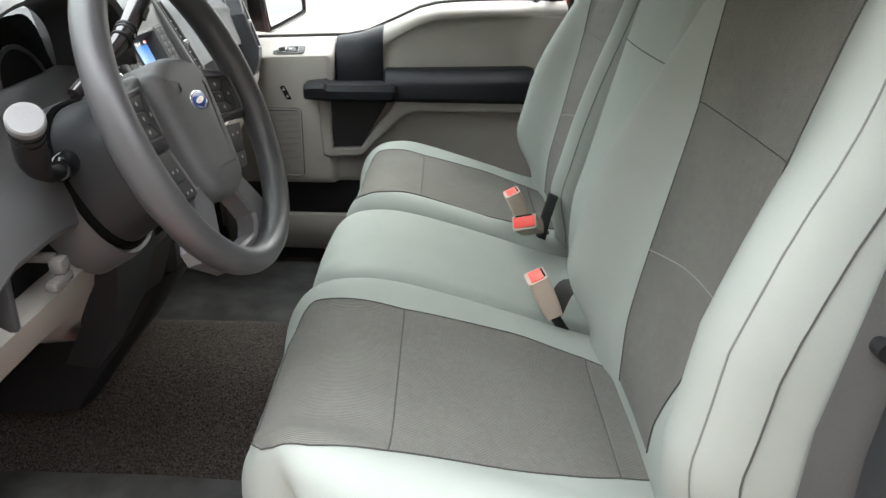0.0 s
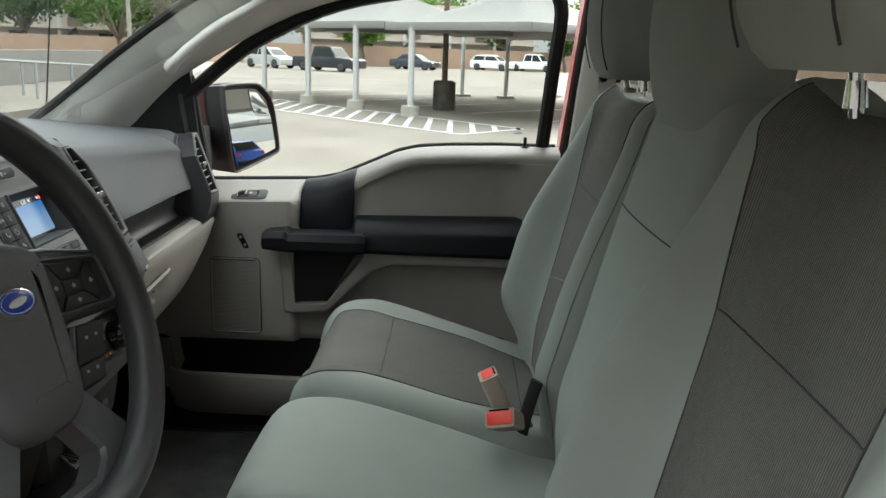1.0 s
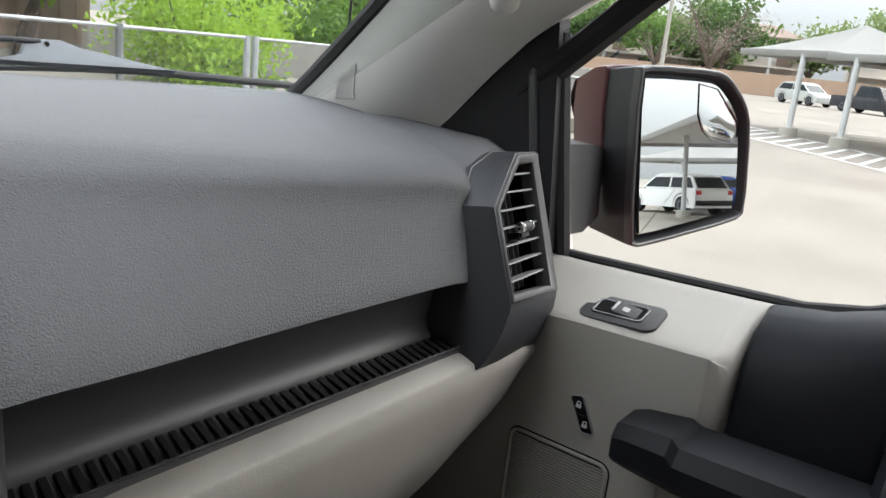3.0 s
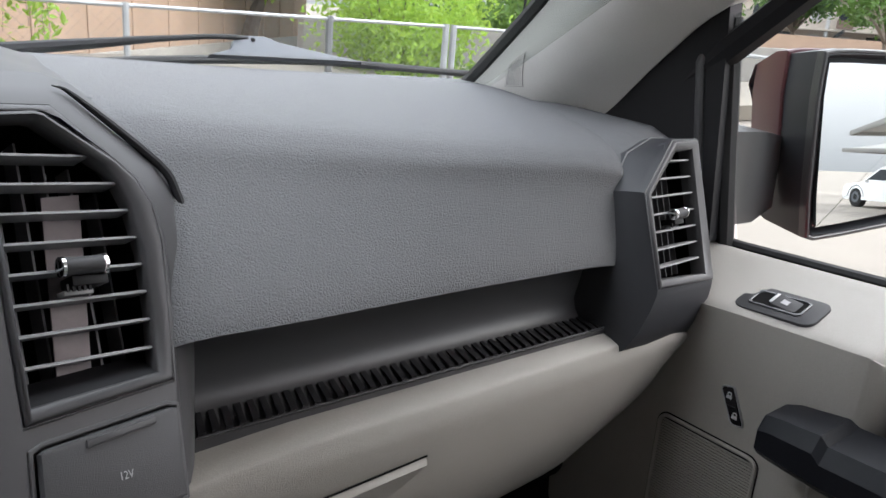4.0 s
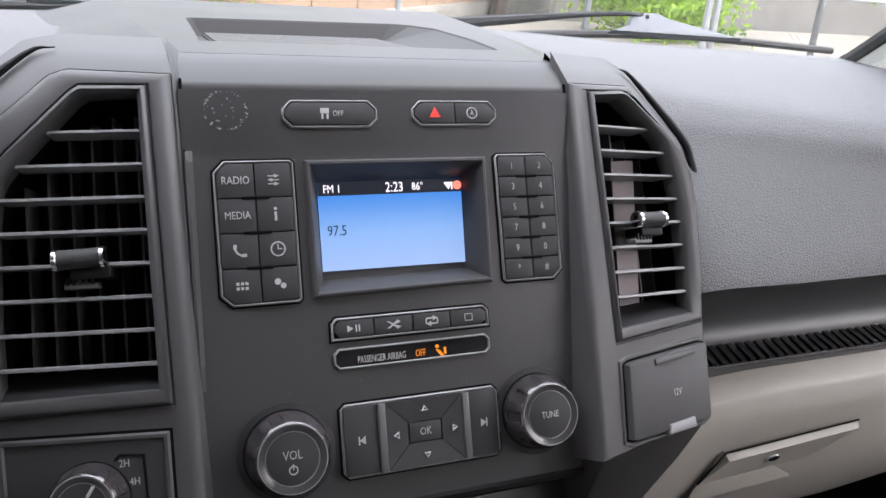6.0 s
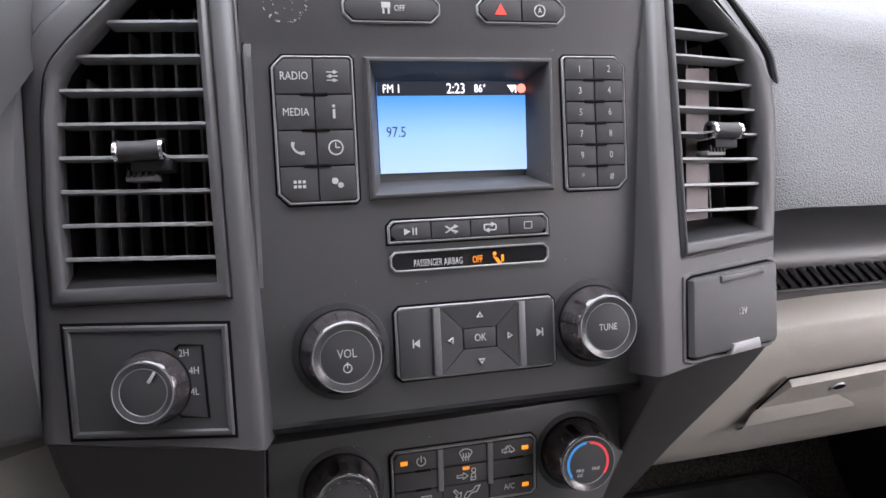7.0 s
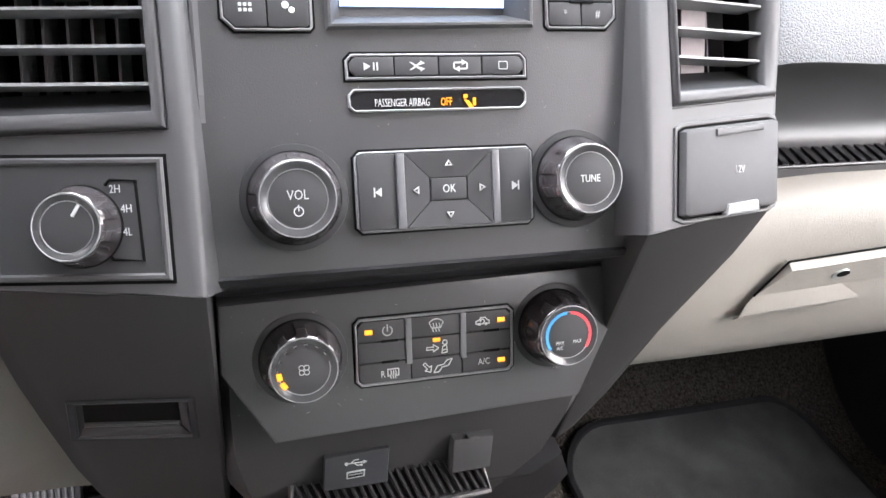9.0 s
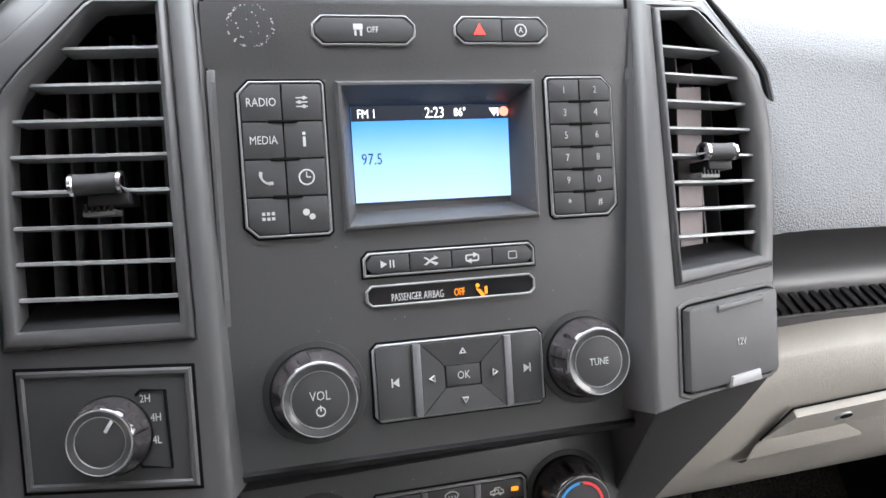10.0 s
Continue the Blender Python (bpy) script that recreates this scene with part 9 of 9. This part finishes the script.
# ---- walls, houses, fences ----
def block_wall(name, a, b, h, step, label, z0=0.0, thick=0.2, pier=True, stone=M_WALL):
    t = thing(name, ((a[0] + b[0]) / 2, (a[1] + b[1]) / 2, 0), label, "wall", kind="structure")
    a, b = Vector((*a, 0)), Vector((*b, 0))
    d = b - a
    n = max(1, int(d.length / step))
    u = d.normalized()
    for i in range(n):
        p, q = a + d * i / n, a + d * (i + 1) / n
        m = axes((p + q) / 2 + Vector((0, 0, z0 + h / 2)), (0, 0, 1), u)
        part("panel", box((0, 0, 0), (d.length / n - 0.02, thick, h), 0.012, m, seg=1), stone, t)
        if pier:
            part("pier", box((-d.length / n / 2, 0, 0.0), (0.10, thick + 0.06, h + 0.03), 0.01, m, seg=1), stone, t)
    return t


# out of view, added to hold back light through the driver's door opening
block_wall("wall_light_block", (-13.8, -2.62), (12.0, -2.62), 3.0, 3.0, "added unseen plain wall that cuts light from the driver's side", stone=M_CONC)
block_wall("wall_far", (-75, 66), (60, 104), 2.1, 3.0, "long tan block wall behind the parked cars")
WALL_A, WALL_B = (-11.15, 0.34), (-25.7, 13.66)
block_wall("wall_front", WALL_A, WALL_B, 4.4, 1.62, "tall tan panelled wall running off at an angle", 0.40, pier=True)
block_wall("wall_front_near", (-11.15, -20), WALL_A, 4.4, 1.62, "tall tan panelled wall facing the truck", 0.40)
for a, b in ((WALL_A, WALL_B), ((-11.15, -20), WALL_A)):
    a, b = Vector((*a, 0.20)), Vector((*b, 0.20))
    t = part("retaining_kerb", box((0, 0, 0), ((b - a).length, 0.34, 0.42), 0.02, axes((a + b) / 2, (0, 0, 1), b - a)), M_FOOTING, None)
    tagged(t, "pale concrete footing below the tan wall", "wall", kind="structure")
rt = thing("wall_retaining", (-14.5, 20, 0), "low pale concrete retaining wall", "wall", kind="structure")
for i in range(8):
    part("panel", box((-14.4 - i * 0.35, 9.4 + i * 3.6, 0.62), (0.25, 3.58, 1.24), 0.02, seg=1), M_CONC, rt)


def building(pos, heading, w, dpt, h, cols, floors, label):
    t = thing("apartment_building", pos, label, "building", "apartment buildings")
    m = Matrix.Translation(pos) @ Matrix.Rotation(heading, 4, "Z")
    part("wall", box((0, 0, h / 2), (w, dpt, h), 0.02, m, seg=1), M_STUCCO, t)
    bm = bmesh.new()
    e = 0.6
    lo = [(-w / 2 - e, -dpt / 2 - e), (w / 2 + e, -dpt / 2 - e), (w / 2 + e, dpt / 2 + e), (-w / 2 - e, dpt / 2 + e)]
    hi = [(-w / 2 + dpt * 0.3, -0.2), (w / 2 - dpt * 0.3, -0.2), (w / 2 - dpt * 0.3, 0.2), (-w / 2 + dpt * 0.3, 0.2)]
    loft(bm, [[m @ Vector((*p, z)) for p in r] for r, z in ((lo, h), (lo, h + 0.25), (hi, h + 1.9))])
    part("roof", bm, M_ROOF, t)
    for f in range(floors):
        for c in range(cols):
            x = -w / 2 + w * (c + 0.5) / cols
            z = 1.5 + f * 2.9
            door_like = (c + f) % 3 == 2
            if door_like:
                rc = part("balcony", box((x, -dpt / 2 - 0.02, z - 0.1), (1.5, 0.5, 2.2), 0.02, m, seg=1), M_DARKWIN, t)
                part("balcony_rail", box((x, -dpt / 2 - 0.32, z - 0.75), (1.7, 0.08, 0.9), 0.02, m, seg=1), M_ROOF, rc)
            else:
                wnd = part("window", box((x, -dpt / 2 - 0.02, z + 0.15), (1.1, 0.12, 1.35), 0.01, m, seg=1), M_PALEWIN, t)
                part("window_frame", ring_frame(rect(-0.62, -0.75, 0.62, 0.75), rect(-0.52, -0.65, 0.52, 0.65), m @ axes((x, -dpt / 2 - 0.08, z + 0.15), (0, -1, 0), (1, 0, 0)), 0.0, 0.06), M_POST, wnd)
    for k in range(0, cols, 2):
        x = -w / 2 + w * k / cols
        part("porch_column", box((x, -dpt / 2 - 1.3, h / 2 - 0.2), (0.34, 0.34, h - 0.4), 0.02, m, seg=1), M_POST, t)
    part("porch_floor", box((0, -dpt / 2 - 0.8, 2.95), (w, 1.6, 0.22), 0.02, m, seg=1), M_STUCCO, t)
    stair = [(-w * 0.08 - 3.2, 0.1), (-w * 0.08 - 2.7, 0.1), (-w * 0.08, 2.75), (-w * 0.08, 3.1)]
    part("stair", prism(stair, m @ axes((0, -dpt / 2 - 2.2, 0), (0, -1, 0), (1, 0, 0)), -0.5, 0.5), M_DARKWIN, t, "dark outside stair")
    return t


building((-42, 96, 0), radians(16), 34, 12, 6.0, 11, 2, "cream stucco apartment building with a brown roof")
building((-6, 108, 0), radians(16), 30, 12, 6.0, 10, 2, "cream stucco apartment building with balconies")
building((30, 118, 0), radians(16), 30, 12, 6.0, 10, 2, "cream stucco apartment building behind the wall")

# chain-link fence
def chain_fence(name, runs, label, mesh_every=0.11):
    t = thing(name, (runs[0][0][0], runs[0][0][1], 0), label, "fence")
    bm = bmesh.new()
    for (ax, ay, az0, az1), (bx, by, bz0, bz1), n in runs:
        a, b = Vector((ax, ay, 0)), Vector((bx, by, 0))
        for i in range(n + 1):
            f = i / n
            p = a.lerp(b, f)
            z0, z1 = az0 + (bz0 - az0) * f, az1 + (bz1 - az1) * f
            part("post", tube([(p.x, p.y, z0), (p.x, p.y, z1 + 0.03)], 0.034 if i % n else 0.045, 8), M_STEEL, t)
        part("top_rail", tube([(ax, ay, az1), (bx, by, bz1)], 0.022, 8), M_STEEL, t)
        length = (b - a).length
        k = int(length / mesh_every)
        for i in range(-12, k + 1):
            for s in (1, -1):
                f0 = i * mesh_every / length
                hgt = az1 - az0
                f1 = f0 + hgt / length
                if s < 0:
                    f0, f1 = f1, f0
                g0, g1 = max(0, min(1, f0)), max(0, min(1, f1))
                if abs(g1 - g0) < 1e-4:
                    continue
                u0, u1 = (g0 - f0) / (f1 - f0), (g1 - f0) / (f1 - f0)
                p, q = a.lerp(b, g0), a.lerp(b, g1)
                zl = lambda g, u: (az0 + (bz0 - az0) * g) + ((az1 - az0) + ((bz1 - bz0) - (az1 - az0)) * g) * u
                tube([(p.x, p.y, zl(g0, u0)), (q.x, q.y, zl(g1, u1))], 0.0014, 3, bm=bm)
    part("wire_mesh", bm, M_WIRE, t, "galvanised chain-link mesh")
    return t


chain_fence("chain_link_fence", [((-8.5, -9.21, 0.12, 1.38), (-8.5, 4.897, 0.12, 1.38), 6), ((-8.5, 4.897, 0.12, 1.38), (-8.5, 6.66, 0.12, 1.38), 1), ((-8.5, 6.79, 0.12, 1.38), (-8.5, 8.50, 0.12, 1.37), 1), ((-8.5, 8.50, 0.12, 1.37), (-8.6, 12.0, 0.1, 1.32), 2), ((-8.6, 12.0, 0.1, 1.32), (-9.0, 19.0, 0.0, 1.04), 4), ((-9.0, 19.0, 0.0, 1.04), (-24, 24.0, 0.0, 1.04), 6)], "galvanised chain-link fence with round posts")
bk = sheet(lambda i, j: (-8.3 - 6.0 * i, -24 + 40 * j, 0.02 + 0.12 * smooth01(0, 0.12, i)), 10, 4, 0.3)
M_SOIL = mat("dry_pale_soil", (0.165, 0.146, 0.120), 0.95, var=0.25, scale=0.8, fine=25, bump=0.3, size=0.01, dirt=0.3)
bk = part("planting_strip", bk, M_SOIL, None)
tagged(bk, "raised dry soil verge behind the chain-link fence", "ground", kind="structure")


# ---- trees ----
def leaves(bm_pts, size, rng):
    """Verts and faces of small bent leaves at the points."""
    n = len(bm_pts)
    d1 = rng.normal(size=(n, 3))
    d1 /= np.linalg.norm(d1, axis=1)[:, None]
    d2 = np.cross(d1, rng.normal(size=(n, 3)))
    d2 /= np.linalg.norm(d2, axis=1)[:, None]
    d3 = np.cross(d1, d2)
    s = size * (0.6 + 0.8 * rng.random((n, 1)))
    v = np.stack([bm_pts - d1 * s, bm_pts + d2 * s * 0.42 + d3 * s * 0.12, bm_pts + d1 * s, bm_pts - d2 * s * 0.42 + d3 * s * 0.12], 1).reshape(-1, 3)
    i = np.arange(n)[:, None] * 4
    f = np.concatenate([i + [0, 1, 2], i + [0, 2, 3]], 0)
    return v, f


def tree(name, pos, h, spread, trunk_h, material, label, n_leaf=2600, leaf=0.16, seed=1, category="tree", grp="trees", bare=0.0, droop=0.0):
    rng = np.random.default_rng(seed)
    t = thing(name, pos, label, category, grp)
    o = Vector(pos)
    r = 0.035 * h
    bm = bmesh.new()
    bend = Vector((rng.normal() * 0.05 * h, rng.normal() * 0.05 * h, 0))
    top = o + Vector((0, 0, trunk_h)) + bend
    tube(curve([o - Vector((0, 0, 0.1)), o + Vector((0, 0, trunk_h * 0.5)) + bend * 0.3, top], 4), r, 9, bm=bm, radii=[r * (1.25 - 0.55 * i / 8) for i in range(9)])
    tips = []
    for k in range(9):
        a = 2 * math.pi * k / 9 + rng.normal() * 0.3
        el = 0.35 + 0.75 * rng.random()
        ln = spread * (0.55 + 0.5 * rng.random())
        tip = top + Vector((math.cos(a) * ln, math.sin(a) * ln, (h - trunk_h) * el * 0.85))
        midp = top.lerp(tip, 0.5) + Vector((rng.normal() * 0.1, rng.normal() * 0.1, 0.12 * spread))
        tube(curve([top, midp, tip], 4), r * 0.4, 6, bm=bm, radii=[r * (0.55 - 0.47 * i / 8) for i in range(9)])
        tips += [tip, midp]
        for q in range(3):
            tw = midp.lerp(tip, rng.random()) + Vector((rng.normal(), rng.normal(), 0.6 * rng.random())) * spread * 0.28
            tube([midp.lerp(tip, 0.3 + 0.25 * q), tw], r * 0.12, 4, bm=bm, radii=[r * 0.16, r * 0.05])
            tips.append(tw)
    part("trunk", bm, M_BARK, t)
    cl = np.array([tuple(p) for p in tips])
    w = rng.integers(0, len(cl), n_leaf)
    spreadv = rng.normal(size=(n_leaf, 3)) * np.array([0.19, 0.19, 0.14]) * spread
    pts = cl[w] + spreadv
    if droop:
        pts[:, 2] -= np.abs(rng.normal(size=n_leaf)) * droop
    v, f = leaves(pts, leaf, rng)
    me = bpy.data.meshes.new("crown")
    me.from_pydata(v.tolist(), [], f.tolist())
    me.materials.append(material)
    ob = new("crown", me)
    ob.parent = t
    ob.matrix_parent_inverse = t.matrix_basis.inverted()
    return t


def shrub(name, pos, size, material, label, n=1500, leaf=0.07, seed=1):
    rng = np.random.default_rng(seed)
    t = thing(name, pos, label, "shrub", "shrubs")
    o = np.array(pos)
    bm = bmesh.new()
    ends = []
    for k in range(14):
        a, rr = 2 * math.pi * rng.random(), rng.random() ** 0.5
        e = o + np.array([math.cos(a) * rr * size[0], math.sin(a) * rr * size[1], size[2] * (0.45 + 0.55 * rng.random()) * (1.1 - 0.5 * rr)])
        tube([tuple(o), tuple(o * 0.4 + e * 0.6 + np.array([0, 0, 0.1])), tuple(e)], 0.02, 5, bm=bm, radii=[0.03, 0.018, 0.006])
        ends.append(e)
        ends.append(o * 0.4 + e * 0.6)
    part("stems", bm, M_BARK, t)
    cl = np.array(ends)
    pts = cl[rng.integers(0, len(cl), n)] + rng.normal(size=(n, 3)) * np.array(size) * np.array([0.17, 0.17, 0.13])
    pts[:, 2] = np.maximum(pts[:, 2], o[2])
    v, f = leaves(pts, leaf, rng)
    me = bpy.data.meshes.new("foliage")
    me.from_pydata(v.tolist(), [], f.tolist())
    me.materials.append(material)
    ob = new("foliage", me)
    ob.parent = t
    ob.matrix_parent_inverse = t.matrix_basis.inverted()
    return t


# overhanging branches before the tan wall, ahead of the truck


def wall_vine(y0, y1, strands, low, seed, label, x0=-11.0):
    """A creeper hanging over the tan wall: drooping stems set with leaves."""
    rng = np.random.default_rng(seed)
    t = thing("hanging_creeper", (x0, (y0 + y1) / 2, 4.6), label, "creeper", "shrubs")
    bm = bmesh.new()
    pts = []
    for k in range(strands):
        y = y0 + (y1 - y0) * rng.random()
        tip = low + 1.6 * rng.random() ** 2.4
        a = np.array([x0, y, 4.66])
        e = np.array([x0 + 0.65 + 0.25 * rng.normal(), y + 0.35 * rng.normal(), tip])
        c = np.array([x0 + 0.6 + 0.15 * rng.normal(), (y + e[1]) / 2, 4.5])
        path = [tuple((1 - f) ** 2 * a + 2 * f * (1 - f) * c + f * f * e) for f in (0, 0.2, 0.4, 0.6, 0.8, 1.0)]
        tube(path, 0.008, 4, bm=bm, radii=[0.012, 0.011, 0.010, 0.008, 0.006, 0.003])
        for f in np.linspace(0.25, 1.0, 46):
            p = (1 - f) ** 2 * a + 2 * f * (1 - f) * c + f * f * e
            pts += [p + rng.normal(size=3) * 0.12 for _ in range(4)]
    part("stems", bm, M_BARK, t)
    v, f = leaves(np.array(pts), 0.070, rng)
    me = bpy.data.meshes.new("foliage")
    me.from_pydata(v.tolist(), [], f.tolist())
    me.materials.append(M_LEAF_B)
    ob = new("foliage", me)
    ob.parent = t
    ob.matrix_parent_inverse = t.matrix_basis.inverted()


wall_vine(-2.6, 0.75, 120, 0.80, 3, "bright green creeper hanging thickly over the tan wall")
wall_vine(1.0, 2.5, 16, 0.85, 8, "bright green creeper strands hanging before the tan wall", -11.9)
shrub("green_shrub", (-11.8, 8.1, 0.1), (1.4, 1.7, 2.5), M_LEAF_B, "bright green shrub behind the chain-link fence", 8000, 0.065, 4)
shrub("green_shrub", (-12.0, 9.3, 0.1), (0.9, 0.8, 1.1), M_LEAF, "green shrub by the retaining wall", 1800, 0.07, 5)
for i, (x, y, h, sd) in enumerate(((-20, 9, 6.0, 11), (-21, 14, 6.5, 12), (-23, 19, 7.0, 13), (-26, 25, 7.5, 14), (-30, 33, 8, 15), (-34, 42, 8, 16))):
    tree("roadside_tree", (x, y, 0), h, 3.0, 1.6, M_LEAF if i % 2 else M_LEAF_B, "leafy green tree beyond the retaining wall", 6500, 0.20, sd)
shrub("green_shrub", (-17.5, 13, 0.2), (2.2, 2.2, 2.0), M_LEAF, "dense green shrub beyond the retaining wall", 2600, 0.12, 21)
shrub("green_shrub", (-17.0, 16.5, 0.2), (2.4, 2.4, 3.4), M_LEAF, "tall green shrub beyond the retaining wall", 4200, 0.12, 23)
shrub("green_shrub", (-18.5, 22.5, 0.2), (2.6, 2.8, 3.6), M_LEAF, "tall green shrub beyond the retaining wall", 4200, 0.13, 24)
shrub("green_shrub", (-19, 19, 0.2), (2.6, 2.6, 2.2), M_LEAF_B, "dense green shrub beyond the retaining wall", 2600, 0.12, 22)
# far trees along the tan wall
for x, y, h, sp, sd, mt in ((-44, 80, 8, 3.6, 31, M_LEAF_D), (-36, 82, 9, 4.2, 32, M_LEAF), (-29, 84, 9, 4.0, 33, M_LEAF_D), (-9.5, 80, 6.0, 2.2, 35, M_LEAF), (6, 96, 8, 3.5, 36, M_LEAF_D), (18, 96, 9, 4.2, 37, M_LEAF), (32, 104, 10, 5, 38, M_LEAF_D), (-2, 118, 11, 5, 39, M_LEAF), (-58, 86, 9, 4.5, 40, M_LEAF), (12, 88, 5.0, 1.8, 41, M_LEAF_D)):
    tree("far_tree", (x, y, 0), h, sp, h * 0.3, mt, "leafy green tree behind the tan wall", 2600, 0.34, sd)
# distance haze is mixed into this leaf colour
M_LEAF_H = leaf_mat("haze_paled_green_leaves", (0.14, 0.20, 0.085))
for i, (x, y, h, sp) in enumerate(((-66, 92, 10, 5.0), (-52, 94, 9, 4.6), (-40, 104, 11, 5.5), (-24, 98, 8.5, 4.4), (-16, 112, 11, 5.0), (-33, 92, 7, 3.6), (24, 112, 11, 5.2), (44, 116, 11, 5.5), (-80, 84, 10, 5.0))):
    tree("far_tree", (x, y, 0), h, sp, h * 0.25, M_LEAF_H, "leafy green tree behind the tan wall, paled in colour for haze", 3000, 0.34, 60 + i)
M_TWIG = mat("pinkish_grey_twigs", (0.30, 0.25, 0.21), 0.95, var=0.2)
tree("bare_tree", (-22.0, 62, 0), 8.5, 3.0, 1.9, M_TWIG, "nearly bare pinkish tree by the wall", 3000, 0.060, 51)
tree("bare_tree", (-27.5, 64, 0), 6.5, 2.6, 1.8, M_LEAF_D, "nearly bare grey tree by the wall", 260, 0.15, 52)
